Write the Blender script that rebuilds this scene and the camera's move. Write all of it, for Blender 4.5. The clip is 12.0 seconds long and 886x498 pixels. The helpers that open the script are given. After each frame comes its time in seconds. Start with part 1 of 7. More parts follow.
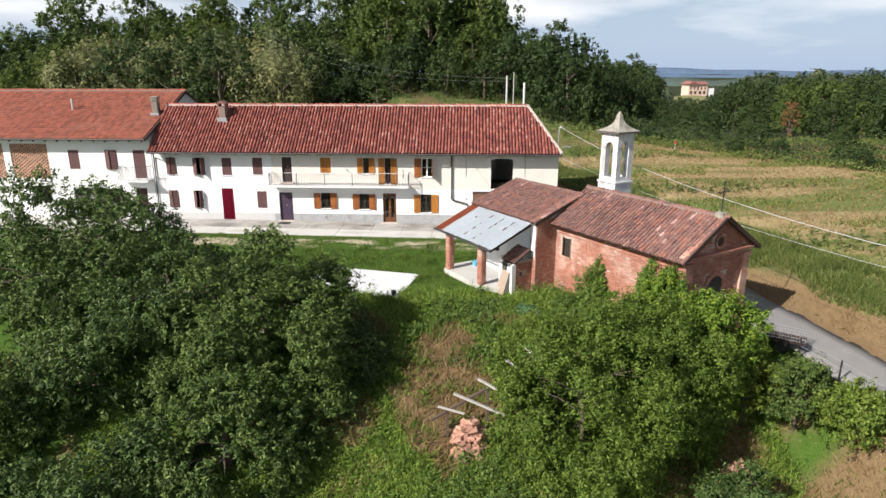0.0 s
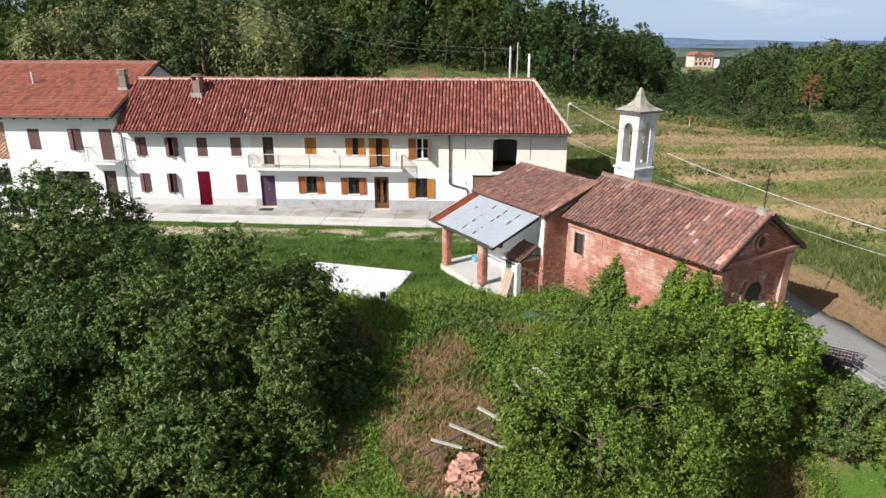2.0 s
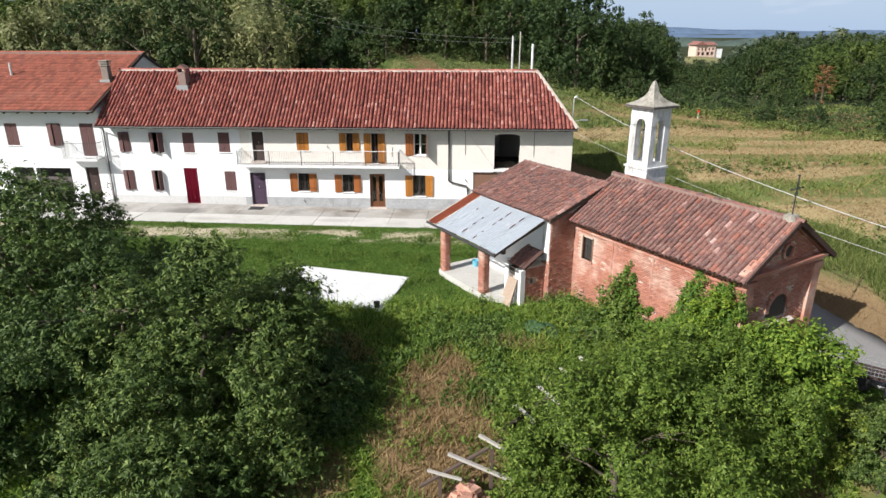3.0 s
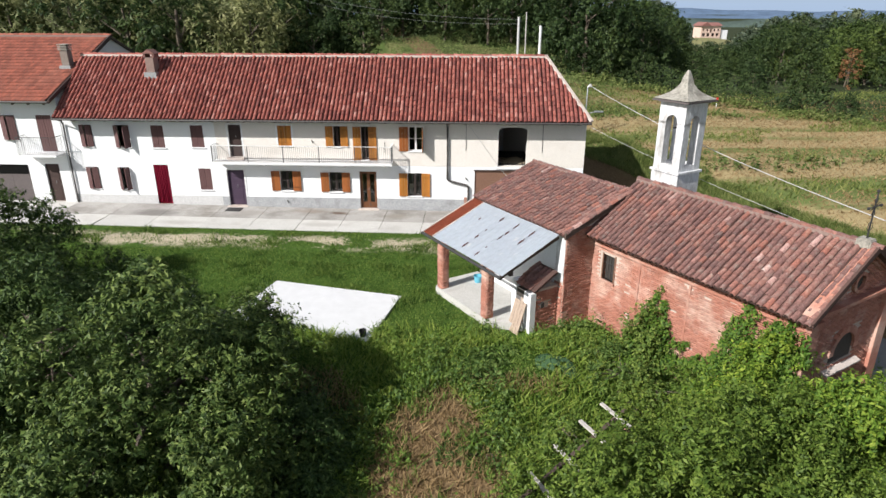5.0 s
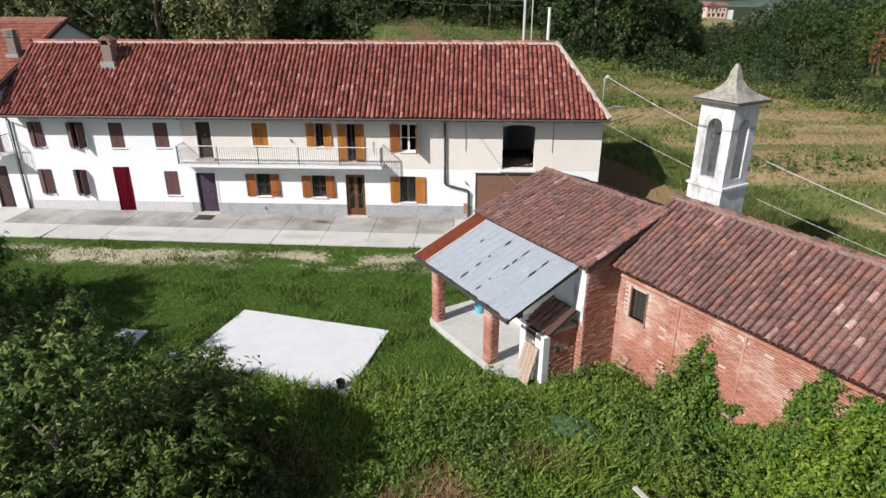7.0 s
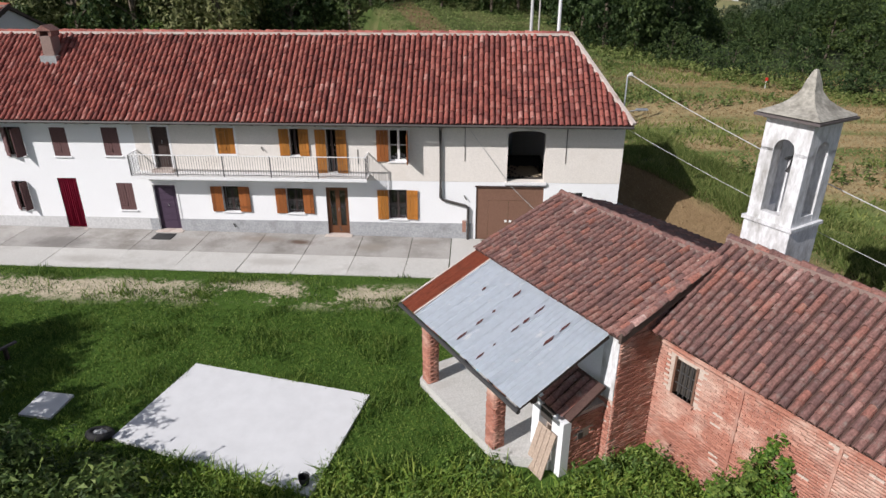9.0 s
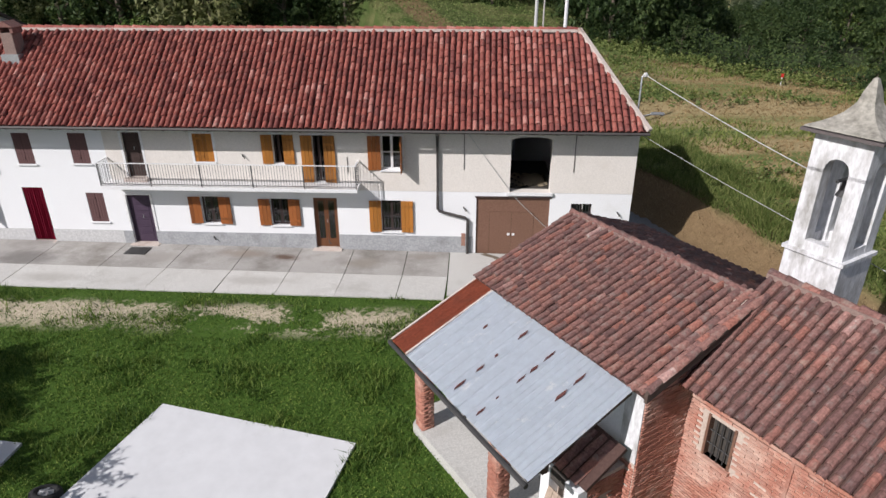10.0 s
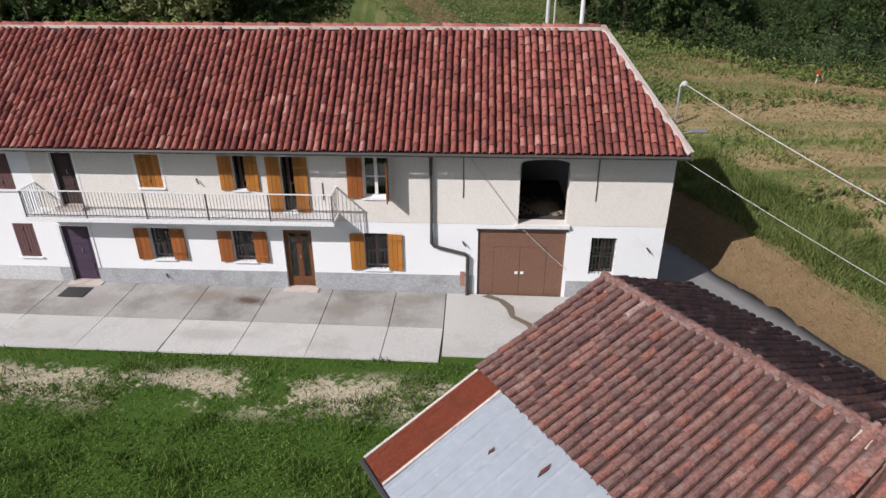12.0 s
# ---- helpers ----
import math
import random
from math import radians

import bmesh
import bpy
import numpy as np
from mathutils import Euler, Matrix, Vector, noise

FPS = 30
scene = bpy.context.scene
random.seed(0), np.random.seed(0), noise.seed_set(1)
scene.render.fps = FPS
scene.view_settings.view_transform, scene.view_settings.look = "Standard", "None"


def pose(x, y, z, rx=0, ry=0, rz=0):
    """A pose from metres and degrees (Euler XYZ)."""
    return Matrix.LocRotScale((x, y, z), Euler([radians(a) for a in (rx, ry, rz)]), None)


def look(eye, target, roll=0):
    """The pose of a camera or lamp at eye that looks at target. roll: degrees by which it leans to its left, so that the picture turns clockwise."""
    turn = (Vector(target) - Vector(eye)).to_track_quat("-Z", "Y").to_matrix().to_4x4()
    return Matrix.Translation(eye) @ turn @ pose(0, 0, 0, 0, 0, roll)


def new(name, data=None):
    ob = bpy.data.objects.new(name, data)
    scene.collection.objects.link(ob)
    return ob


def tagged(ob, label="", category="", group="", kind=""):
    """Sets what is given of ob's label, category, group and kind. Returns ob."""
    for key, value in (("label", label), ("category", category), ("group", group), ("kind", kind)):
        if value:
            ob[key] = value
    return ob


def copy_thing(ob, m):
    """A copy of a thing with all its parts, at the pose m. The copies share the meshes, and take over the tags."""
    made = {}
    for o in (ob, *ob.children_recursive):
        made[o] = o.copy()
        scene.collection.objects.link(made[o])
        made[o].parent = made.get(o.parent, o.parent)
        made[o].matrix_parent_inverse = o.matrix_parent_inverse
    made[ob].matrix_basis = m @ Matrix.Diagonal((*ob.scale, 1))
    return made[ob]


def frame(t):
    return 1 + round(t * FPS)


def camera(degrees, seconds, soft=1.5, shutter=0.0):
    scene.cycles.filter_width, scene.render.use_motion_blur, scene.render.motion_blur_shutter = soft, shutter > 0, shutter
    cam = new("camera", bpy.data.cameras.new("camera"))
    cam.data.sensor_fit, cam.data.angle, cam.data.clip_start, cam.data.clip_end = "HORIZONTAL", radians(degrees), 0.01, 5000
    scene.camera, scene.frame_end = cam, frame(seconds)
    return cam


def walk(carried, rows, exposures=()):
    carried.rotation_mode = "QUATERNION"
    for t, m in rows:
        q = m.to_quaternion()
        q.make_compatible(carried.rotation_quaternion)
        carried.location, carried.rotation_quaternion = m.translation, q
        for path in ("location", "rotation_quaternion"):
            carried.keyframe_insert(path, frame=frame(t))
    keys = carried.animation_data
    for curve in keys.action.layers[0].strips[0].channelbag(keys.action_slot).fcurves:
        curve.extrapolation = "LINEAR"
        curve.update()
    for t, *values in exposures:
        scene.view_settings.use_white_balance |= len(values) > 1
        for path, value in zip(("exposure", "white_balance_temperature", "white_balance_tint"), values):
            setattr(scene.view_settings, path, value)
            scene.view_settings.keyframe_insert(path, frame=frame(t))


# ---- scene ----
cam = camera(70.6, 12.0)
METRES, EYE, TILT, LEAN, TURN = 24.0, 10.2, -16.0, 0.0, 2.6
ROWS = [
    (0.0, 0.0, 0.0, 0.0, 0.0, 0.0, -0.0),
    (0.5, 0.0016, 0.0363, 0.0102, -0.01, -0.74, -0.0),
    (1.0, 0.0038, 0.0736, 0.0207, -0.01, -1.35, -0.02),
    (1.5, 0.0058, 0.1117, 0.0312, -0.01, -1.96, -0.02),
    (2.0, 0.0074, 0.1499, 0.0415, -0.01, -2.49, -0.03),
    (2.5, 0.0088, 0.1881, 0.0523, -0.01, -2.95, -0.02),
    (3.0, 0.0102, 0.2266, 0.0631, 0.0, -3.35, -0.03),
    (5.0, 0.0149, 0.3779, 0.1055, 0.02, -4.93, -0.05),
    (5.5, 0.0171, 0.4169, 0.1166, 0.02, -5.33, -0.05),
    (6.0, 0.0192, 0.4564, 0.1278, 0.03, -5.72, -0.01),
    (6.5, 0.0205, 0.4967, 0.1392, 0.03, -6.12, -0.02),
    (7.0, 0.022, 0.5376, 0.1512, 0.07, -6.53, 0.02),
    (9.0, 0.0296, 0.7064, 0.2013, 0.08, -8.05, 0.0),
    (9.5, 0.0318, 0.7498, 0.2139, 0.07, -8.43, 0.03),
    (10.0, 0.0341, 0.7933, 0.2267, 0.11, -8.83, 0.03),
    (10.5, 0.0363, 0.8372, 0.2397, 0.12, -9.19, 0.04),
    (11.0, 0.0384, 0.8803, 0.2516, 0.15, -9.5, 0.06),
    (11.5, 0.0394, 0.9213, 0.2629, 0.13, -9.8, 0.03),
    (12.0, 0.0407, 0.9609, 0.2737, 0.15, -10.09, 0.05),
]
walk(cam, [(t, pose(0, 0, EYE, TILT, LEAN, TURN) @ pose(METRES * x, METRES * y, METRES * z, 90 + pitch, roll, yaw)) for t, x, y, z, yaw, pitch, roll in ROWS],
     [(0.0, 0.42, 6750, 11), (3.0, 0.42, 6550, 10), (6.0, 0.22, 6500, 11), (9.0, -0.06, 6420, 14), (12.0, -0.12, 6380, 15)])
# ---- light ----
SUN = Vector((-1.05, -0.87, 1.0)).normalized()
world = bpy.data.worlds.new("sky")
scene.world = world
world.use_nodes = True
wn, wl = world.node_tree.nodes, world.node_tree.links
sky = wn.new("ShaderNodeTexSky")
sky.sky_type = "NISHITA"
sky.sun_disc = False
sky.sun_elevation = math.asin(SUN.z)
sky.sun_rotation = math.atan2(SUN.x, SUN.y)
sky.air_density, sky.dust_density, sky.ozone_density = 1.0, 1.6, 1.2
# pale haze low down, and thin, soft cloud banks over the blue
wco = wn.new("ShaderNodeTexCoord")
wsep = wn.new("ShaderNodeSeparateXYZ")
wl.new(wco.outputs["Generated"], wsep.inputs[0])
whaze = wn.new("ShaderNodeMapRange")
whaze.interpolation_type = "SMOOTHSTEP"
whaze.inputs["From Min"].default_value, whaze.inputs["From Max"].default_value = 0.30, -0.02
whaze.inputs["To Max"].default_value = 0.75
wl.new(wsep.outputs["Z"], whaze.inputs["Value"])
wh = wn.new("ShaderNodeMixRGB")
wh.inputs[2].default_value = (6.3, 8.3, 11.5, 1)
wl.new(whaze.outputs["Result"], wh.inputs[0])
wl.new(sky.outputs["Color"], wh.inputs[1])
wmap = wn.new("ShaderNodeMapping")
wmap.inputs["Scale"].default_value = (1.6, 1.6, 8.0)
wnoise = wn.new("ShaderNodeTexNoise")
wnoise.inputs["Scale"].default_value = 1.9
wnoise.inputs["Detail"].default_value = 7.0
wnoise.inputs["Roughness"].default_value = 0.5
wramp = wn.new("ShaderNodeValToRGB")
wramp.color_ramp.elements[0].position, wramp.color_ramp.elements[1].position = 0.46, 0.74
wmix = wn.new("ShaderNodeMixRGB")
wmix.inputs[2].default_value = (11.5, 12.0, 12.8, 1)
wl.new(wco.outputs["Generated"], wmap.inputs["Vector"])
wl.new(wmap.outputs["Vector"], wnoise.inputs["Vector"])
wband = wn.new("ShaderNodeValToRGB")
wband.color_ramp.elements.new(0.3)
wband.color_ramp.elements.new(0.6)
for k, (p_, c_) in enumerate(((0.045, 0.36), (0.080, 0.62), (0.16, 0.52), (0.35, 0.48))):
    wband.color_ramp.elements[k].position = p_
    wband.color_ramp.elements[k].color = (c_, c_, c_, 1)
wl.new(wsep.outputs["Z"], wband.inputs["Fac"])
wadd = wn.new("ShaderNodeMath")
wadd.operation = "ADD"
wsub = wn.new("ShaderNodeMath")
wsub.operation = "SUBTRACT"
wsub.inputs[1].default_value = 0.5
wl.new(wnoise.outputs["Fac"], wadd.inputs[0])
wl.new(wband.outputs["Color"], wadd.inputs[1])
wl.new(wadd.outputs[0], wsub.inputs[0])
wl.new(wsub.outputs[0], wramp.inputs["Fac"])
wl.new(wramp.outputs["Color"], wmix.inputs[0])
wl.new(wh.outputs["Color"], wmix.inputs[1])
wl.new(wmix.outputs["Color"], wn["Background"].inputs["Color"])
wn["Background"].inputs["Strength"].default_value = 0.066
sun_lamp = new("sun", bpy.data.lights.new("sun", "SUN"))
sun_lamp.data.energy = 5.4
sun_lamp.data.angle = radians(0.6)
sun_lamp.data.color = (1.0, 0.972, 0.935)
sun_lamp.matrix_world = look(SUN * 60, (0, 0, 0))


# ---- materials ----
def ramp_node(nt, stops):
    r = nt.nodes.new("ShaderNodeValToRGB")
    el = r.color_ramp.elements
    while len(el) < len(stops):
        el.new(0.5)
    for e, (p, c) in zip(el, stops):
        e.position, e.color = p, (*c, 1)
    return r


def coords(nt, obj=False):
    """Coordinates in metres: the world's, or the object's own."""
    if obj:
        return nt.nodes.new("ShaderNodeTexCoord").outputs["Object"]
    return nt.nodes.new("ShaderNodeNewGeometry").outputs["Position"]


def noise_node(nt, vec, scale, detail=4.0, rough=0.55, stretch=None):
    if stretch:
        m = nt.nodes.new("ShaderNodeMapping")
        m.inputs["Scale"].default_value = stretch
        nt.links.new(vec, m.inputs["Vector"])
        vec = m.outputs["Vector"]
    n = nt.nodes.new("ShaderNodeTexNoise")
    n.inputs["Scale"].default_value = scale
    n.inputs["Detail"].default_value = detail
    n.inputs["Roughness"].default_value = rough
    nt.links.new(vec, n.inputs["Vector"])
    return n.outputs["Fac"]


def mix(nt, fac, a, b, mode="MIX"):
    m = nt.nodes.new("ShaderNodeMixRGB")
    m.blend_type = mode
    for sock, v in ((m.inputs[0], fac), (m.inputs[1], a), (m.inputs[2], b)):
        if isinstance(v, (int, float)):
            sock.default_value = v
        elif isinstance(v, tuple):
            sock.default_value = (*v, 1)
        else:
            nt.links.new(v, sock)
    return m.outputs[0]


def base(name, rough=0.85, metal=0.0, spec=0.3):
    m = bpy.data.materials.new(name)
    m.use_nodes = True
    nt = m.node_tree
    b = nt.nodes["Principled BSDF"]
    b.inputs["Roughness"].default_value = rough
    b.inputs["Metallic"].default_value = metal
    b.inputs["Specular IOR Level"].default_value = spec
    return m, nt, b


def bump(nt, b, height, strength, dist):
    n = nt.nodes.new("ShaderNodeBump")
    n.inputs["Strength"].default_value = strength
    n.inputs["Distance"].default_value = dist
    nt.links.new(height, n.inputs["Height"])
    nt.links.new(n.outputs["Normal"], b.inputs["Normal"])


def surface(name, c1, c2, scale=3.0, fine=40.0, rough=0.85, stain=None, stain_scale=0.6, stain_at=(0.55, 0.75), bump_s=0.25, bump_d=0.01,
            metal=0.0, spec=0.3, random=None, obj=False, stretch=None, con=1.0):
    """Two-scale mottled surface, with optional stains and a shift of tone from piece to piece."""
    m, nt, b = base(name, rough, metal, spec)
    v = coords(nt, obj)
    big, small = noise_node(nt, v, scale, 4, 0.6, stretch), noise_node(nt, v, fine, 3, 0.6, stretch)
    col = mix(nt, big, c1, c2)
    r = ramp_node(nt, [(0.3, (1 - 0.22 * con,) * 3), (0.7, (1 + 0.12 * con,) * 3)])
    nt.links.new(small, r.inputs["Fac"])
    col = mix(nt, 1.0, col, r.outputs["Color"], "MULTIPLY")
    if stain:
        s = noise_node(nt, v, stain_scale, 6, 0.65, stretch)
        sr = ramp_node(nt, [(stain_at[0], (0, 0, 0)), (stain_at[1], (1, 1, 1))])
        nt.links.new(s, sr.inputs["Fac"])
        col = mix(nt, sr.outputs["Color"], col, stain)
    if random:
        src = nt.nodes.new("ShaderNodeNewGeometry").outputs["Random Per Island"]
        oi = nt.nodes.new("ShaderNodeObjectInfo").outputs["Random"]
        add = nt.nodes.new("ShaderNodeMath")
        add.operation = "ADD"
        nt.links.new(src, add.inputs[0])
        nt.links.new(oi, add.inputs[1])
        fr = nt.nodes.new("ShaderNodeMath")
        fr.operation = "FRACT"
        nt.links.new(add.outputs[0], fr.inputs[0])
        rr = ramp_node(nt, random)
        nt.links.new(fr.outputs[0], rr.inputs["Fac"])
        col = mix(nt, 1.0, col, rr.outputs["Color"], "MULTIPLY")
    nt.links.new(col, b.inputs["Base Color"])
    bump(nt, b, small, bump_s, bump_d)
    return m


def leafy(name, stops, rough=0.55, trans=0.3, patch=0.5):
    """Leaves: each its own green, in patches of lighter and darker foliage, with light shining through."""
    m, nt, b = base(name, rough, 0, 0.18)
    rnd = nt.nodes.new("ShaderNodeNewGeometry").outputs["Random Per Island"]
    n = noise_node(nt, coords(nt), patch, 3, 0.6)
    f = mix(nt, 0.45, rnd, n)
    r = ramp_node(nt, stops)
    nt.links.new(f, r.inputs["Fac"])
    oi = nt.nodes.new("ShaderNodeObjectInfo").outputs["Random"]
    orr = ramp_node(nt, [(0, (0.7, 0.78, 0.8)), (0.5, (1, 1, 1)), (1, (1.25, 1.15, 1.0))])
    nt.links.new(oi, orr.inputs["Fac"])
    col = mix(nt, 1.0, r.outputs["Color"], orr.outputs["Color"], "MULTIPLY")
    nt.links.new(col, b.inputs["Base Color"])
    t = nt.nodes.new("ShaderNodeBsdfTranslucent")
    nt.links.new(col, t.inputs["Color"])
    ms = nt.nodes.new("ShaderNodeMixShader")
    ms.inputs[0].default_value = trans
    nt.links.new(b.outputs[0], ms.inputs[1])
    nt.links.new(t.outputs[0], ms.inputs[2])
    nt.links.new(ms.outputs[0], nt.nodes["Material Output"].inputs["Surface"])
    return m


def glass_mat():
    m, nt, b = base("window_glass", 0.03, 0, 0.5)
    b.inputs["Base Color"].default_value = (0.8, 0.85, 0.85, 1)
    b.inputs["Transmission Weight"].default_value = 1.0
    b.inputs["IOR"].default_value = 1.45
    return m


def spot(m, cx, cy, rx, ry, colour, amount):
    """Lays one soft, ragged stain over a material, at a place on the ground."""
    nt = m.node_tree
    b = nt.nodes["Principled BSDF"]
    old = b.inputs["Base Color"].links[0].from_socket
    v = coords(nt)
    mp = nt.nodes.new("ShaderNodeMapping")
    mp.vector_type = "TEXTURE"
    mp.inputs["Location"].default_value = (cx, cy, 0)
    mp.inputs["Scale"].default_value = (rx, ry, 1000)
    nt.links.new(v, mp.inputs["Vector"])
    ln = nt.nodes.new("ShaderNodeVectorMath")
    ln.operation = "LENGTH"
    nt.links.new(mp.outputs["Vector"], ln.inputs[0])
    ad = nt.nodes.new("ShaderNodeMath")
    ad.operation = "ADD"
    nt.links.new(ln.outputs["Value"], ad.inputs[0])
    nt.links.new(noise_node(nt, v, 2.6, 5, 0.7), ad.inputs[1])
    mr = nt.nodes.new("ShaderNodeMapRange")
    mr.interpolation_type = "SMOOTHSTEP"
    mr.inputs["From Min"].default_value, mr.inputs["From Max"].default_value = 1.45, 0.75
    mr.inputs["To Max"].default_value = amount
    nt.links.new(ad.outputs[0], mr.inputs["Value"])
    nt.links.new(mix(nt, mr.outputs["Result"], old, colour), b.inputs["Base Color"])


PIECE = [(0, (0.72, 0.70, 0.70)), (0.5, (1, 1, 1)), (1, (1.25, 1.2, 1.15))]
WHITE = surface("white_limewash", (0.79, 0.80, 0.81), (0.75, 0.755, 0.76), 1.2, 30, 0.9, (0.60, 0.59, 0.56), 0.35, (0.62, 0.85), con=0.4)
CREAM = surface("cream_plaster", (0.66, 0.62, 0.57), (0.72, 0.68, 0.63), 0.9, 25, 0.92, (0.56, 0.51, 0.45), 0.5, (0.58, 0.85), con=0.5)
PLINTH = surface("grey_cement_plinth", (0.30, 0.31, 0.32), (0.42, 0.43, 0.44), 2.5, 14, 0.9, (0.2, 0.2, 0.2), 1.5, (0.5, 0.8), 0.5, 0.02)
PLINTH2 = surface("pale_plinth", (0.50, 0.50, 0.50), (0.58, 0.58, 0.57), 1.5, 20, 0.9)
CONC = surface("yard_concrete", (0.34, 0.325, 0.305), (0.45, 0.435, 0.41), 0.7, 30, 0.9, (0.20, 0.185, 0.165), 0.6, (0.44, 0.70), 0.3, 0.01, random=[(0, (0.9, 0.9, 0.9)), (1, (1.1, 1.1, 1.1))])
CONC2 = surface("pale_yard_concrete", (0.50, 0.49, 0.46), (0.58, 0.57, 0.54), 0.8, 30, 0.9, (0.38, 0.36, 0.33), 0.9, (0.52, 0.80), 0.3, 0.01, random=[(0, (0.93, 0.93, 0.93)), (1, (1.07, 1.07, 1.07))])
for cx, cy, rx, ry, col, am in ((-16.4, 39.8, 1.7, 0.9, (0.16, 0.15, 0.14), 0.75), (-6.9, 40.5, 0.7, 0.4, (0.10, 0.06, 0.04), 0.9), (-8.6, 40.7, 1.3, 0.5, (0.24, 0.20, 0.165), 0.7),
                                (-4.0, 40.2, 1.0, 0.6, (0.26, 0.235, 0.20), 0.6), (-1.9, 40.9, 0.8, 0.4, (0.23, 0.205, 0.18), 0.6), (-11.6, 40.2, 1.2, 0.7, (0.27, 0.25, 0.225), 0.6)):
    spot(CONC, cx, cy, rx, ry, col, am)
for cx, cy, rx, ry, col, am in ((-7.5, 38.6, 1.6, 0.5, (0.36, 0.34, 0.31), 0.6), (-14.5, 38.4, 1.8, 0.5, (0.35, 0.33, 0.30), 0.6), (1.6, 40.0, 1.0, 0.8, (0.38, 0.35, 0.31), 0.6)):
    spot(CONC2, cx, cy, rx, ry, col, am)
SLAB = surface("new_concrete_slab", (0.60, 0.605, 0.61), (0.63, 0.635, 0.64), 0.8, 2.5, 0.85, (0.52, 0.52, 0.52), 0.9, (0.64, 0.8), 0.1, con=0.25)
TILE = surface("old_clay_tiles", (0.205, 0.058, 0.049), (0.32, 0.102, 0.080), 5.0, 26, 0.9, (0.34, 0.215, 0.18), 7.0, (0.54, 0.80), 0.6, 0.02,
               random=[(0, (0.66, 0.66, 0.70)), (0.3, (0.90, 0.88, 0.89)), (0.7, (1.15, 1.12, 1.08)), (0.93, (1.3, 1.45, 1.42)), (1, (1.6, 2.3, 2.4))], con=1.9)
TILE2 = surface("weathered_clay_tiles", (0.172, 0.088, 0.076), (0.280, 0.144, 0.122), 4.0, 20, 0.95, (0.27, 0.215, 0.185), 6.0, (0.52, 0.76), 0.5, 0.02,
                random=[(0, (0.66, 0.70, 0.74)), (0.35, (0.92, 0.95, 0.97)), (0.8, (1.08, 1.05, 1.02)), (0.94, (1.25, 1.0, 0.88)), (0.98, (1.35, 1.3, 1.25)), (1, (1.8, 2.2, 2.3))], con=1.9)
# clay far darker than the tiles: shade between the rows, put into colour
UNDER = surface("tile_channel_shade", (0.045, 0.017, 0.016), (0.075, 0.028, 0.024), 2, 20, 0.95)
UNDER2 = surface("weathered_channel_shade", (0.07, 0.04, 0.034), (0.10, 0.058, 0.048), 2, 20, 0.95)
FLAT = surface("orange_flat_tiles", (0.20, 0.062, 0.042), (0.245, 0.082, 0.054), 0.7, 9, 0.9, (0.23, 0.10, 0.072), 0.3, (0.5, 0.8), 0.4, 0.02, random=PIECE)
MORTAR2 = surface("weathered_mortar", (0.20, 0.14, 0.12), (0.29, 0.21, 0.18), 3, 25, 0.95)
MORTAR = surface("pale_mortar", (0.50, 0.42, 0.37), (0.62, 0.55, 0.50), 3, 25, 0.95, (0.3, 0.2, 0.16), 2, (0.55, 0.75))
BRICK = surface("old_red_brick", (0.37, 0.150, 0.102), (0.48, 0.235, 0.175), 1.3, 35, 0.95, (0.60, 0.45, 0.37), 0.9, (0.48, 0.74), 0.5, 0.01,
                random=[(0, (0.82, 0.78, 0.78)), (0.5, (1, 0.98, 0.97)), (0.9, (1.08, 1.06, 1.05)), (1, (1.15, 1.25, 1.25))])
JOINT = surface("brick_mortar", (0.46, 0.37, 0.31), (0.58, 0.49, 0.42), 2, 30, 0.98)
STONE = surface("belfry_whitewash", (0.60, 0.60, 0.61), (0.74, 0.74, 0.745), 1.3, 9, 0.92, (0.31, 0.30, 0.28), 1.7, (0.47, 0.70), 0.4, 0.02, stretch=(1.8, 1.8, 0.6))
LEAD = surface("grey_stone_cap", (0.25, 0.235, 0.20), (0.40, 0.38, 0.33), 2.5, 12, 0.9, (0.12, 0.11, 0.09), 2.2, (0.50, 0.72), con=1.5)
ZINC = surface("painted_sheet_metal", (0.54, 0.59, 0.65), (0.60, 0.65, 0.70), 0.6, 6, 0.6, (0.70, 0.72, 0.74), 3.5, (0.60, 0.68), 0.05, 0.01, 0.1, 0.3, con=0.3)
RUST = surface("rusty_sheet_metal", (0.25, 0.06, 0.03), (0.32, 0.085, 0.045), 2, 16, 0.8, (0.16, 0.05, 0.03), 2, (0.55, 0.75))
IRON = surface("dark_iron", (0.05, 0.05, 0.052), (0.08, 0.078, 0.075), 5, 40, 0.6, metal=0.4)
PIPE = surface("brown_drainpipe", (0.055, 0.05, 0.048), (0.08, 0.072, 0.068), 3, 30, 0.6)
FARWIRE = surface("weathered_wire", (0.12, 0.13, 0.12), (0.16, 0.17, 0.16), 3, 30, 0.7)
SOOT = surface("sooty_render", (0.20, 0.165, 0.14), (0.27, 0.23, 0.20), 3, 20, 0.95)
ORANGE = surface("orange_varnished_wood", (0.33, 0.125, 0.022), (0.40, 0.17, 0.035), 3, 20, 0.5, stretch=(6, 6, 0.6), obj=True, random=PIECE)
AMBER = surface("reddish_varnished_wood", (0.23, 0.075, 0.022), (0.30, 0.105, 0.03), 3, 20, 0.5, stretch=(6, 6, 0.6), obj=True, random=PIECE)
MAROON = surface("faded_brown_shutter", (0.10, 0.050, 0.050), (0.14, 0.075, 0.072), 3, 24, 0.7, stretch=(6, 6, 0.6), obj=True)
PLUM = surface("plum_painted_door", (0.055, 0.035, 0.06), (0.075, 0.05, 0.08), 2, 24, 0.5)
DARKW = surface("dark_brown_wood", (0.045, 0.028, 0.024), (0.07, 0.045, 0.04), 2, 24, 0.7)
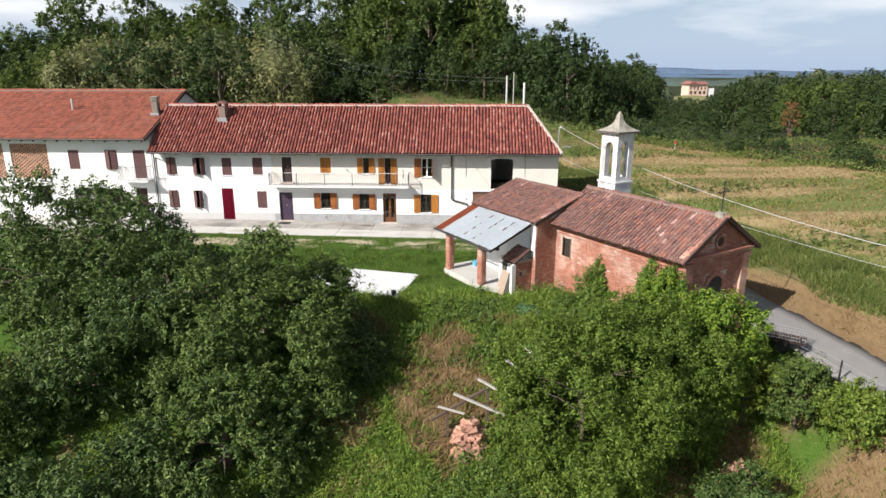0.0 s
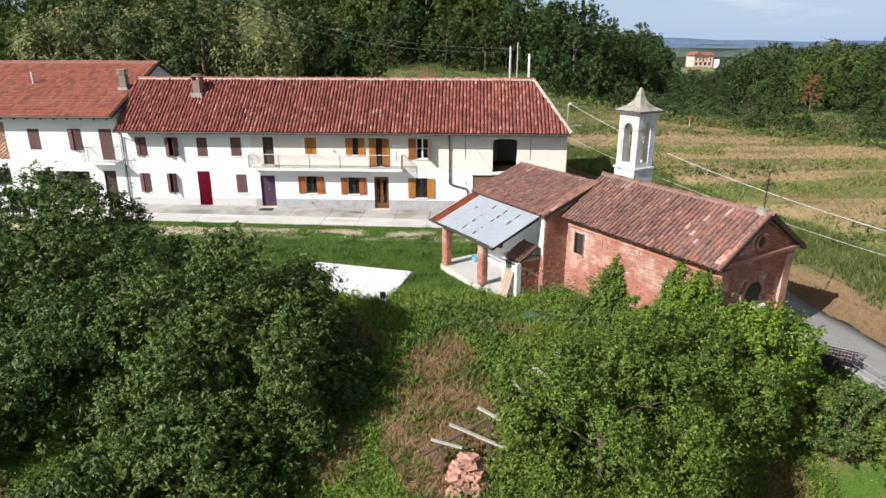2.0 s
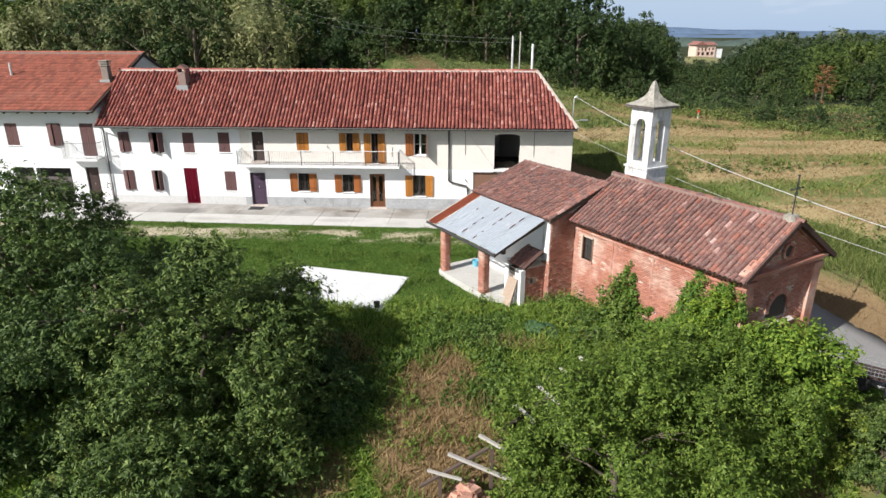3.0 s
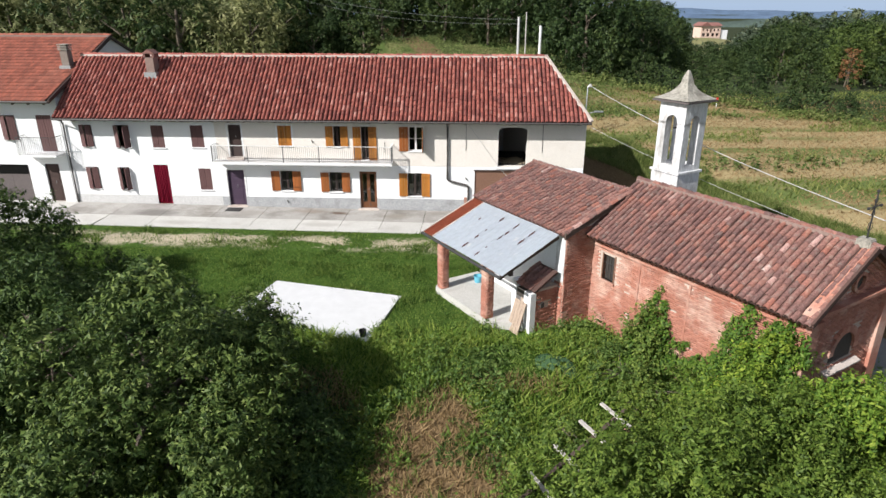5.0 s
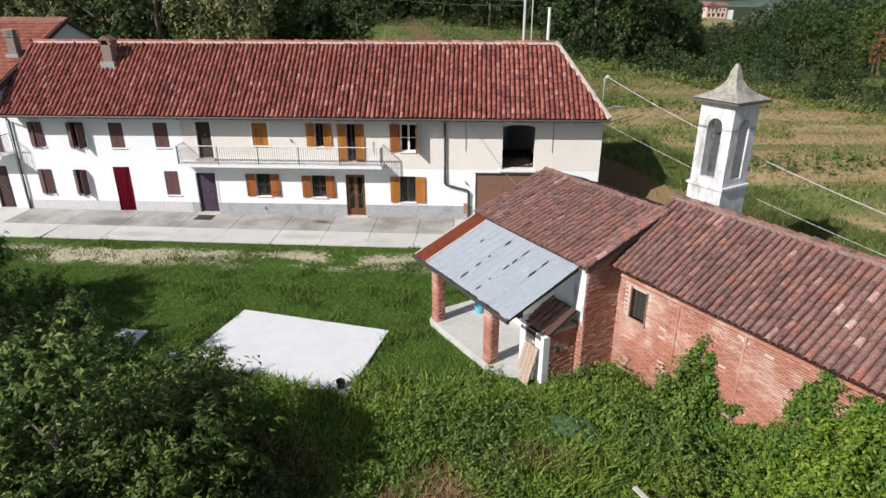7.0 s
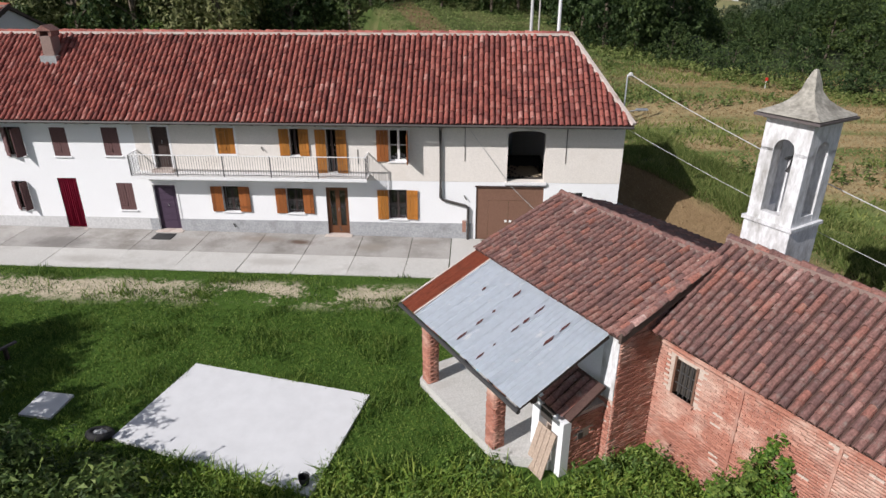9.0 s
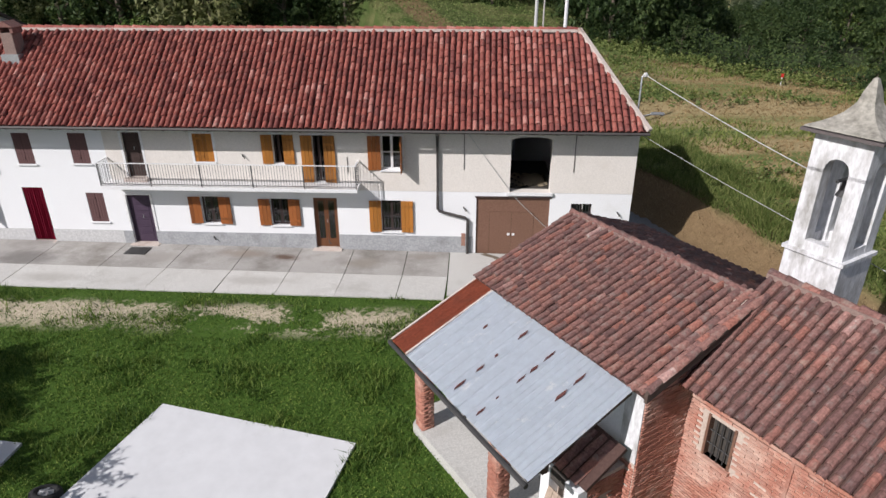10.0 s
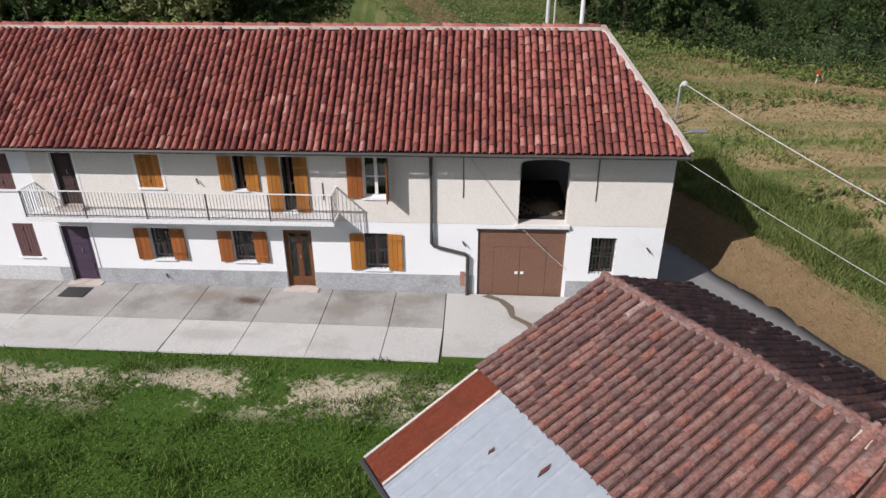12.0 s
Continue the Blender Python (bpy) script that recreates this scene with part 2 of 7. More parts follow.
GARAGE = surface("brown_sheet_gate", (0.17, 0.092, 0.062), (0.20, 0.11, 0.076), 1.2, 20, 0.6, obj=True)
GREYGATE = surface("grey_brown_gate", (0.10, 0.085, 0.085), (0.13, 0.11, 0.105), 2, 20, 0.6)
CURTAIN = surface("red_curtain_cloth", (0.34, 0.012, 0.045), (0.42, 0.022, 0.065), 2, 40, 0.9)
PVC = surface("white_window_frame", (0.72, 0.72, 0.72), (0.78, 0.78, 0.78), 2, 20, 0.4)
BEAMW = surface("bleached_timber", (0.42, 0.39, 0.36), (0.55, 0.52, 0.48), 3, 20, 0.9, stretch=(1, 1, 5), obj=True)
BOARD = surface("raw_pine_boards", (0.34, 0.26, 0.20), (0.43, 0.34, 0.27), 3, 20, 0.85, obj=True)
RAFTER = surface("roof_rafters", (0.07, 0.05, 0.04), (0.11, 0.08, 0.065), 2, 20, 0.9)
LATT = surface("pale_brick_screen", (0.40, 0.24, 0.17), (0.48, 0.30, 0.22), 2, 20, 0.95, random=PIECE)
ASPH = surface("worn_asphalt", (0.20, 0.195, 0.19), (0.28, 0.275, 0.27), 0.6, 30, 0.9, (0.34, 0.32, 0.29), 0.4, (0.55, 0.8))
BARK = surface("grey_bark", (0.10, 0.08, 0.06), (0.16, 0.13, 0.10), 4, 20, 0.95, bump_s=0.8, bump_d=0.03)
RUBBER = surface("black_rubber", (0.018, 0.018, 0.018), (0.03, 0.03, 0.03), 5, 40, 0.8)
STEEL = surface("galvanised_steel", (0.40, 0.41, 0.42), (0.5, 0.51, 0.52), 3, 30, 0.45, metal=0.7)
RAIL = surface("grey_railing_paint", (0.085, 0.085, 0.085), (0.12, 0.12, 0.118), 5, 40, 0.6)
DOORW = surface("dark_varnished_door", (0.12, 0.048, 0.022), (0.16, 0.068, 0.03), 3, 20, 0.45)
WIRE = surface("pale_cable", (0.46, 0.46, 0.45), (0.52, 0.52, 0.50), 3, 30, 0.6)
POLEM = surface("pale_pole", (0.50, 0.50, 0.49), (0.58, 0.58, 0.56), 3, 30, 0.8)
RUBBLE = surface("pink_rubble", (0.42, 0.22, 0.16), (0.52, 0.30, 0.23), 2.5, 14, 0.95, (0.30, 0.2, 0.16), 2, (0.5, 0.75), 0.6, 0.03, random=PIECE)
TARP = surface("green_mesh_sheet", (0.065, 0.15, 0.065), (0.11, 0.20, 0.10), 3, 30, 0.9)
SKYBLUE = surface("light_blue_plastic", (0.12, 0.42, 0.55), (0.15, 0.46, 0.6), 3, 30, 0.4)
# near-black colour that stands in for the shade inside rooms and openings
DARK = surface("painted_interior_shade", (0.05, 0.045, 0.04), (0.08, 0.07, 0.06), 2, 20, 0.95)
HAY = surface("old_hay", (0.36, 0.29, 0.20), (0.45, 0.38, 0.27), 3, 30, 0.95)
GLASS = glass_mat()
LEAF_A = leafy("walnut_leaves", [(0.2, (0.023, 0.046, 0.013)), (0.5, (0.063, 0.108, 0.027)), (0.8, (0.165, 0.222, 0.066))], trans=0.18)
LEAF_C = leafy("hazel_leaves", [(0.15, (0.048, 0.082, 0.015)), (0.5, (0.132, 0.195, 0.030)), (0.85, (0.300, 0.360, 0.070))], patch=0.7)
LEAF_E = leafy("bright_creeper_leaves", [(0.15, (0.036, 0.084, 0.014)), (0.5, (0.110, 0.196, 0.027)), (0.85, (0.265, 0.345, 0.054))], patch=1.3)
LEAF_G = leafy("elder_leaves", [(0.15, (0.036, 0.076, 0.019)), (0.5, (0.092, 0.158, 0.037)), (0.85, (0.205, 0.280, 0.074))], patch=1.1)
LEAF_F = leafy("wood_leaves", [(0.2, (0.040, 0.070, 0.018)), (0.5, (0.080, 0.124, 0.031)), (0.8, (0.145, 0.195, 0.056))], trans=0.4, patch=0.25)
LEAF_P = leafy("pale_thicket_leaves", [(0.2, (0.130, 0.155, 0.060)), (0.5, (0.205, 0.230, 0.105)), (0.8, (0.31, 0.32, 0.165))], trans=0.4, patch=0.3)
# leaf greens paled towards grey: distance haze painted into the far wood
LEAF_H = leafy("haze_paled_leaves", [(0.2, (0.050, 0.074, 0.040)), (0.5, (0.085, 0.112, 0.066)), (0.8, (0.135, 0.162, 0.100))], trans=0.3, patch=0.1)
LEAF_D = leafy("field_edge_leaves", [(0.2, (0.018, 0.036, 0.012)), (0.5, (0.041, 0.070, 0.022)), (0.8, (0.090, 0.128, 0.042))], trans=0.3, patch=0.3)
LEAF_R = leafy("withered_leaves", [(0.2, (0.16, 0.07, 0.03)), (0.5, (0.22, 0.11, 0.05)), (0.8, (0.28, 0.16, 0.08))])
GRASS = leafy("grass_blades", [(0.25, (0.036, 0.082, 0.016)), (0.5, (0.098, 0.176, 0.034)), (0.75, (0.190, 0.262, 0.062))], 0.6, 0.36, 0.9)
WEED = leafy("weed_leaves", [(0.15, (0.055, 0.110, 0.021)), (0.5, (0.160, 0.262, 0.046)), (0.85, (0.330, 0.400, 0.102))], 0.6, 0.40, 0.9)
HAYGRASS = leafy("seeding_grass", [(0.15, (0.058, 0.098, 0.024)), (0.5, (0.140, 0.190, 0.056)), (0.85, (0.270, 0.290, 0.115))], 0.7, 0.38, 0.6)
STRAW = leafy("dry_grass", [(0.2, (0.16, 0.115, 0.06)), (0.5, (0.24, 0.175, 0.095)), (0.8, (0.31, 0.24, 0.14))], 0.8, 0.2, 0.4)


# ---- building tools ----
def part(name, bm, material, parent=None, label="", smooth=False):
    """Links a bmesh as one mesh object under a thing or a part."""
    me = bpy.data.meshes.new(name)
    bmesh.ops.recalc_face_normals(bm, faces=bm.faces)
    bm.to_mesh(me)
    bm.free()
    me.materials.append(material)
    if smooth:
        me.shade_smooth()
    ob = new(name, me)
    ob.parent = parent
    if label:
        tagged(ob, label)
    return ob


def fast(name, verts, faces, material, parent=None, label=""):
    """A mesh object straight from arrays of corners and faces."""
    verts, faces = np.asarray(verts, dtype=np.float32), np.asarray(faces, dtype=np.int32)
    me = bpy.data.meshes.new(name)
    nf, k = faces.shape
    me.vertices.add(len(verts))
    me.vertices.foreach_set("co", verts.ravel())
    me.loops.add(nf * k)
    me.loops.foreach_set("vertex_index", faces.ravel())
    me.polygons.add(nf)
    me.polygons.foreach_set("loop_start", np.arange(0, nf * k, k, dtype=np.int32))
    me.update(calc_edges=True)
    me.validate()
    me.materials.append(material)
    ob = new(name, me)
    ob.parent = parent
    if label:
        tagged(ob, label)
    return ob


def thing(name, m=None, label="", category="", group="", kind=""):
    """A top-level Empty that carries the parts of one thing."""
    ob = new(name)
    ob.empty_display_size = 0.2
    ob.matrix_world = m if m else Matrix()
    return tagged(ob, label, category, group, kind)


def box(bm, x0, x1, y0, y1, z0, z1):
    v = [bm.verts.new(p) for p in ((x0, y0, z0), (x1, y0, z0), (x1, y1, z0), (x0, y1, z0), (x0, y0, z1), (x1, y0, z1), (x1, y1, z1), (x0, y1, z1))]
    for f in ((3, 2, 1, 0), (4, 5, 6, 7), (0, 1, 5, 4), (1, 2, 6, 5), (2, 3, 7, 6), (3, 0, 4, 7)):
        bm.faces.new([v[i] for i in f])
    return v


def bar(bm, a, b, w, h=None, up=(0, 0, 1)):
    """A squared bar from a to b."""
    a, b = Vector(a), Vector(b)
    d = (b - a).normalized()
    s = d.cross(Vector(up))
    s = s.normalized() if s.length > 1e-4 else Vector((1, 0, 0))
    u = s.cross(d)
    h = h or w
    c = [(-1, -1), (1, -1), (1, 1), (-1, 1)]
    v = [bm.verts.new(p + s * (i * w / 2) + u * (j * h / 2)) for p in (a, b) for i, j in c]
    for f in ((0, 1, 2, 3), (7, 6, 5, 4), (0, 4, 5, 1), (1, 5, 6, 2), (2, 6, 7, 3), (3, 7, 4, 0)):
        bm.faces.new([v[i] for i in f])


def rod(bm, pts, r, seg=6, taper=None):
    """A round tube along a line of points."""
    pts = [Vector(p) for p in pts]
    rings = []
    for i, p in enumerate(pts):
        d = (pts[min(i + 1, len(pts) - 1)] - pts[max(i - 1, 0)]).normalized()
        s = d.cross(Vector((0, 0, 1)))
        s = s.normalized() if s.length > 1e-3 else Vector((1, 0, 0))
        u = s.cross(d)
        rr = r if taper is None else r + (taper - r) * i / (len(pts) - 1)
        rings.append([bm.verts.new(p + (s * math.cos(2 * math.pi * k / seg) + u * math.sin(2 * math.pi * k / seg)) * rr) for k in range(seg)])
    for a, b in zip(rings, rings[1:]):
        for k in range(seg):
            bm.faces.new((a[k], a[(k + 1) % seg], b[(k + 1) % seg], b[k]))
    bm.faces.new(rings[0])
    bm.faces.new(rings[-1][::-1])


def prism(bm, outline, a, b):
    """Sweeps a closed outline of points between two offsets."""
    a, b = Vector(a), Vector(b)
    p = [bm.verts.new(Vector(q) + a) for q in outline]
    q = [bm.verts.new(Vector(o) + b) for o in outline]
    bm.faces.new(p)
    bm.faces.new(q[::-1])
    n = len(p)
    for i in range(n):
        bm.faces.new((p[i], q[i], q[(i + 1) % n], p[(i + 1) % n]))


def pierced(bm, x0, x1, z0, z1, y0, y1, holes):
    """A wall slab along x with rectangular openings that go right through it."""
    xs = sorted({x0, x1, *[v for h in holes for v in h[:2] if x0 < v < x1]})
    zs = sorted({z0, z1, *[v for h in holes for v in h[2:4] if z0 < v < z1]})
    solid = lambda i, j: 0 <= i < len(xs) - 1 and 0 <= j < len(zs) - 1 and not any(
        h[0] < (xs[i] + xs[i + 1]) / 2 < h[1] and h[2] < (zs[j] + zs[j + 1]) / 2 < h[3] for h in holes)
    cache = {}

    def v(i, j, y):
        key = (i, j, y)
        if key not in cache:
            cache[key] = bm.verts.new((xs[i], y, zs[j]))
        return cache[key]
    for i in range(len(xs) - 1):
        for j in range(len(zs) - 1):
            if not solid(i, j):
                continue
            bm.faces.new((v(i, j, y0), v(i + 1, j, y0), v(i + 1, j + 1, y0), v(i, j + 1, y0)))
            bm.faces.new((v(i, j + 1, y1), v(i + 1, j + 1, y1), v(i + 1, j, y1), v(i, j, y1)))
            for di, dj, e in ((-1, 0, ((i, j), (i, j + 1))), (1, 0, ((i + 1, j + 1), (i + 1, j))), (0, -1, ((i + 1, j), (i, j))), (0, 1, ((i, j + 1), (i + 1, j + 1)))):
                if not solid(i + di, j + dj):
                    (a, b), (c, d) = e
                    bm.faces.new((v(a, b, y0), v(c, d, y0), v(c, d, y1), v(a, b, y1)))


# ---- ground ----
ROAD = [(0.6, 56.0, 0.3), (4.0, 48.5, 0.15), (7.1, 42.5, 0.0), (9.9, 36.0, -0.1), (12.2, 30.5, -0.3), (13.9, 25.5, -0.55), (15.65, 21.1, -1.0), (18.0, 15.7, -1.9), (21.0, 8.0, -3.2), (25.0, 0.0, -4.5)]


def sstep(a, b, t):
    t = np.clip((t - a) / (b - a), 0, 1)
    return t * t * (3 - 2 * t)


def wob(x, y, s, k=0.0):
    """A smooth pseudo-random wave field, from about -1 to 1."""
    return (np.sin(x * s + 1.3 * np.sin(y * s * 0.7 + k) + k) + np.sin(y * s * 1.3 + 1.1 * np.sin(x * s * 0.9 - k) + 2 * k)) / 2


def road_frame(x, y):
    """Signed distance to the right of the road's middle, and the road's height there."""
    best = np.full(x.shape, 1e9)
    sd, zr = np.zeros(x.shape), np.zeros(x.shape)
    for (ax, ay, az), (bx, by, bz) in zip(ROAD, ROAD[1:]):
        dx, dy = bx - ax, by - ay
        t = np.clip(((x - ax) * dx + (y - ay) * dy) / (dx * dx + dy * dy), 0, 1)
        ex, ey = x - (ax + t * dx), y - (ay + t * dy)
        d = np.hypot(ex, ey)
        side = np.sign(dy * ex - dx * ey)
        near = d < best
        best = np.where(near, d, best)
        sd = np.where(near, -side * d * -1, sd)
        zr = np.where(near, az + t * (bz - az), zr)
    return -sd, zr


def ground_z(x, y):
    x, y = np.asarray(x, float), np.asarray(y, float)
    # forecourt, yard and the bank that falls away below it
    apron = 0.02 - 0.0115 * np.clip(x, -40, 8)
    yard = apron + (-0.22 - apron) * sstep(37.4, 31.0, y)
    edge = 27.4 + 0.5 * np.clip(x - 1.5, 0, 6) - 0.10 * np.clip(-9 - x, 0, 20)
    fall = np.clip(edge - y, 0, 60)
    soft = np.where(fall < 3, fall * fall / 6, fall - 1.5)
    low = yard - 0.46 * np.minimum(soft, 14) - 0.06 * np.maximum(soft - 14, 0)
    low = low + 0.18 * wob(x, y, 0.55) * sstep(1.0, 5.0, fall)
    # hill behind the houses
    hill = 0.155 * np.clip(y - 53, 0, 55) + 0.08 * np.clip(y - 108, 0, 60)
    hill = hill * sstep(30, -4, x - 0.10 * (y - 60)) + 0.25 * wob(x, y, 0.22, 1.0) * sstep(52, 66, y)
    left = low + hill
    # road, bank and field
    sd, zr = road_frame(x, y)
    field = zr + 1.45 * sstep(1.5, 3.1, sd) + 0.5 * sstep(3.0, 7.0, sd) + 0.028 * np.clip(sd - 4, 0, 40) + 0.10 * wob(x, y, 0.4, 2.0) * sstep(3, 8, sd)
    field = field - 0.085 * np.clip(np.hypot(x - 8, y - 36) - 46, 0, 220) + hill * sstep(3, 10, sd) * sstep(44, 60, y)
    w = sstep(-3.4, -1.5, sd)
    z = left * (1 - w) + np.where(sd > 0, field, zr) * w
    far = np.hypot(x, y - 30)
    z = z * (1 - sstep(170, 420, far)) + (-16 + 3 * wob(x, y, 0.006)) * sstep(170, 420, far)
    return z


def gz(x, y):
    return float(ground_z(np.array([x]), np.array([y]))[0])


def axis(lo, hi, step, out_lo, out_hi):
    mid = list(np.arange(lo, hi + step / 2, step))
    up, s = [], step
    while (up[-1] if up else hi) < out_hi:
        s *= 1.13
        up.append((up[-1] if up else hi) + s)
    dn, s = [], step
    while (dn[-1] if dn else lo) > out_lo:
        s *= 1.13
        dn.append((dn[-1] if dn else lo) - s)
    return np.array(dn[::-1] + mid + up)


def ground_mat():
    """Lush yard grass, worn gravel strip, dry slope, mown field with straw swathes."""
    m, nt, b = base("meadow_ground", 0.95, 0, 0.1)
    v = coords(nt)
    sep = nt.nodes.new("ShaderNodeSeparateXYZ")
    nt.links.new(v, sep.inputs[0])

    def mathn(op, a, c):
        n = nt.nodes.new("ShaderNodeMath")
        n.operation = op
        n.use_clamp = op == "MULTIPLY"
        for s, q in ((n.inputs[0], a), (n.inputs[1], c)):
            if isinstance(q, (int, float)):
                s.default_value = q
            else:
                nt.links.new(q, s)
        return n.outputs[0]

    def rng(val, a, c):
        n = nt.nodes.new("ShaderNodeMapRange")
        n.interpolation_type = "SMOOTHSTEP"
        nt.links.new(val, n.inputs["Value"])
        n.inputs["From Min"].default_value, n.inputs["From Max"].default_value = a, c
        return n.outputs["Result"]
    n1, n2, n3 = noise_node(nt, v, 0.35, 5, 0.6), noise_node(nt, v, 2.2, 5, 0.65), noise_node(nt, v, 18, 4, 0.7)
    lush = mix(nt, n2, (0.032, 0.072, 0.012), (0.080, 0.140, 0.024))
    dry = mix(nt, n2, (0.13, 0.085, 0.045), (0.22, 0.155, 0.085))
    # dry patches on the slope below the yard and on the road bank
    s1 = mathn("MULTIPLY", rng(sep.outputs["Y"], 25.5, 22.0), rng(n1, 0.50, 0.68))
    col = mix(nt, s1, lush, dry)
    # parched ground between the trees and beside the lane
    for cx, cy, rx_, ry_ in ((-0.8, 22.2, 2.0, 3.2), (13.0, 17.0, 4.5, 3.2)):
        ex = mathn("POWER", mathn("DIVIDE", mathn("SUBTRACT", sep.outputs["X"], cx), rx_), 2.0)
        ey_ = mathn("POWER", mathn("DIVIDE", mathn("SUBTRACT", sep.outputs["Y"], cy), ry_), 2.0)
        el = mathn("ADD", mathn("ADD", ex, ey_), n1)
        col = mix(nt, rng(el, 1.75, 1.15), col, dry)
    # field: long swathes of straw, across the slope
    mp = nt.nodes.new("ShaderNodeMapping")
    mp.inputs["Rotation"].default_value = (0, 0, radians(12))
    mp.inputs["Scale"].default_value = (0.026, 0.24, 1)
    nt.links.new(v, mp.inputs["Vector"])
    sw = nt.nodes.new("ShaderNodeTexNoise")
    sw.inputs["Scale"].default_value, sw.inputs["Detail"].default_value = 1.0, 5.0
    nt.links.new(mp.outputs["Vector"], sw.inputs["Vector"])
    fg = mix(nt, n2, (0.085, 0.122, 0.034), (0.160, 0.195, 0.064))
    fcol = mix(nt, rng(sw.outputs["Fac"], 0.46, 0.57), fg, mix(nt, n2, (0.26, 0.205, 0.105), (0.39, 0.31, 0.165)))
    diag = mathn("ADD", mathn("MULTIPLY", 1.0, 0.0), mathn("ADD", sep.outputs["X"], mathn("DIVIDE", sep.outputs["Y"], 2.2)))
    fmask = rng(diag, 27.0, 28.4)
    col = mix(nt, fmask, col, fcol)
    back = mathn("MULTIPLY", rng(sep.outputs["Y"], 54, 62), rng(sep.outputs["X"], 16, 4))
    col = mix(nt, back, col, mix(nt, rng(n1, 0.4, 0.6), (0.060, 0.090, 0.025), (0.125, 0.130, 0.052)))
    # distant woods cover the lower country
    farw = rng(mathn("ADD", mathn("MULTIPLY", 1.0, 0.0), mathn("ADD", sep.outputs["Y"], sep.outputs["X"])), 118, 150)
    col = mix(nt, farw, col, mix(nt, noise_node(nt, v, 0.12, 5, 0.7), (0.035, 0.058, 0.022), (0.085, 0.115, 0.045)))
    # leaf litter under the wood beside the field, tree shade painted into its dark colour
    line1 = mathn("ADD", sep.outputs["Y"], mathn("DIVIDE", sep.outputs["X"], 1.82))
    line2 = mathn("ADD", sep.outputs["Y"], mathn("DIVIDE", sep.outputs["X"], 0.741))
    litter_shade = mathn("MULTIPLY", mathn("MAXIMUM", rng(line1, 74.6, 76.0), rng(line2, 92.4, 94.0)), rng(sep.outputs["X"], 6.0, 9.0))
    col = mix(nt, litter_shade, col, mix(nt, n2, (0.022, 0.032, 0.013), (0.050, 0.058, 0.026)))
    # bank beside the road
    slant = mathn("ADD", sep.outputs["X"], mathn("DIVIDE", sep.outputs["Y"], 2.5))
    wavy = mathn("ADD", slant, mathn("MULTIPLY", n1, 0.9))
    belt = mathn("MULTIPLY", rng(wavy, 27.0, 27.6), rng(wavy, 30.6, 29.6))
    col = mix(nt, belt, col, mix(nt, n2, (0.045, 0.066, 0.020), (0.105, 0.122, 0.045)))
    bank = mathn("MULTIPLY", rng(slant, 24.2, 24.8), rng(wavy, 27.8, 27.1))
    col = mix(nt, mathn("MULTIPLY", bank, rng(n1, 0.12, 0.24)), col, dry)
    # worn gravel wheel tracks along the edge of the concrete
    wv = mathn("ADD", sep.outputs["Y"], mathn("MULTIPLY", 1.0, 0.0))
    strip = mathn("MULTIPLY", rng(wv, 35.1, 35.9), rng(wv, 37.4, 36.7))
    strip = mathn("MULTIPLY", strip, rng(sep.outputs["X"], 3.5, 1.5))
    patch = rng(mix(nt, 0.35, noise_node(nt, v, 0.62, 3, 0.5, (0.55, 1.0, 1)), noise_node(nt, v, 5.0, 5, 0.75)), 0.475, 0.54)
    grav = mix(nt, n3, (0.37, 0.31, 0.215), (0.58, 0.51, 0.39))
    col = mix(nt, mathn("MULTIPLY", strip, patch), col, grav)
    fine = ramp_node(nt, [(0.3, (0.65, 0.65, 0.65)), (0.7, (1.25, 1.25, 1.25))])
    nt.links.new(n3, fine.inputs["Fac"])
    col = mix(nt, 1.0, col, fine.outputs["Color"], "MULTIPLY")
    nt.links.new(col, b.inputs["Base Color"])
    bump(nt, b, n3, 0.6, 0.05)
    return m


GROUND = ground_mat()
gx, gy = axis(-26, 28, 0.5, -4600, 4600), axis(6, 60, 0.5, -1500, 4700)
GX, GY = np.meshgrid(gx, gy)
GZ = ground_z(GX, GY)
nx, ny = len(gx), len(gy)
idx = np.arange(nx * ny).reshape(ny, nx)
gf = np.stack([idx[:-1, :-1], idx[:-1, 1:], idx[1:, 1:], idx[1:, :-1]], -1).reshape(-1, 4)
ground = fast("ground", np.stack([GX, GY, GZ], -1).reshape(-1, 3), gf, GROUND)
ground.data.shade_smooth()
tagged(ground, "grassy hillside with a mown field and dry patches", "ground", kind="structure")

# road strip, a little proud of the ground
rv, rf = [], []
fine_road = []
for (a, c) in zip(ROAD, ROAD[1:]):
    for k in range(6):
        fine_road.append(Vector(a).lerp(Vector(c), k / 6))
fine_road.append(Vector(ROAD[-1]))
for _ in range(4):
    fine_road = [fine_road[0]] + [(fine_road[i - 1] + fine_road[i] * 2 + fine_road[i + 1]) / 4 for i in range(1, len(fine_road) - 1)] + [fine_road[-1]]
for i, p in enumerate(fine_road):
    d = (fine_road[min(i + 1, len(fine_road) - 1)] - fine_road[max(i - 1, 0)]).normalized()
    s = Vector((d.y, -d.x, 0)).normalized()
    for k in (-1.45, -0.75, 0, 0.75, 1.45):
        q = p + s * (k + (0.12 * math.sin(i * 1.7) if abs(k) > 1 else 0))
        rv.append((q.x, q.y, max(gz(q.x, q.y), p.z) + 0.03 + (0.03 if k == 0 else 0)))
for i in range(len(fine_road) - 1):
    for k in range(4):
        rf.append((i * 5 + k, i * 5 + k + 1, i * 5 + k + 6, i * 5 + k + 5))
road = tagged(fast("road", rv, rf, ASPH), "narrow worn asphalt lane behind the chapel", "road", kind="structure")
rbm = bmesh.new()
rbm.from_mesh(road.data)
ext = bmesh.ops.extrude_face_region(rbm, geom=rbm.faces[:])
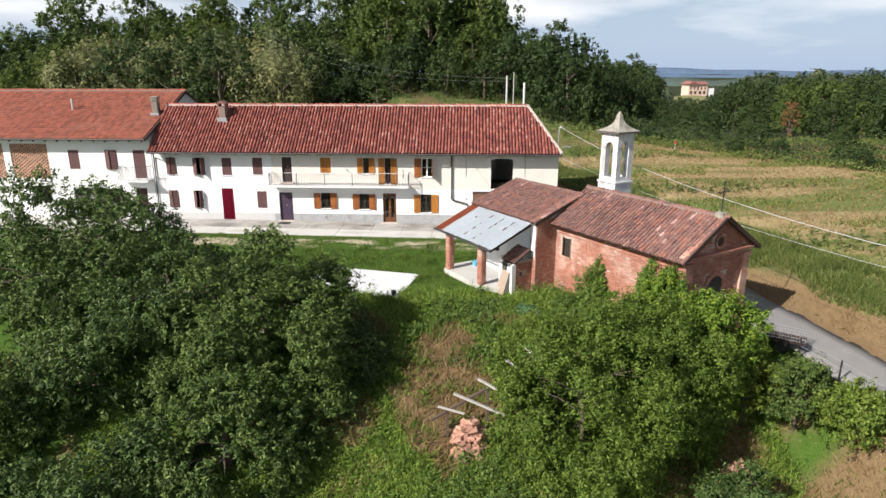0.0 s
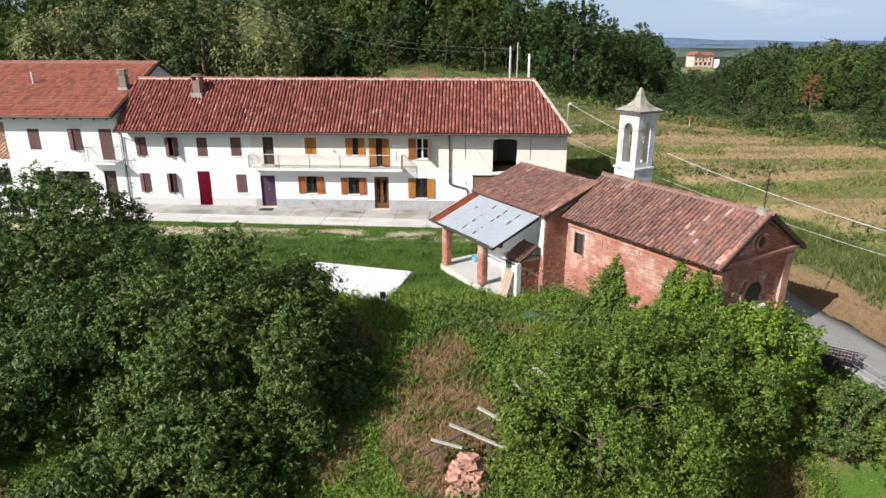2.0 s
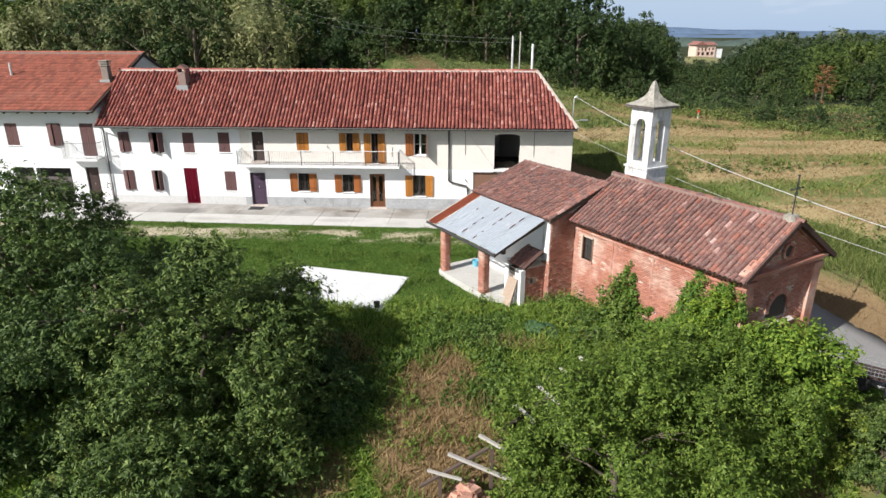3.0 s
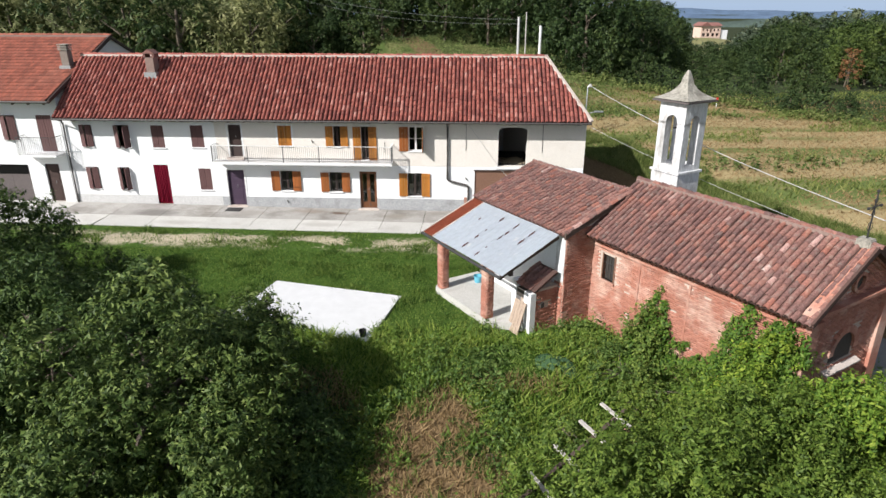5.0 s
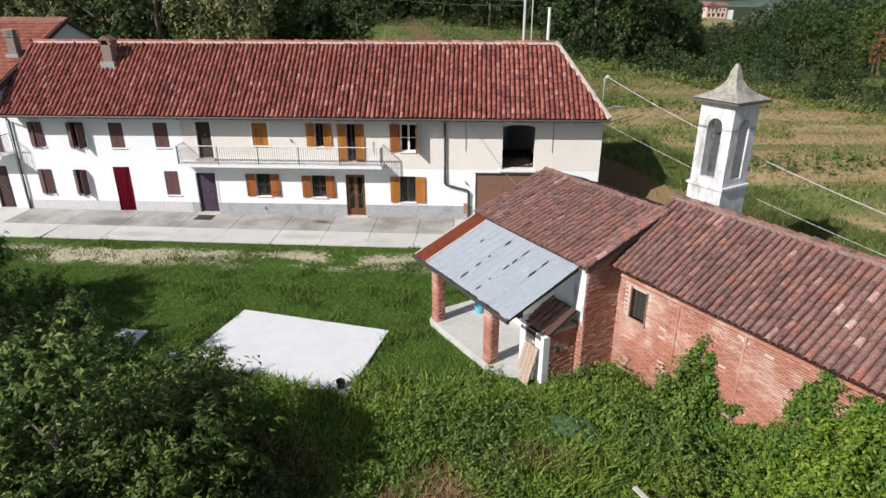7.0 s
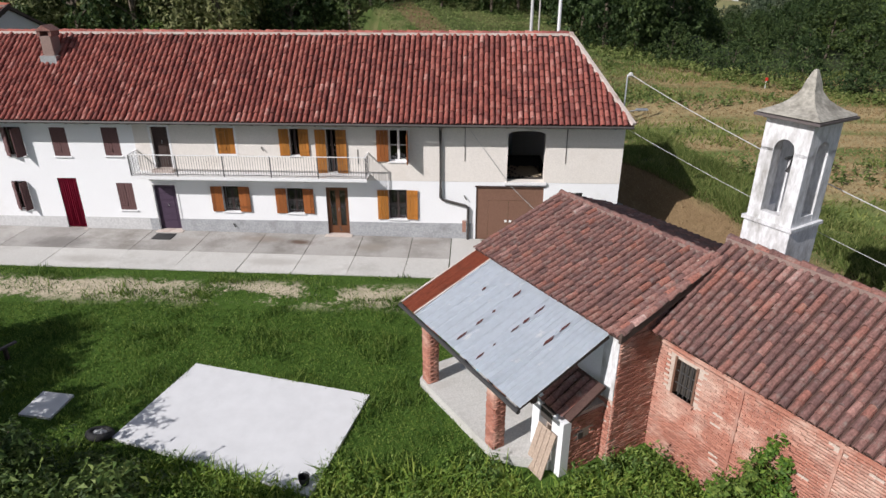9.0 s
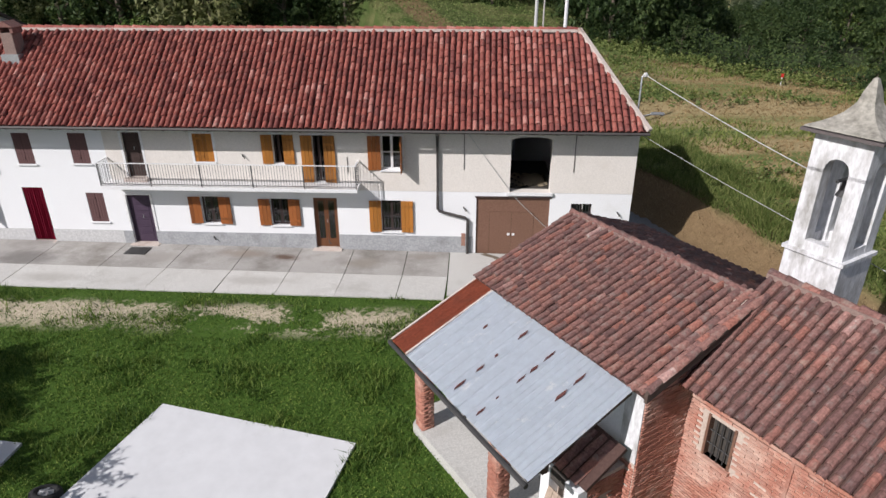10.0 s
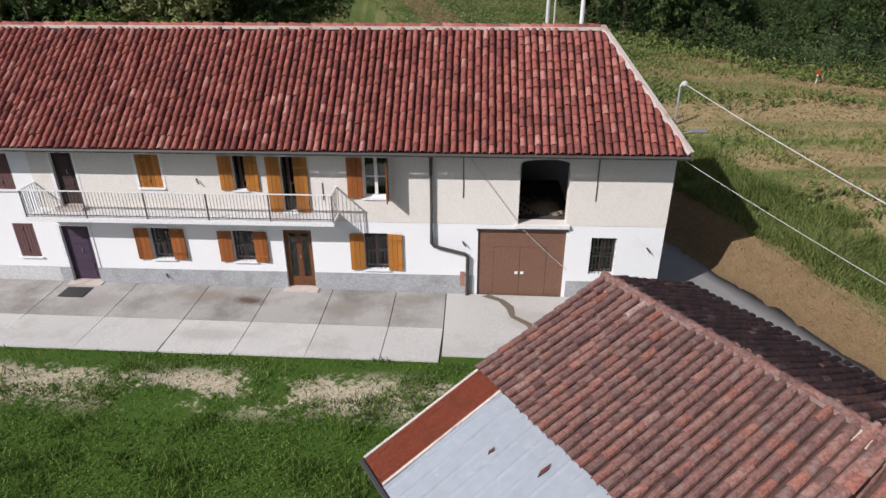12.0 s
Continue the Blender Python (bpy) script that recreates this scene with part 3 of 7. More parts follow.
bmesh.ops.translate(rbm, verts=[g for g in ext["geom"] if isinstance(g, bmesh.types.BMVert)], vec=(0, 0, -0.12))
bmesh.ops.recalc_face_normals(rbm, faces=rbm.faces)
rbm.to_mesh(road.data)
rbm.free()

# hills on the horizon; aerial haze is painted in as their blue colour
bmh = bmesh.new()
HAZE = surface("haze_painted_hills", (0.085, 0.135, 0.215), (0.110, 0.165, 0.25), 0.002, 0.02, 1.0, bump_s=0)
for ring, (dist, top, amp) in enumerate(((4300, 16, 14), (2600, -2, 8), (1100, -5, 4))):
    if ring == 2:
        tagged(part("backdrop", bmh, HAZE, smooth=True), "hills along the horizon, haze painted into their blue", "hills", kind="structure")
        bmh = bmesh.new()
    prev = None
    for k in range(121):
        a = radians(-75 + 150 * k / 120)
        x, y = dist * math.sin(a), dist * math.cos(a)
        zt = top + amp * math.sin(k * 0.21 + ring) * math.cos(k * 0.083 + ring) + 3 * math.sin(k * 1.3)
        cur = [bmh.verts.new((x * s, y * s, zz)) for s, zz in ((0.93, -40), (0.98, zt - 12), (1.0, zt), (1.03, -40))]
        if prev:
            for i in range(3):
                bmh.faces.new((prev[i], cur[i], cur[i + 1], prev[i + 1]))
        prev = cur
# nearest ring: wood green with a weaker haze tint in the colour
tagged(part("backdrop", bmh, surface("haze_tinted_wooded_hills", (0.060, 0.088, 0.075), (0.085, 0.120, 0.100), 0.02, 0.2, 1.0, bump_s=0), smooth=True), "low wooded hills before the horizon", "hills", kind="structure")


# ---- roofs ----
def tile_row_mesh(r0, r1, length, seg=5):
    """One curved clay tile: mouth at the origin, running up along +y, bulging to +z."""
    v, f = [], []
    for t, r, lift in ((0.0, r0, 0.0), (length, r1, -0.012)):
        for k in range(seg + 1):
            a = math.pi * k / seg
            v.append((-r * math.cos(a), t, r * 1.05 * math.sin(a) + lift))
    for k in range(seg):
        f.append((k, k + 1, seg + 2 + k, seg + 1 + k))
    o = len(v)
    for k in range(seg + 1):
        a = math.pi * k / seg
        v.append((-(r0 - 0.016) * math.cos(a), 0.0, (r0 - 0.016) * 1.05 * math.sin(a)))
    for k in range(seg):
        f.append((o + k, o + k + 1, k + 1, k))
    return np.array(v), np.array(f)


TV, TF = tile_row_mesh(0.086, 0.072, 0.47)


def tile_slope(parent, origin, u, up, width, run, material, under, pitch=0.212, row=0.335, keep=lambda c, s: True, near=lambda c, s: False, skew=0.0, seed=1, flat=1.0):
    """A slope of curved tiles in the parent's space. u runs along the eave, up climbs the slope; skew shifts the far end along u as it climbs.
    Tiles for which near(c, s) holds become pieces of their own, the rest is joined."""
    rnd = random.Random(seed)
    u, up = Vector(u).normalized(), Vector(up).normalized()
    n = u.cross(up)
    if n.z < 0:
        n = -n
    R = Matrix((u, up, n)).transposed()
    origin = Vector(origin)
    shared = bpy.data.meshes.new("roof_tile")
    shared.from_pydata([tuple(p) for p in TV], [], [tuple(int(i) for i in q) for q in TF])
    shared.materials.append(material)
    V, F, cnt, made = [], [], 0, 0
    cols, rows = int(width / pitch), int(run / row)
    for c in range(cols):
        wander, stagger = rnd.uniform(-0.012, 0.012), rnd.uniform(-0.13, 0.13)
        for s in range(rows + 1):
            cc, ss = (c + 0.5) * pitch, s * row - 0.05 + (stagger if s else 0.0)
            if ss > run - 0.34 or not keep(cc, ss):
                continue
            wander = 0.8 * wander + rnd.uniform(-0.008, 0.008)
            loc = origin + u * (cc + wander) + up * (ss + rnd.uniform(-0.025, 0.025)) + n * (0.045 + rnd.uniform(-0.010, 0.014))
            turn = (R @ Euler((radians(-3.2 + rnd.uniform(-1.4, 1.4)), radians(rnd.uniform(-3, 3)), radians(rnd.uniform(-1.6, 1.6)))).to_matrix() @ Matrix.Diagonal((min(pitch / 0.205, 1.04), 1, flat)))
            if near(cc, ss) and made < 300:
                made += 1
                ob = new("roof_tile", shared)
                ob.parent = parent
                ob.matrix_basis = Matrix.Translation(loc) @ turn.to_4x4()
            else:
                M3 = np.array(turn)
                V.append(TV @ M3.T + np.array(loc))
                F.append(TF + cnt)
                cnt += len(TV)
    if V:
        tagged(fast("roof_tiles", np.concatenate(V), np.concatenate(F), material, parent), kind="stuff")
    # flat bed in place of channel tiles; UNDER and UNDER2 paint their shade
    bm = bmesh.new()
    th = n * 0.07
    a, b_, c_, d_ = origin, origin + u * width, origin + u * (width + skew) + up * run, origin + up * run + u * 0
    top = [bm.verts.new(p + n * 0.01) for p in (a, b_, c_, d_)]
    bot = [bm.verts.new(p - th) for p in (a, b_, c_, d_)]
    bm.faces.new(top)
    bm.faces.new(bot[::-1])
    for i in range(4):
        bm.faces.new((top[i], top[(i + 1) % 4], bot[(i + 1) % 4], bot[i]))
    part("roof_deck", bm, under, parent)


def ridge_tiles(parent, a, b, material, r=0.11, step=0.34, seed=3, mortar=True):
    """A row of bedded cap tiles from a to b."""
    rnd = random.Random(seed)
    a, b = Vector(a), Vector(b)
    d = (b - a)
    L = d.length
    d.normalize()
    s = d.cross(Vector((0, 0, 1))).normalized()
    n = s.cross(d)
    V, F, cnt = [], [], 0
    Rm = Matrix((s, d, n)).transposed()
    for k in range(int(L / step)):
        loc = a + d * (k * step) + n * rnd.uniform(0.0, 0.02)
        T = Rm @ Euler((radians(-2), radians(rnd.uniform(-4, 4)), radians(rnd.uniform(-2, 2)))).to_matrix()
        V.append((TV * np.array((r / 0.09, 1, r / 0.09))) @ np.array(T).T + np.array(loc))
        F.append(TF + cnt)
        cnt += len(TV)
    tagged(fast("ridge_tiles", np.concatenate(V), np.concatenate(F), material, parent), kind="stuff")
    if mortar:
        bm = bmesh.new()
        bar(bm, a - n * 0.03, b - n * 0.03, r * 2.1, 0.1)
        part("ridge_mortar", bm, MORTAR if material == TILE else MORTAR2, parent)


# ---- openings ----
def leaf(parent, w, h, m, material, name="shutter", boards=3, label=""):
    """A boarded shutter leaf, hinged on its own z axis, with two cross battens. It reaches from the hinge along +x."""
    bm = bmesh.new()
    bw = w / boards
    for k in range(boards):
        box(bm, k * bw + 0.004, (k + 1) * bw - 0.004, -0.018, 0.018, 0, h)
    for z in (0.16 * h, 0.80 * h):
        box(bm, 0.02, w - 0.02, -0.036, -0.0185, z, z + 0.08)
    ob = part(name, bm, material, parent, label)
    ob.matrix_basis = m
    return ob


def glazed(parent, x0, x1, z0, z1, y, frame_mat, bars=True, grille=False):
    """A two-leaf casement set back in its opening, with panes."""
    bm = bmesh.new()
    t = 0.055
    for a, b in ((x0, x0 + t), (x1 - t, x1)):
        box(bm, a, b, y, y + 0.06, z0, z1)
    mid = (x0 + x1) / 2
    box(bm, mid - 0.045, mid + 0.045, y - 0.008, y + 0.06, z0 + t, z1 - t)
    for a, b in ((z0, z0 + t), (z1 - t, z1)):
        box(bm, x0 + t, x1 - t, y, y + 0.06, a, b)
    if bars:
        z = z0 + (z1 - z0) * 0.5
        box(bm, x0 + t, mid - 0.045, y + 0.008, y + 0.05, z - 0.015, z + 0.015)
        box(bm, mid + 0.045, x1 - t, y + 0.008, y + 0.05, z - 0.015, z + 0.015)
    part("window_frame", bm, frame_mat, parent)
    for a, b in ((x0 + t, mid - 0.045), (mid + 0.045, x1 - t)):
        bm = bmesh.new()
        box(bm, a, b, y + 0.025, y + 0.033, z0 + t, z1 - t)
        part("pane", bm, GLASS, parent).visible_shadow = False
    if grille:
        bm = bmesh.new()
        n = max(4, round((x1 - x0) / 0.12))
        for k in range(1, n):
            rod(bm, [((x0 + (x1 - x0) * k / n), y - 0.1, z0), ((x0 + (x1 - x0) * k / n), y - 0.1, z1)], 0.009, 5)
        for z in (z0 + 0.15, (z0 + z1) / 2, z1 - 0.15):
            rod(bm, [(x0, y - 0.1, z), (x1, y - 0.1, z)], 0.008, 5)
        part("grille", bm, IRON, parent)


def sill(parent, x0, x1, z, y, material=WHITE):
    bm = bmesh.new()
    box(bm, x0 - 0.05, x1 + 0.05, y - 0.06, y + 0.18, z - 0.04, z + 0.006)
    part("window_sill", bm, material, parent)


FY = 41.4          # front of the house row
DEPTH = 0.38


def window(n, x0, x1, z0, z1, wood, state, frame_mat=PVC, grille=False, label="", sw=None, y=FY):
    """Casement with two shutters. state: 'closed', 'open' (flat on the wall), 'ajar', 'half'."""
    t = thing("window_%d" % n, None, label, "window", kind="structure")
    glazed(t, x0, x1, z0, z1, y + 0.14, frame_mat, grille=grille)
    sill(t, x0, x1, z0, y)
    w, h = sw or (x1 - x0) / 2, z1 - z0
    put = lambda x, deg, flip: leaf(t, w - 0.004, h - 0.02, pose(x, y + (0.03 if deg in (0, 180) and state == "closed" else -0.03), z0 + 0.01, 0, 0, deg), wood)
    if state == "closed":
        put(x0, 0, 0)
        put(x1, 180, 0)
    elif state == "open":
        put(x0, 180.5 + 3, 0)
        put(x1, -3.5, 0)
    elif state == "ajar":
        put(x0, -22, 0)
        put(x1, 180 + 14, 0)
    elif state == "wide":
        put(x0, 184, 0)
        put(x1, -88, 0)
    elif state == "half":
        put(x0, -35, 0)
        put(x1, 180 + 70, 0)
    return t


# ---- the long farmhouse ----
EAVE_Y, EAVE_Z, RIDGE_Y, RIDGE_Z = 40.66, 4.95, 44.3, 7.78
XL, XR, SPLIT = -21.55, 5.72, -13.42
holes_white = [(-20.62, -19.98, 3.36, 4.50), (-18.78, -17.98, 3.34, 4.50), (-16.82, -16.16, 3.33, 4.50), (-14.72, -14.05, 3.37, 4.52),
               (-20.67, -20.04, 1.07, 2.26), (-18.94, -18.32, 1.05, 2.26), (-17.0, -16.2, 0.24, 2.42), (-14.57, -13.90, 1.07, 2.24)]
UP = [(-12.72, -12.05, 2.88, 4.57), (-10.12, -9.40, 3.50, 4.55), (-7.22, -6.84, 3.47, 4.55), (-5.78, -5.38, 2.79, 4.54), (-3.33, -2.58, 3.28, 4.55), (1.31, 2.76, 2.52, 4.55)]
LOW = [(-13.05, -12.13, 0.22, 2.18), (-10.20, -9.52, 1.08, 2.17), (-7.57, -6.88, 1.05, 2.12), (-5.95, -5.05, 0.15, 2.18), (-3.40, -2.66, 0.86, 2.12), (0.12, 2.80, -0.06, 2.34), (3.57, 4.34, 0.85, 2.10)]
MID = 2.50

house = thing("farmhouse", pose(0, 0, 0), "long two-storey white and cream farmhouse with curved clay roof tiles", "farmhouse")
bm = bmesh.new()
pierced(bm, XL, SPLIT, -0.6, 4.95, FY, FY + DEPTH, holes_white)
part("wall", bm, WHITE, house, "bright white limewashed front wall")
bm = bmesh.new()
pierced(bm, SPLIT, XR, MID, 4.98, FY - 0.012, FY + DEPTH, UP)
part("upper_wall", bm, CREAM, house, "cream plastered upper wall")
bm = bmesh.new()
pierced(bm, SPLIT, XR, -0.6, MID, FY, FY + DEPTH, LOW)
part("lower_wall", bm, WHITE, house, "white limewashed lower wall")
# end wall runs back along the lane; rear wall and left party wall close the shell
skew = -0.59
bm = bmesh.new()
p0, p1 = Vector((XR + skew * 0.375, FY + 0.375, 0)), Vector((XR + skew * 5.9, FY + 5.9, 0))
back_n = Vector((-0.40, 0.0, 0))
outl = [(p0.x, p0.y, -0.6), (p1.x, p1.y, -0.6), (p1.x, p1.y, 5.1), (XR + skew * 2.9, FY + 2.9, 7.55), (p0.x, p0.y, 5.35)]
prism(bm, outl, (0, 0, 0), back_n)
part("end_wall", bm, CREAM, house)
bm = bmesh.new()
box(bm, XL, p1.x, FY + 5.9, FY + 6.2, -0.6, 5.1)
box(bm, XL, XL + 0.3, FY + DEPTH, FY + 5.9, -0.6, 5.1)
part("rear_wall", bm, WHITE, house)
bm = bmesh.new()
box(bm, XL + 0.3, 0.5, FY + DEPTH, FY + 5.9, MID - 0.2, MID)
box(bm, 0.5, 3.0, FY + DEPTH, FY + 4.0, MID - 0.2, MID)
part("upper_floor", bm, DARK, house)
# plain walls added behind the openings, painted dark as the rooms' shade
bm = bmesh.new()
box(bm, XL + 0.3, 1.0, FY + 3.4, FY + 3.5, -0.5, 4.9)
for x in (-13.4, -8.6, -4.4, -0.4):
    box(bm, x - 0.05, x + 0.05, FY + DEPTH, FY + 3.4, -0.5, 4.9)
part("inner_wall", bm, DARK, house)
# plinths
bm = bmesh.new()
pierced(bm, SPLIT, 0.0, -0.4, 0.72, FY - 0.03, FY - 0.004, LOW)
pierced(bm, 2.9, XR, -0.4, 0.60, FY - 0.03, FY - 0.004, LOW)
part("plinth", bm, PLINTH, house, "grey cement plinth")
bm = bmesh.new()
pierced(bm, XL, SPLIT, -0.4, 0.74, FY - 0.02, FY - 0.004, holes_white)
part("plinth", bm, PLINTH2, house, "pale grey painted plinth")
# pale surrounds round the upper doors and windows
for x0, x1, z0, z1 in UP[:5] + LOW[:2]:
    bm = bmesh.new()
    for a, b, c, d in ((x0 - 0.09, x0 - 0.003, z0, z1 + 0.07), (x1 + 0.003, x1 + 0.09, z0, z1 + 0.07), (x0 - 0.003, x1 + 0.003, z1 + 0.003, z1 + 0.07)):
        box(bm, a, b, FY - 0.022, FY + 0.05, c, d)
    part("trim", bm, PVC, house, "white painted surround")
# roof
LU = Vector((0, RIDGE_Y - EAVE_Y, RIDGE_Z - EAVE_Z))
run = LU.length
RX0, RX1 = -21.5, 5.82
slope_k = (3.75 - RX1) / run
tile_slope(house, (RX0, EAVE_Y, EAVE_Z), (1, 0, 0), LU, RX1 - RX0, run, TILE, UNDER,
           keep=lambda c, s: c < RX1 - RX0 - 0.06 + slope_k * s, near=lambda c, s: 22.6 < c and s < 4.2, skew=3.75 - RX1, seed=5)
bm = bmesh.new()
v = [bm.verts.new(p) for p in ((RX0, RIDGE_Y, RIDGE_Z), (3.75, RIDGE_Y, RIDGE_Z), (1.75, 2 * RIDGE_Y - EAVE_Y, EAVE_Z), (RX0, 2 * RIDGE_Y - EAVE_Y, EAVE_Z))]
q = [bm.verts.new(p.co - Vector((0, 0, 0.09))) for p in v]
bm.faces.new(v)
bm.faces.new(q[::-1])
for i in range(4):
    bm.faces.new((v[i], v[(i + 1) % 4], q[(i + 1) % 4], q[i]))
part("rear_roof", bm, UNDER, house)
ridge_tiles(house, (RX0, RIDGE_Y, RIDGE_Z + 0.05), (3.75, RIDGE_Y, RIDGE_Z + 0.05), TILE, 0.11, seed=8)
# mortared verge
bm = bmesh.new()
bar(bm, (RX1 + 0.0, EAVE_Y, EAVE_Z + 0.06), (3.78, RIDGE_Y, RIDGE_Z + 0.08), 0.16, 0.12)
part("verge", bm, MORTAR, house, "pale mortared verge")
# eave board, gutter and rafter ends
bm = bmesh.new()
bar(bm, (0, EAVE_Y + 0.05, EAVE_Z - 0.12), (0, FY - 0.02, EAVE_Z + 0.44), 0.09, 0.11)
raft = part("rafter_end", bm, RAFTER, house)
raft.location.x = RX0 + 0.3
for k in range(1, 34):
    o = new("rafter_end", raft.data)
    o.parent, o.location = house, (RX0 + 0.3 + k * 0.8, 0, 0)
bm = bmesh.new()
rod(bm, [(RX0, EAVE_Y - 0.06, EAVE_Z - 0.05), (RX1, EAVE_Y - 0.06, EAVE_Z - 0.06)], 0.055, 6)
part("gutter", bm, PIPE, house, "dark half-round gutter")
bm = bmesh.new()
rod(bm, [(-1.30, EAVE_Y, EAVE_Z - 0.08), (-1.30, FY - 0.1, EAVE_Z - 0.35), (-1.30, FY - 0.1, 1.86), (-1.22, FY - 0.1, 1.76), (-0.28, FY - 0.1, 1.52), (-0.19, FY - 0.1, 1.42), (-0.19, FY - 0.1, 0.0)], 0.055, 8)
part("drainpipe", bm, PIPE, house, "brown drainpipe with a dog-leg")
bm = bmesh.new()
box(bm, -0.42, -0.27, FY - 0.04, FY - 0.005, 0.35, 0.85)
part("meter_hatch", bm, RUBBLE, house)
bm = bmesh.new()
rod(bm, [(-21.05, EAVE_Y, EAVE_Z - 0.06), (-21.40, FY - 0.08, EAVE_Z - 0.4), (-21.45, FY - 0.08, 0.2)], 0.045, 8)
part("drainpipe", bm, PIPE, house)
for sg, xc in ((1, 1.31), (-1, 2.76)):
    bm = bmesh.new()
    arc = [(xc, FY - 0.008, 4.56)] + [(xc + sg * 0.72 * (1 - math.cos(k * 0.26)), FY - 0.008, 4.40 + 0.16 * math.sin(k * 0.26)) for k in range(7)]
    prism(bm, arc, (0, 0, 0), (0, 0.3, 0))
    part("arch_corner", bm, CREAM, house)
# straps on the cream wall
for x, z0, z1 in ((-0.35, 3.35, 4.7), (3.55, 3.3, 4.7), (-4.55, 3.2, 3.75)):
    bm = bmesh.new()
    box(bm, x - 0.012, x + 0.012, FY - 0.035, FY - 0.0125, z0, z1)
    part("wall_strap", bm, PIPE, house)
bm = bmesh.new()
for x, z in ((-8.35, 3.75), (-5.45, 0.42), (-9.9, 0.5), (-0.35, 1.85), (5.25, 1.75)):
    rod(bm, [(x, FY - 0.015, z + 0.06), (x + 0.02, FY - 0.09, z + 0.03), (x + 0.10, FY - 0.10, z - 0.08)], 0.022, 6)
part("tap", bm, PIPE, house)

# doors and windows
n = 1
for (x0, x1, z0, z1), st in zip(holes_white[:6] + holes_white[7:], ("ajar", "half", "closed", "closed", "ajar", "half", "closed")):
    window(n, x0, x1, z0, z1, MAROON, st, DARKW, label="white-wall window with faded brown wooden shutters")
    n += 1
window(n, *UP[1], ORANGE, "closed", label="upper window with closed orange wooden shutters"); n += 1
window(n, *UP[2], ORANGE, "open", DARKW, label="narrow upper window with open orange shutters", sw=0.40); n += 1
window(n, *UP[3], ORANGE, "open", DARKW, label="glazed balcony door with open orange shutters", sw=0.42); n += 1
window(n, *UP[4], AMBER, "wide", label="white-framed upper window, one shutter folded out", sw=0.47); n += 1
window(n, *LOW[1], AMBER, "open", DARKW, True, "barred ground-floor window with open reddish shutters", 0.46); n += 1
window(n, *LOW[2], AMBER, "open", DARKW, True, "barred ground-floor window with open reddish shutters", 0.44); n += 1
window(n, *LOW[4], ORANGE, "open", DARKW, True, "barred ground-floor window with open orange shutters", 0.45); n += 1


def barred_window(n, x0, x1, z0, z1):
    t = thing("window_%d" % n, None, "small dark barred stable window", "window", kind="structure")
    glazed(t, x0, x1, z0, z1, FY + 0.2, DARKW)
    bm = bmesh.new()
    for k in range(1, 7):
        x = x0 + (x1 - x0) * k / 7
        rod(bm, [(x, FY + 0.06, z0), (x, FY + 0.06, z1)], 0.012, 5)
    for z in (z0 + 0.3, z0 + 0.6, z0 + 0.9):
        rod(bm, [(x0, FY + 0.06, z), (x1, FY + 0.06, z)], 0.012, 5)
    part("grille", bm, IRON, t)


barred_window(n, *LOW[6]); n += 1


def panel_door(n, x0, x1, z0, z1, mat, label, glazed_door=False):
    t = thing("door_%d" % n, None, label, "door", kind="structure")
    bm = bmesh.new()
    f = 0.06
    box(bm, x0, x0 + f, FY + 0.08, FY + 0.2, z0, z1)
    box(bm, x1 - f, x1, FY + 0.08, FY + 0.2, z0, z1)
    box(bm, x0 + f, x1 - f, FY + 0.08, FY + 0.2, z1 - f, z1)
    part("door_frame", bm, mat, t)
    if glazed_door:
        mid = (x0 + x1) / 2
        for a, b in ((x0 + f, mid - 0.003), (mid + 0.003, x1 - f)):
            bm = bmesh.new()
            box(bm, a, a + 0.08, FY + 0.1, FY + 0.15, z0 + 0.02, z1 - f)
            box(bm, b - 0.08, b, FY + 0.1, FY + 0.15, z0 + 0.02, z1 - f)
            box(bm, a + 0.08, b - 0.08, FY + 0.1, FY + 0.15, z0 + 0.02, z0 + 0.35)
            box(bm, a + 0.08, b - 0.08, FY + 0.1, FY + 0.15, z1 - f - 0.1, z1 - f)
            l = part("door_leaf", bm, mat, t)
            bm = bmesh.new()
            box(bm, a + 0.08, b - 0.08, FY + 0.12, FY + 0.13, z0 + 0.35, z1 - f - 0.1)
            part("pane", bm, GLASS, l).visible_shadow = False
    else:
        bm = bmesh.new()
        box(bm, x0 + f, x1 - f, FY + 0.11, FY + 0.16, z0 + 0.02, z1 - f)
        h = (z1 - f - z0 - 0.12) / 6
        for k in range(6):
            box(bm, x0 + f + 0.12, x1 - f - 0.12, FY + 0.092, FY + 0.11, z0 + 0.12 + k * h, z0 + 0.12 + k * h + h * 0.72)
        part("door_leaf", bm, mat, t)
    bm = bmesh.new()
    rod(bm, [((x0 + x1) / 2 + 0.03, FY + 0.07, z0 + 1.02), ((x0 + x1) / 2 + 0.03, FY + 0.07, z0 + 1.14)], 0.014, 6)
    part("door_handle", bm, STEEL, t)
    bm = bmesh.new()
    box(bm, x0 - 0.1, x1 + 0.1, FY - 0.28, FY + 0.2, z0 - 0.14, z0 + 0.01)
    part("doorstep", bm, MORTAR, t)
    return t


panel_door(1, *LOW[0], PLUM, "plum-painted panelled front door")
panel_door(2, *LOW[3], DOORW, "varnished double front door with glass panels", True)
panel_door(3, *UP[0], DARKW, "dark brown balcony door, half shaded")
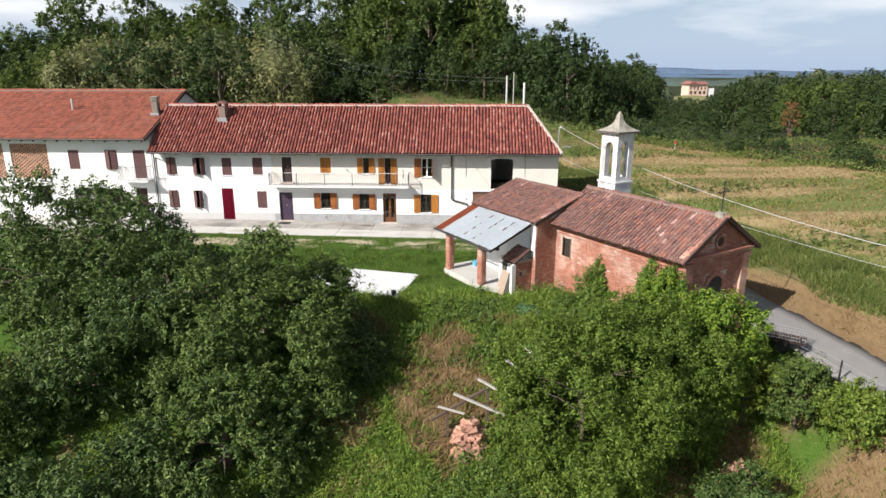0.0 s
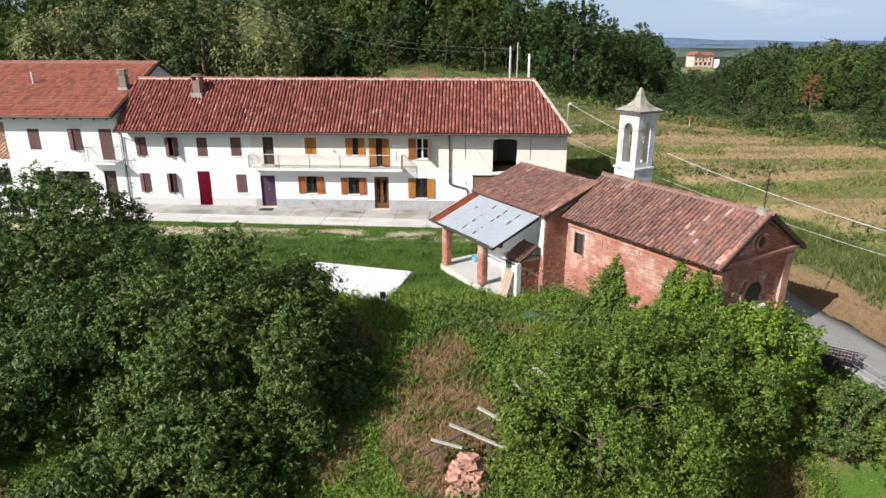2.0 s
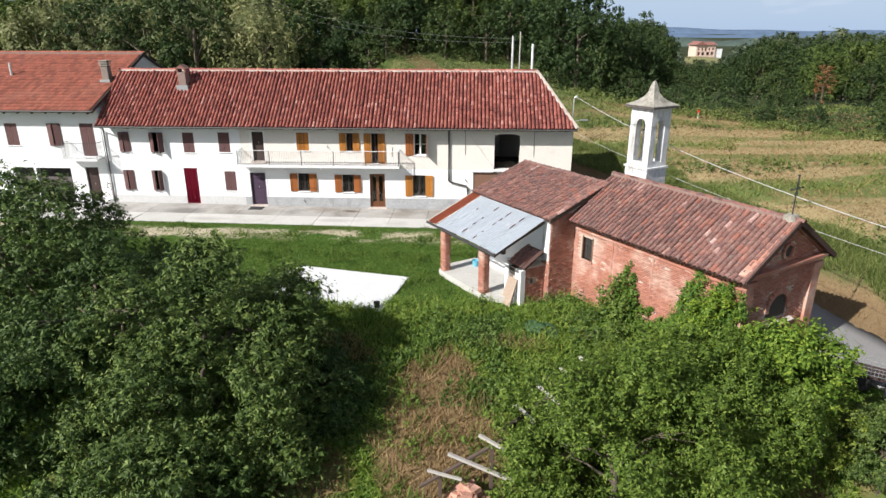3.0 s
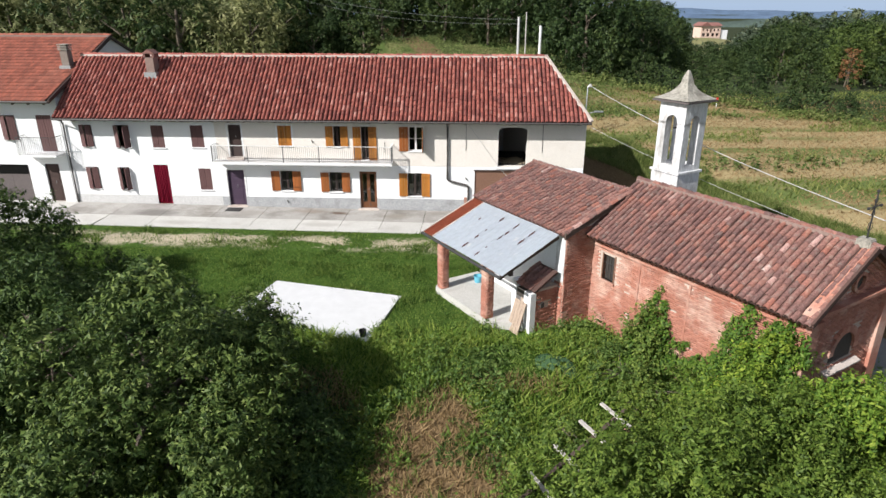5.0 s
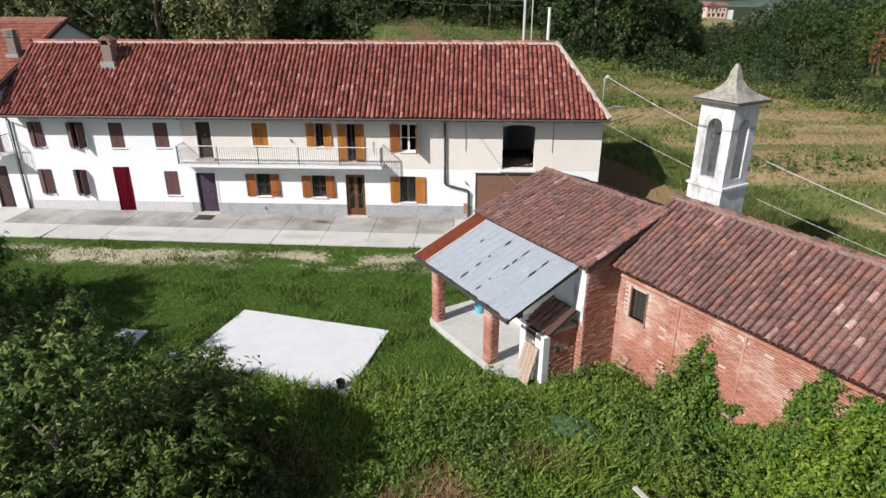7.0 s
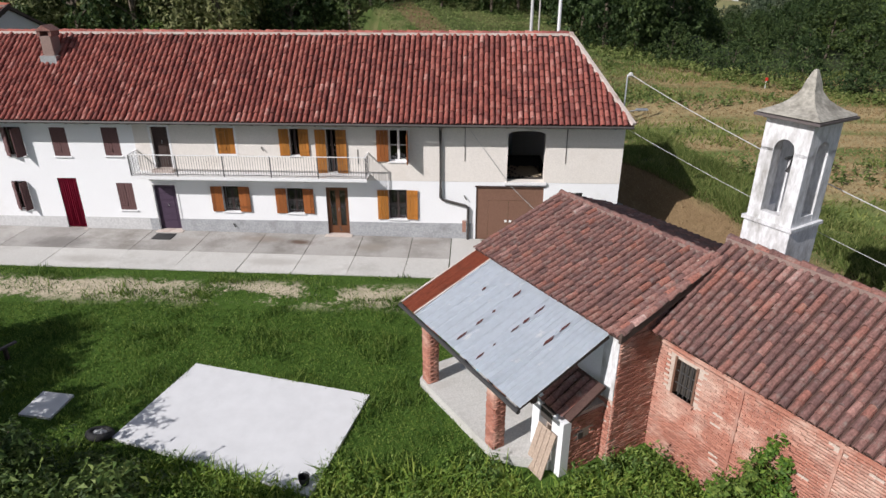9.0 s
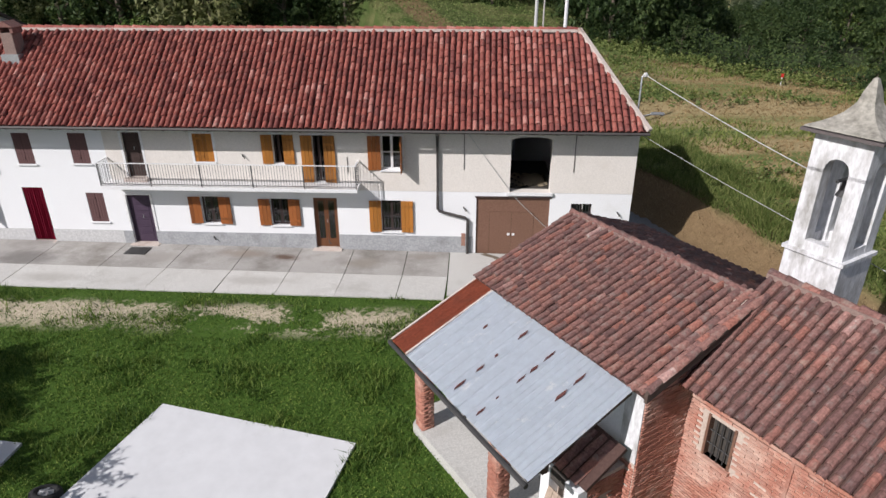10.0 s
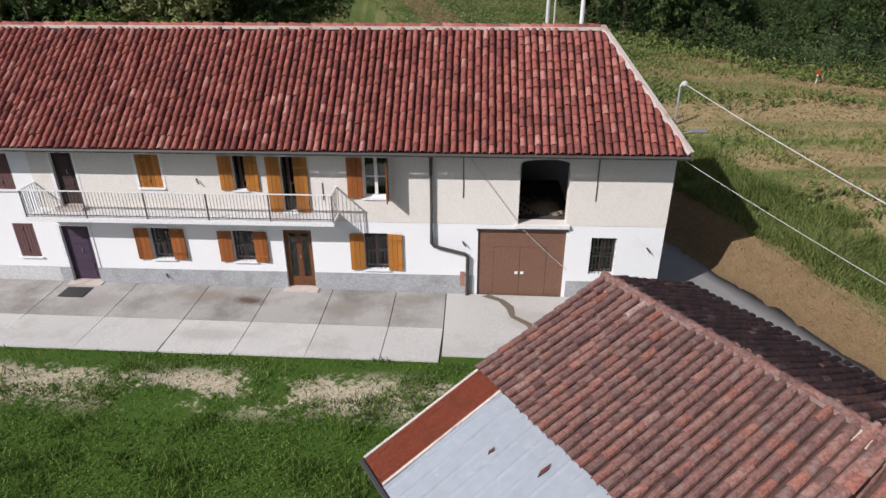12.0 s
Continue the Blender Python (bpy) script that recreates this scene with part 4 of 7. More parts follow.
# doorway with a red curtain
t = thing("door_4", None, "doorway closed with a hanging red curtain", "doorway", kind="structure")
bm = bmesh.new()
x0, x1, z0, z1 = holes_white[6]
cols = 40
top = [bm.verts.new((x0 + (x1 - x0) * k / cols, FY + 0.03 + 0.022 * math.sin(k * 1.45) + 0.008 * math.sin(k * 0.6), z1 - 0.02)) for k in range(cols + 1)]
low = [bm.verts.new((x0 + (x1 - x0) * k / cols, FY + 0.01 + 0.032 * math.sin(k * 1.45 + 0.3), z0 + 0.06)) for k in range(cols + 1)]
for k in range(cols):
    bm.faces.new((top[k], top[k + 1], low[k + 1], low[k]))
bmesh.ops.solidify(bm, geom=bm.faces[:], thickness=0.006)
part("curtain", bm, CURTAIN, t)
bm = bmesh.new()
box(bm, x0 - 0.06, x1 + 0.06, FY - 0.22, FY + 0.2, z0 - 0.14, z0 + 0.012)
part("doorstep", bm, MORTAR, t)
# stable gate
t = thing("garage_door", None, "wide brown double gate with a lighter frame", "gate", kind="structure")
x0, x1, z0, z1 = LOW[5]
bm = bmesh.new()
box(bm, x0, x1, FY + 0.06, FY + 0.10, z1 - 0.62, z1 - 0.03)
box(bm, x0, x0 + 0.5, FY + 0.06, FY + 0.10, z0, z1 - 0.62)
box(bm, x1 - 0.55, x1, FY + 0.06, FY + 0.10, z0, z1 - 0.62)
part("gate_panel", bm, GARAGE, t)
mid = (x0 + x1) / 2 - 0.03
for a, b in ((x0 + 0.506, mid - 0.004), (mid + 0.004, x1 - 0.556)):
    bm = bmesh.new()
    box(bm, a, b, FY + 0.050, FY + 0.09, z0 + 0.02, z1 - 0.626)
    l = part("gate_leaf", bm, GARAGE, t)
    bm = bmesh.new()
    hx = mid + (0.09 if a > mid else -0.09)
    box(bm, hx - 0.05, hx + 0.05, FY + 0.022, FY + 0.0495, z0 + 0.85, z0 + 0.93)
    part("lock_plate", bm, PVC, l)
bm = bmesh.new()
box(bm, x0 - 0.05, x1 + 0.05, FY - 0.03, FY + 0.05, z1 - 0.05, z1 - 0.0)
part("lintel", bm, DARKW, t)
# hay door: a low heap of straw inside
bm = bmesh.new()
grid = [[bm.verts.new((1.35 + 0.13 * i, FY + 0.7 + 0.13 * j, MID + 0.01 + max(0.0, 0.20 - 0.012 * ((i - 7) ** 2 + (j - 6) ** 2)) + 0.03 * math.sin(i * 2.1 + j * 1.3))) for j in range(13)] for i in range(12)]
for i in range(11):
    for j in range(12):
        bm.faces.new((grid[i][j], grid[i + 1][j], grid[i + 1][j + 1], grid[i][j + 1]))
bmesh.ops.solidify(bm, geom=bm.faces[:], thickness=0.05)
tagged(part("straw_mound", bm, HAY, smooth=True), "low mound of old straw on the barn loft floor", "straw", kind="stuff")
bm = bmesh.new()
box(bm, 1.2, 2.86, FY - 0.10, FY + 0.36, MID - 0.09, MID + 0.012)
tagged(part("loft_sill", bm, PVC), "pale stone sill under the open hay door", "sill", kind="structure")

# balcony
t = thing("balcony", None, "long balcony with thin iron railing across the cream wall", "balcony")
BX0, BX1, BY, BZ = -13.45, -4.12, 40.65, 2.78
bm = bmesh.new()
box(bm, BX0, BX1, BY, FY - 0.001, BZ - 0.13, BZ)
part("balcony_slab", bm, PVC, t, "white-edged concrete slab")
for k in range(5):
    bm = bmesh.new()
    x = BX0 + 0.4 + k * (BX1 - BX0 - 0.8) / 4
    prism(bm, [(x - 0.06, FY, BZ - 0.131), (x - 0.06, FY, BZ - 0.40), (x - 0.06, BY + 0.15, BZ - 0.131)], (0, 0, 0), (0.12, 0, 0))
    part("bracket", bm, WHITE, t)
RH = 0.84
for k in range(6):
    bm = bmesh.new()
    x = BX0 + 0.03 + (BX1 - BX0 - 0.06) * k / 5
    bar(bm, (x, BY + 0.03, BZ - 0.1), (x, BY + 0.03, BZ + RH), 0.035)
    part("post", bm, RAIL, t)
bm = bmesh.new()
bar(bm, (BX0, BY + 0.03, BZ + RH + 0.012), (BX1, BY + 0.03, BZ + RH + 0.012), 0.05, 0.024)
for x in (BX0 + 0.03, BX1 - 0.03):
    bar(bm, (x, BY + 0.05, BZ + RH + 0.012), (x, FY, BZ + RH + 0.012), 0.05, 0.024)
part("handrail", bm, PVC, t, "pale handrail")
bm = bmesh.new()
bar(bm, (BX0, BY + 0.03, BZ + 0.08), (BX1, BY + 0.03, BZ + 0.08), 0.03, 0.018)
part("bottom_rail", bm, RAIL, t)
bm = bmesh.new()
bar(bm, (0, 0, 0.03), (0, 0, RH), 0.011)
first = part("baluster", bm, RAIL, t)
N = 92
spots = [(BX0 + 0.1 + (BX1 - BX0 - 0.2) * k / (N - 1), BY + 0.03) for k in range(N)] + [(x, BY + 0.1 + k * 0.1) for x in (BX0 + 0.03, BX1 - 0.03) for k in range(7)]
first.location = (*spots[0], BZ)
for x, y in spots[1:]:
    o = new("baluster", first.data)
    o.parent, o.location = t, (x, y, BZ)

# chimney on the long roof
def chimney(m, w, d, h, cap, label, mat=BRICK):
    t = thing("chimney", m, label, "chimney")
    bm = bmesh.new()
    box(bm, -w / 2, w / 2, -d / 2, d / 2, -0.7, h)
    bmesh.ops.bevel(bm, geom=bm.edges[:], offset=0.015, segments=1, affect="EDGES")
    part("shaft", bm, mat, t)
    bm = bmesh.new()
    box(bm, -w / 2 - 0.1, w / 2 + 0.1, -d / 2 - 0.12, d / 2 + 0.1, -0.45, -0.02)
    part("flashing", bm, STEEL, t, "grey metal flashing")
    if cap == "stacked":
        for k in range(4):
            bm = bmesh.new()
            z = h + 0.03 + k * 0.09
            box(bm, -w / 2 - 0.05, w / 2 + 0.05, -d / 2 - 0.05, d / 2 + 0.05, z, z + 0.045)
            part("cap_slab", bm, LEAD, t)
        bm = bmesh.new()
        box(bm, -w / 2 + 0.06, w / 2 - 0.06, -d / 2 + 0.06, d / 2 - 0.06, h, h + 0.34)
        part("flue", bm, DARK, t)
    else:
        bm = bmesh.new()
        for sx in (-1, 1):
            box(bm, sx * w / 2 - 0.06, sx * w / 2 + 0.06, -d / 2, d / 2, h, h + 0.2)
        prism(bm, [(-w / 2 - 0.12, -d / 2, h + 0.2), (w / 2 + 0.12, -d / 2, h + 0.2), (0, -d / 2, h + 0.42)], (0, -0.05, 0), (0, d + 0.05, 0))
        part("cap", bm, TILE2, t, "tiled gable cap")
    return t


chimney(pose(-17.1, 43.25, 7.05), 0.46, 0.55, 0.72, "tiles", "squat weathered brick chimney with a tiled cap on the roof", MORTAR2)

# ---- the house with the orange roof ----
h2 = thing("neighbouring_house", pose(0, 0, 0), "white two-storey house with an orange flat-tiled roof", "house")
LX0, LX1 = -46.0, -21.6
lh = [(-31.40, -28.78, 3.04, 5.37), (-34.6, -31.9, 3.04, 5.37), (-27.37, -26.62, 3.67, 4.96), (-24.79, -24.0, 3.67, 4.97), (-22.86, -22.03, 3.07, 4.98),
      (-30.23, -29.03, 1.4, 2.50), (-27.37, -26.13, 0.4, 2.36), (-26.0, -23.87, 0.3, 2.34), (-22.97, -22.18, 0.3, 2.40)]
bm = bmesh.new()
pierced(bm, LX0, LX1, -0.6, 5.85, FY - 0.006, FY + DEPTH, lh)
part("wall", bm, WHITE, h2)
bm = bmesh.new()
prism(bm, [(LX1, FY + DEPTH, -0.6), (LX1, 54.0, -0.6), (LX1, 54.0, 5.85), (LX1, 47.5, 8.55), (LX1, FY + DEPTH, 5.95)], (0, 0, 0), (-0.3, 0, 0))
prism(bm, [(LX0, FY + DEPTH, -0.6), (LX0, 54.0, -0.6), (LX0, 54.0, 5.85), (LX0, 47.5, 8.55), (LX0, FY + DEPTH, 5.95)], (0, 0, 0), (0.3, 0, 0))
box(bm, LX0, LX1, 54.0, 54.3, -0.6, 5.85)
part("gable_wall", bm, CREAM, h2)
# added wall behind the windows, its dark colour standing for room shade
bm = bmesh.new()
box(bm, LX0 + 0.3, LX1 - 0.3, 44.0, 44.1, -0.5, 5.8)
part("inner_wall", bm, DARK, h2)
bm = bmesh.new()
ez, ey, rz, ry = 5.80, 40.68, 8.67, 47.5
for y0, y1, z0, z1 in ((ey, ry, ez, rz), (2 * ry - ey, ry, ez, rz)):
    prism(bm, [(0, y0, z0), (0, y1, z1), (0, y1, z1 - 0.14), (0, y0, z0 - 0.12)], (LX0, 0, 0), (LX1 + 0.15, 0, 0))
part("roof_deck", bm, RAFTER, h2)
# flat tiles: overlapping courses with small steps
V, F, cnt = [], [], 0
sl = Vector((0, ry - ey, rz - ez))
run2 = sl.length
sl.normalize()
nn = Vector((0, -sl.z, sl.y))
rnd = random.Random(4)
for r in range(int(run2 / 0.36)):
    for c in range(int((LX1 + 0.2 - LX0) / 0.23)):
        o = Vector((LX0 + c * 0.23, ey - 0.05, ez)) + sl * (r * 0.36) + nn * (0.02 + rnd.uniform(-0.004, 0.006))
        a, b_ = Vector((0.225, 0, 0)), sl * 0.40
        lift, low_ = nn * 0.035, nn * 0.0
        mid_ = Vector((0.11, 0, 0))
        pts = [o + lift, o + mid_ + lift * 1.7, o + a + lift, o + a + b_ + low_, o + mid_ + b_ + low_, o + b_ + low_, o - nn * 0.01, o + a - nn * 0.01]
        V += [tuple(p) for p in pts]
        F += [(cnt, cnt + 1, cnt + 4, cnt + 5), (cnt + 1, cnt + 2, cnt + 3, cnt + 4), (cnt + 6, cnt + 7, cnt + 2, cnt)]
        cnt += 8
tagged(fast("roof_tiles", V, F, FLAT, h2), kind="stuff")
ridge_tiles(h2, (LX0, ry, rz + 0.03), (LX1 + 0.15, ry, rz + 0.03), FLAT, 0.12, seed=11)
bm = bmesh.new()
bar(bm, (LX1 + 0.16, ey, ez + 0.02), (LX1 + 0.16, ry, rz + 0.03), 0.08, 0.16)
part("verge", bm, DARKW, h2)
bm = bmesh.new()
bar(bm, (0, ey + 0.05, ez - 0.16), (0, FY - 0.02, ez + 0.1), 0.09, 0.11)
raft = part("rafter_end", bm, RAFTER, h2)
raft.location.x = LX0 + 0.4
for k in range(1, 30):
    o = new("rafter_end", raft.data)
    o.parent, o.location = h2, (LX0 + 0.4 + k * 0.82, 0, 0)
bm = bmesh.new()
rod(bm, [(LX0, ey - 0.06, ez - 0.04), (LX1 + 0.1, ey - 0.06, ez - 0.05)], 0.055, 6)
part("gutter", bm, PIPE, h2)
# pierced brick screens of the hay loft
for x0, x1, z0, z1 in lh[:2]:
    t = thing("brick_screen", None, "pierced brick ventilation screen in the hay loft wall", "brick screen", "loft screens")
    bm = bmesh.new()
    box(bm, 0, 0.19, FY + 0.05, FY + 0.19, 0, 0.098)
    whole = part("brick", bm, LATT, t)
    whole.location = (x0, 0, z0)
    for r in range(int((z1 - z0) / 0.105)):
        x = x0 - 0.14 + (0.14 if r % 2 else 0.0)
        while x < x1:
            if x >= x0 and x + 0.19 <= x1 and (r, x) != (1, x0):
                o = new("brick", whole.data)
                o.parent, o.location = t, (x, 0, z0 + r * 0.105)
            elif min(x + 0.19, x1) - max(x, x0) > 0.03 and not (x >= x0 and x + 0.19 <= x1):
                bm = bmesh.new()
                box(bm, max(x, x0), min(x + 0.19, x1), FY + 0.05, FY + 0.19, z0 + r * 0.105, z0 + r * 0.105 + 0.098)
                part("brick", bm, LATT, t)
            x += 0.28
    whole.location = (x0, 0, z0 + 0.105)
    # dark sheet added for the shade behind the screen
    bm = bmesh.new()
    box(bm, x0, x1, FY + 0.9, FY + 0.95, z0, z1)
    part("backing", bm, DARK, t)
window(20, *lh[2], MAROON, "closed", DARKW, label="window with closed faded brown shutters")
window(21, *lh[3], MAROON, "ajar", DARKW, label="window with faded brown shutters ajar")
window(22, *lh[4], MAROON, "closed", DARKW, label="small balcony door with closed brown shutters")
window(23, *lh[5], DARKW, "open", DARKW, True, "low barred store window", 0.05)
panel_door(6, *lh[8], DARKW, "dark brown boarded house door")
for k, (x0, x1, z0, z1) in enumerate((lh[6], lh[7])):
    t = thing("door_%d" % (7 + k), None, "grey-brown metal store gate", "gate", kind="structure")
    mid = (x0 + x1) / 2
    for a, b_ in ((x0, mid - 0.005), (mid + 0.005, x1)):
        bm = bmesh.new()
        box(bm, a, b_, FY + 0.08, FY + 0.12, z0, z1 - 0.55)
        l = part("gate_leaf", bm, GREYGATE, t)
        bm = bmesh.new()
        for q in range(9):
            x = a + (b_ - a) * (q + 0.5) / 9
            rod(bm, [(x, FY + 0.1, z1 - 0.55), (x, FY + 0.1, z1)], 0.012, 5)
        part("bars", bm, IRON, l)
t = thing("small_balcony", None, "tiny balcony with thin iron railing", "balcony")
bm = bmesh.new()
box(bm, -23.7, -21.66, FY - 0.8, FY - 0.007, 2.92, 3.03)
part("balcony_slab", bm, PVC, t)
bm = bmesh.new()
bar(bm, (-23.68, FY - 0.77, 3.95), (-21.68, FY - 0.77, 3.95), 0.04, 0.02)
for x in (-23.68, -21.68):
    bar(bm, (x, FY - 0.75, 3.95), (x, FY, 3.95), 0.04, 0.02)
part("handrail", bm, IRON, t)
bm = bmesh.new()
bar(bm, (0, 0, 0), (0, 0, 0.92), 0.011)
first = part("baluster", bm, RAIL, t)
spots = [(-23.68 + 0.1 * k, FY - 0.77) for k in range(21)] + [(x, FY - 0.7 + 0.1 * k) for x in (-23.68, -21.68) for k in range(7)]
first.location = (*spots[0], 3.03)
for x, y in spots[1:]:
    o = new("baluster", first.data)
    o.parent, o.location = t, (x, y, 3.03)
chimney(pose(-22.15, 43.95, 7.3), 0.42, 0.42, 0.75, "stacked", "tall sooty chimney with stacked slab cap", SOOT)
t = thing("vent_pipe", pose(-28.5, 44.5, 7.35), "short pale roof vent pipe", "vent pipe")
bm = bmesh.new()
rod(bm, [(0, 0, -0.2), (0, 0, 0.85)], 0.07, 8)
part("pipe", bm, POLEM, t)
bm = bmesh.new()
box(bm, -0.28, 0.24, -0.14, 0.12, -0.06, 0.04)
part("collar", bm, STEEL, t)

# ---- forecourt ----
t = thing("pavement", None, "concrete forecourt of large jointed panels", "pavement", kind="structure")
PZ = lambda x: 0.02 - 0.0115 * x
xs = [-21.4, -18.6, -16.0, -13.35, -10.92, -8.55, -6.5, -4.5, -2.45, -0.85]
for a, b_ in zip(xs, xs[1:]):
    for y0, y1, mat in ((39.33, 41.36, CONC), (37.72, 39.31, CONC2)):
        bm = bmesh.new()
        v = box(bm, a + 0.012, b_ - 0.012, y0, y1, -0.35, 0)
        for q in v:
            if q.co.z > -0.1:
                q.co.z = PZ(q.co.x) + 0.045
            if q.co.y < 39:
                q.co.x += 0.06 * math.sin(a * 3)
        part("panel", bm, mat, t)
bm = bmesh.new()
for q in box(bm, -0.83, 3.4, 38.0, 41.36, -0.35, 0.0):
    if q.co.z > -0.1:
        q.co.z = PZ(q.co.x) + 0.042
part("panel", bm, CONC2, t)
bm = bmesh.new()
for q in box(bm, -46, -21.42, 37.6, 41.36, -0.35, 0.0):
    if q.co.z > -0.1:
        q.co.z = PZ(q.co.x) + 0.045
part("panel", bm, CONC2, t)
# doormat
bm = bmesh.new()
box(bm, -13.0, -12.2, 40.35, 40.95, PZ(-12.6) + 0.046, PZ(-12.6) + 0.07)
tagged(part("doormat", bm, IRON), "dark doormat before the plum door", "doormat")
# wet runnel before the gate
bm = bmesh.new()
pts = [(0.4, 41.3, 0.12), (0.9, 41.0, 0.1), (1.15, 40.6, 0.12), (1.2, 40.1, 0.08), (1.65, 39.7, 0.1), (1.75, 39.3, 0.04)]
prev = None
for x, y, w in pts:
    cur = [bm.verts.new((x - w, y - w * 0.5, PZ(x) + 0.046)), bm.verts.new((x + w, y + w * 0.5, PZ(x) + 0.046))]
    if prev:
        bm.faces.new((prev[0], prev[1], cur[1], cur[0]))
    prev = cur
tagged(part("wet_stain", bm, surface("damp_concrete", (0.15, 0.12, 0.09), (0.2, 0.17, 0.13), 3, 20, 0.5)), "damp brown runnel on the concrete by the gate", "stain", kind="structure")

# slab in the grass
def slab_of(name, pts, z, th, mat, label):
    bm = bmesh.new()
    prism(bm, [(x, y, 0) for x, y in pts], (0, 0, z - th), (0, 0, z))
    return tagged(part(name, bm, mat), label, "slab")


slab_of("concrete_slab", [(-8.65, 29.20), (-3.42, 27.60), (-2.68, 31.15), (-7.87, 32.36)], -0.14, 0.5, SLAB, "bare pale concrete slab cast in the grass")
slab_of("small_slab", [(-11.5, 29.95), (-10.6, 29.85), (-10.55, 30.8), (-11.45, 30.9)], -0.15, 0.4, SLAB, "small pale concrete pad in the grass")

# ---- chapel and sacristy, in the chapel's own frame ----
CH = pose(5.8, 30.94, 0, 0, 0, math.degrees(math.atan2(-0.831, 0.556)))


def brick_face(parent, o, ux, width, z0, z1, out, holes=(), near=lambda a, z: False, seed=2, top=lambda a: 99, bl=0.235, bh=0.052, jt=0.014):
    """Courses of bricks on a wall face. o: start of the face, ux: along it, out: outward normal. Near bricks are pieces, the rest is joined."""
    rnd = random.Random(seed)
    ux, out = Vector(ux).normalized(), Vector(out).normalized()
    proto = []
    for k in range(3):
        me = bpy.data.meshes.new("brick")
        j = lambda: rnd.uniform(-0.004, 0.004)
        a, h, d = bl - jt, bh, 0.03
        ps = [ux * 0 + out * (d + j()), ux * a + out * (d + j()), ux * (a + j()) + Vector((0, 0, h)) + out * (d + j()), ux * j() + Vector((0, 0, h + j() * 0.5)) + out * (d + j())]
        ps += [p - out * 0.06 for p in ps]
        me.from_pydata([tuple(p) for p in ps], [], [(0, 1, 2, 3), (0, 4, 5, 1), (1, 5, 6, 2), (2, 6, 7, 3), (3, 7, 4, 0)])
        me.materials.append(BRICK)
        proto.append((me, np.array([tuple(p) for p in ps])))
    QF = np.array([(0, 1, 2, 3), (0, 4, 5, 1), (1, 5, 6, 2), (2, 6, 7, 3), (3, 7, 4, 0)])
    V, F, cnt, made = [], [], 0, 0
    rows = int((z1 - z0) / (bh + jt))
    for r in range(rows):
        z = z0 + r * (bh + jt)
        a = -bl / 2 * (r % 2) + rnd.uniform(-0.02, 0.02)
        while a < width - 0.05:
            s, e = max(a, 0.0), min(a + bl, width)
            mid = (s + e) / 2
            if e - s > 0.06 and z + bh < top(mid) and not any(h[0] < e and s < h[1] and h[2] < z + bh and z < h[3] for h in holes) and rnd.random() > 0.012:
                loc = Vector(o) + ux * s + Vector((0, 0, z)) + out * rnd.uniform(-0.008, 0.006)
                me, pv = proto[rnd.randrange(3)]
                k = (e - s) / bl
                if k > 0.99 and near(mid, z) and made < 300:
                    made += 1
                    ob = new("brick", me)
                    ob.parent = parent
                    ob.location = loc
                else:
                    al = pv @ np.array(ux)
                    V.append(pv + np.outer(al * (k - 1), np.array(ux)) + np.array(loc))
                    F.append(QF + cnt)
                    cnt += 8
            a += bl
    if V:
        tagged(fast("bricks", np.concatenate(V), np.concatenate(F), BRICK, parent), kind="stuff")


chapel = thing("chapel", CH, "small old red-brick chapel with weathered clay roof tiles", "chapel")
W, D1, CE, CR = 2.0, 7.5, 3.05, 4.58
RW = 2.41
win = (0.62, 1.12, 1.55, 2.45)
bm = bmesh.new()
# side walls as slabs; the left one is pierced for the barred window
pierced(bm, 0.0, D1, -3.2, 3.2, -W, -W + 0.35, [win])
pierced(bm, 0.0, D1, -3.2, 3.2, W - 0.35, W, [])
part("wall", bm, JOINT, chapel)
bm = bmesh.new()
prism(bm, [(0, -W + 0.35, -3.2), (0, W - 0.35, -3.2), (0, W - 0.35, 3.4), (0, 0, 4.4), (0, -W + 0.35, 3.4)], (0, 0, 0), (0.3, 0, 0))
part("rear_wall", bm, JOINT, chapel)
brick_face(chapel, (0, -W, 0), (1, 0, 0), D1, -2.4, 3.0, (0, -1, 0), [(win[0] - 0.05, win[1] + 0.05, win[2] - 0.06, win[3] + 0.05)],
           near=lambda a, z: a < 3.4 and z > 0.9, seed=21)
# front: pierced for lunette and oculus by building round them
bm = bmesh.new()
pierced(bm, -W, W, -3.2, 3.2, 0, 0.35, [(-0.55, 0.55, 1.25, 2.2), (-0.55, 0.55, -1.5, 0.55)])
for v in bm.verts:
    x, y, z = v.co
    v.co = (D1 - 0.351 + y, x, z)
prism(bm, [(0, -W, 3.2), (0, W, 3.2), (0, 0, 4.48)], (D1 - 0.35, 0, 0), (D1, 0, 0))
front = part("front_wall", bm, JOINT, chapel)
brick_face(chapel, (D1, -W, 0), (0, 1, 0), 2 * W, -2.4, 4.4, (1, 0, 0), [(1.42, 2.58, 1.22, 2.25), (1.42, 2.58, -2.4, 0.6), (1.68, 2.32, 3.33, 3.83)],
           seed=22, top=lambda a: 3.22 + (W - abs(a - W)) * 0.64)
# arched brick head over the lunette, panes painted with interior shade, white ledge, oculus ring, cornices, pilasters
for k in range(13):
    bm = bmesh.new()
    a = math.pi * k / 12
    c, s = math.cos(a), math.sin(a)
    bar(bm, (D1 + 0.03, 0.50 * c, 1.62 + 0.50 * s), (D1 + 0.03, 0.70 * c, 1.62 + 0.70 * s), 0.14, 0.10, (1, 0, 0))
    part("arch_brick", bm, BRICK, chapel)
bm = bmesh.new()
arc = [(0, 0.5 * math.cos(math.pi * k / 12), 1.62 + 0.5 * math.sin(math.pi * k / 12)) for k in range(13)]
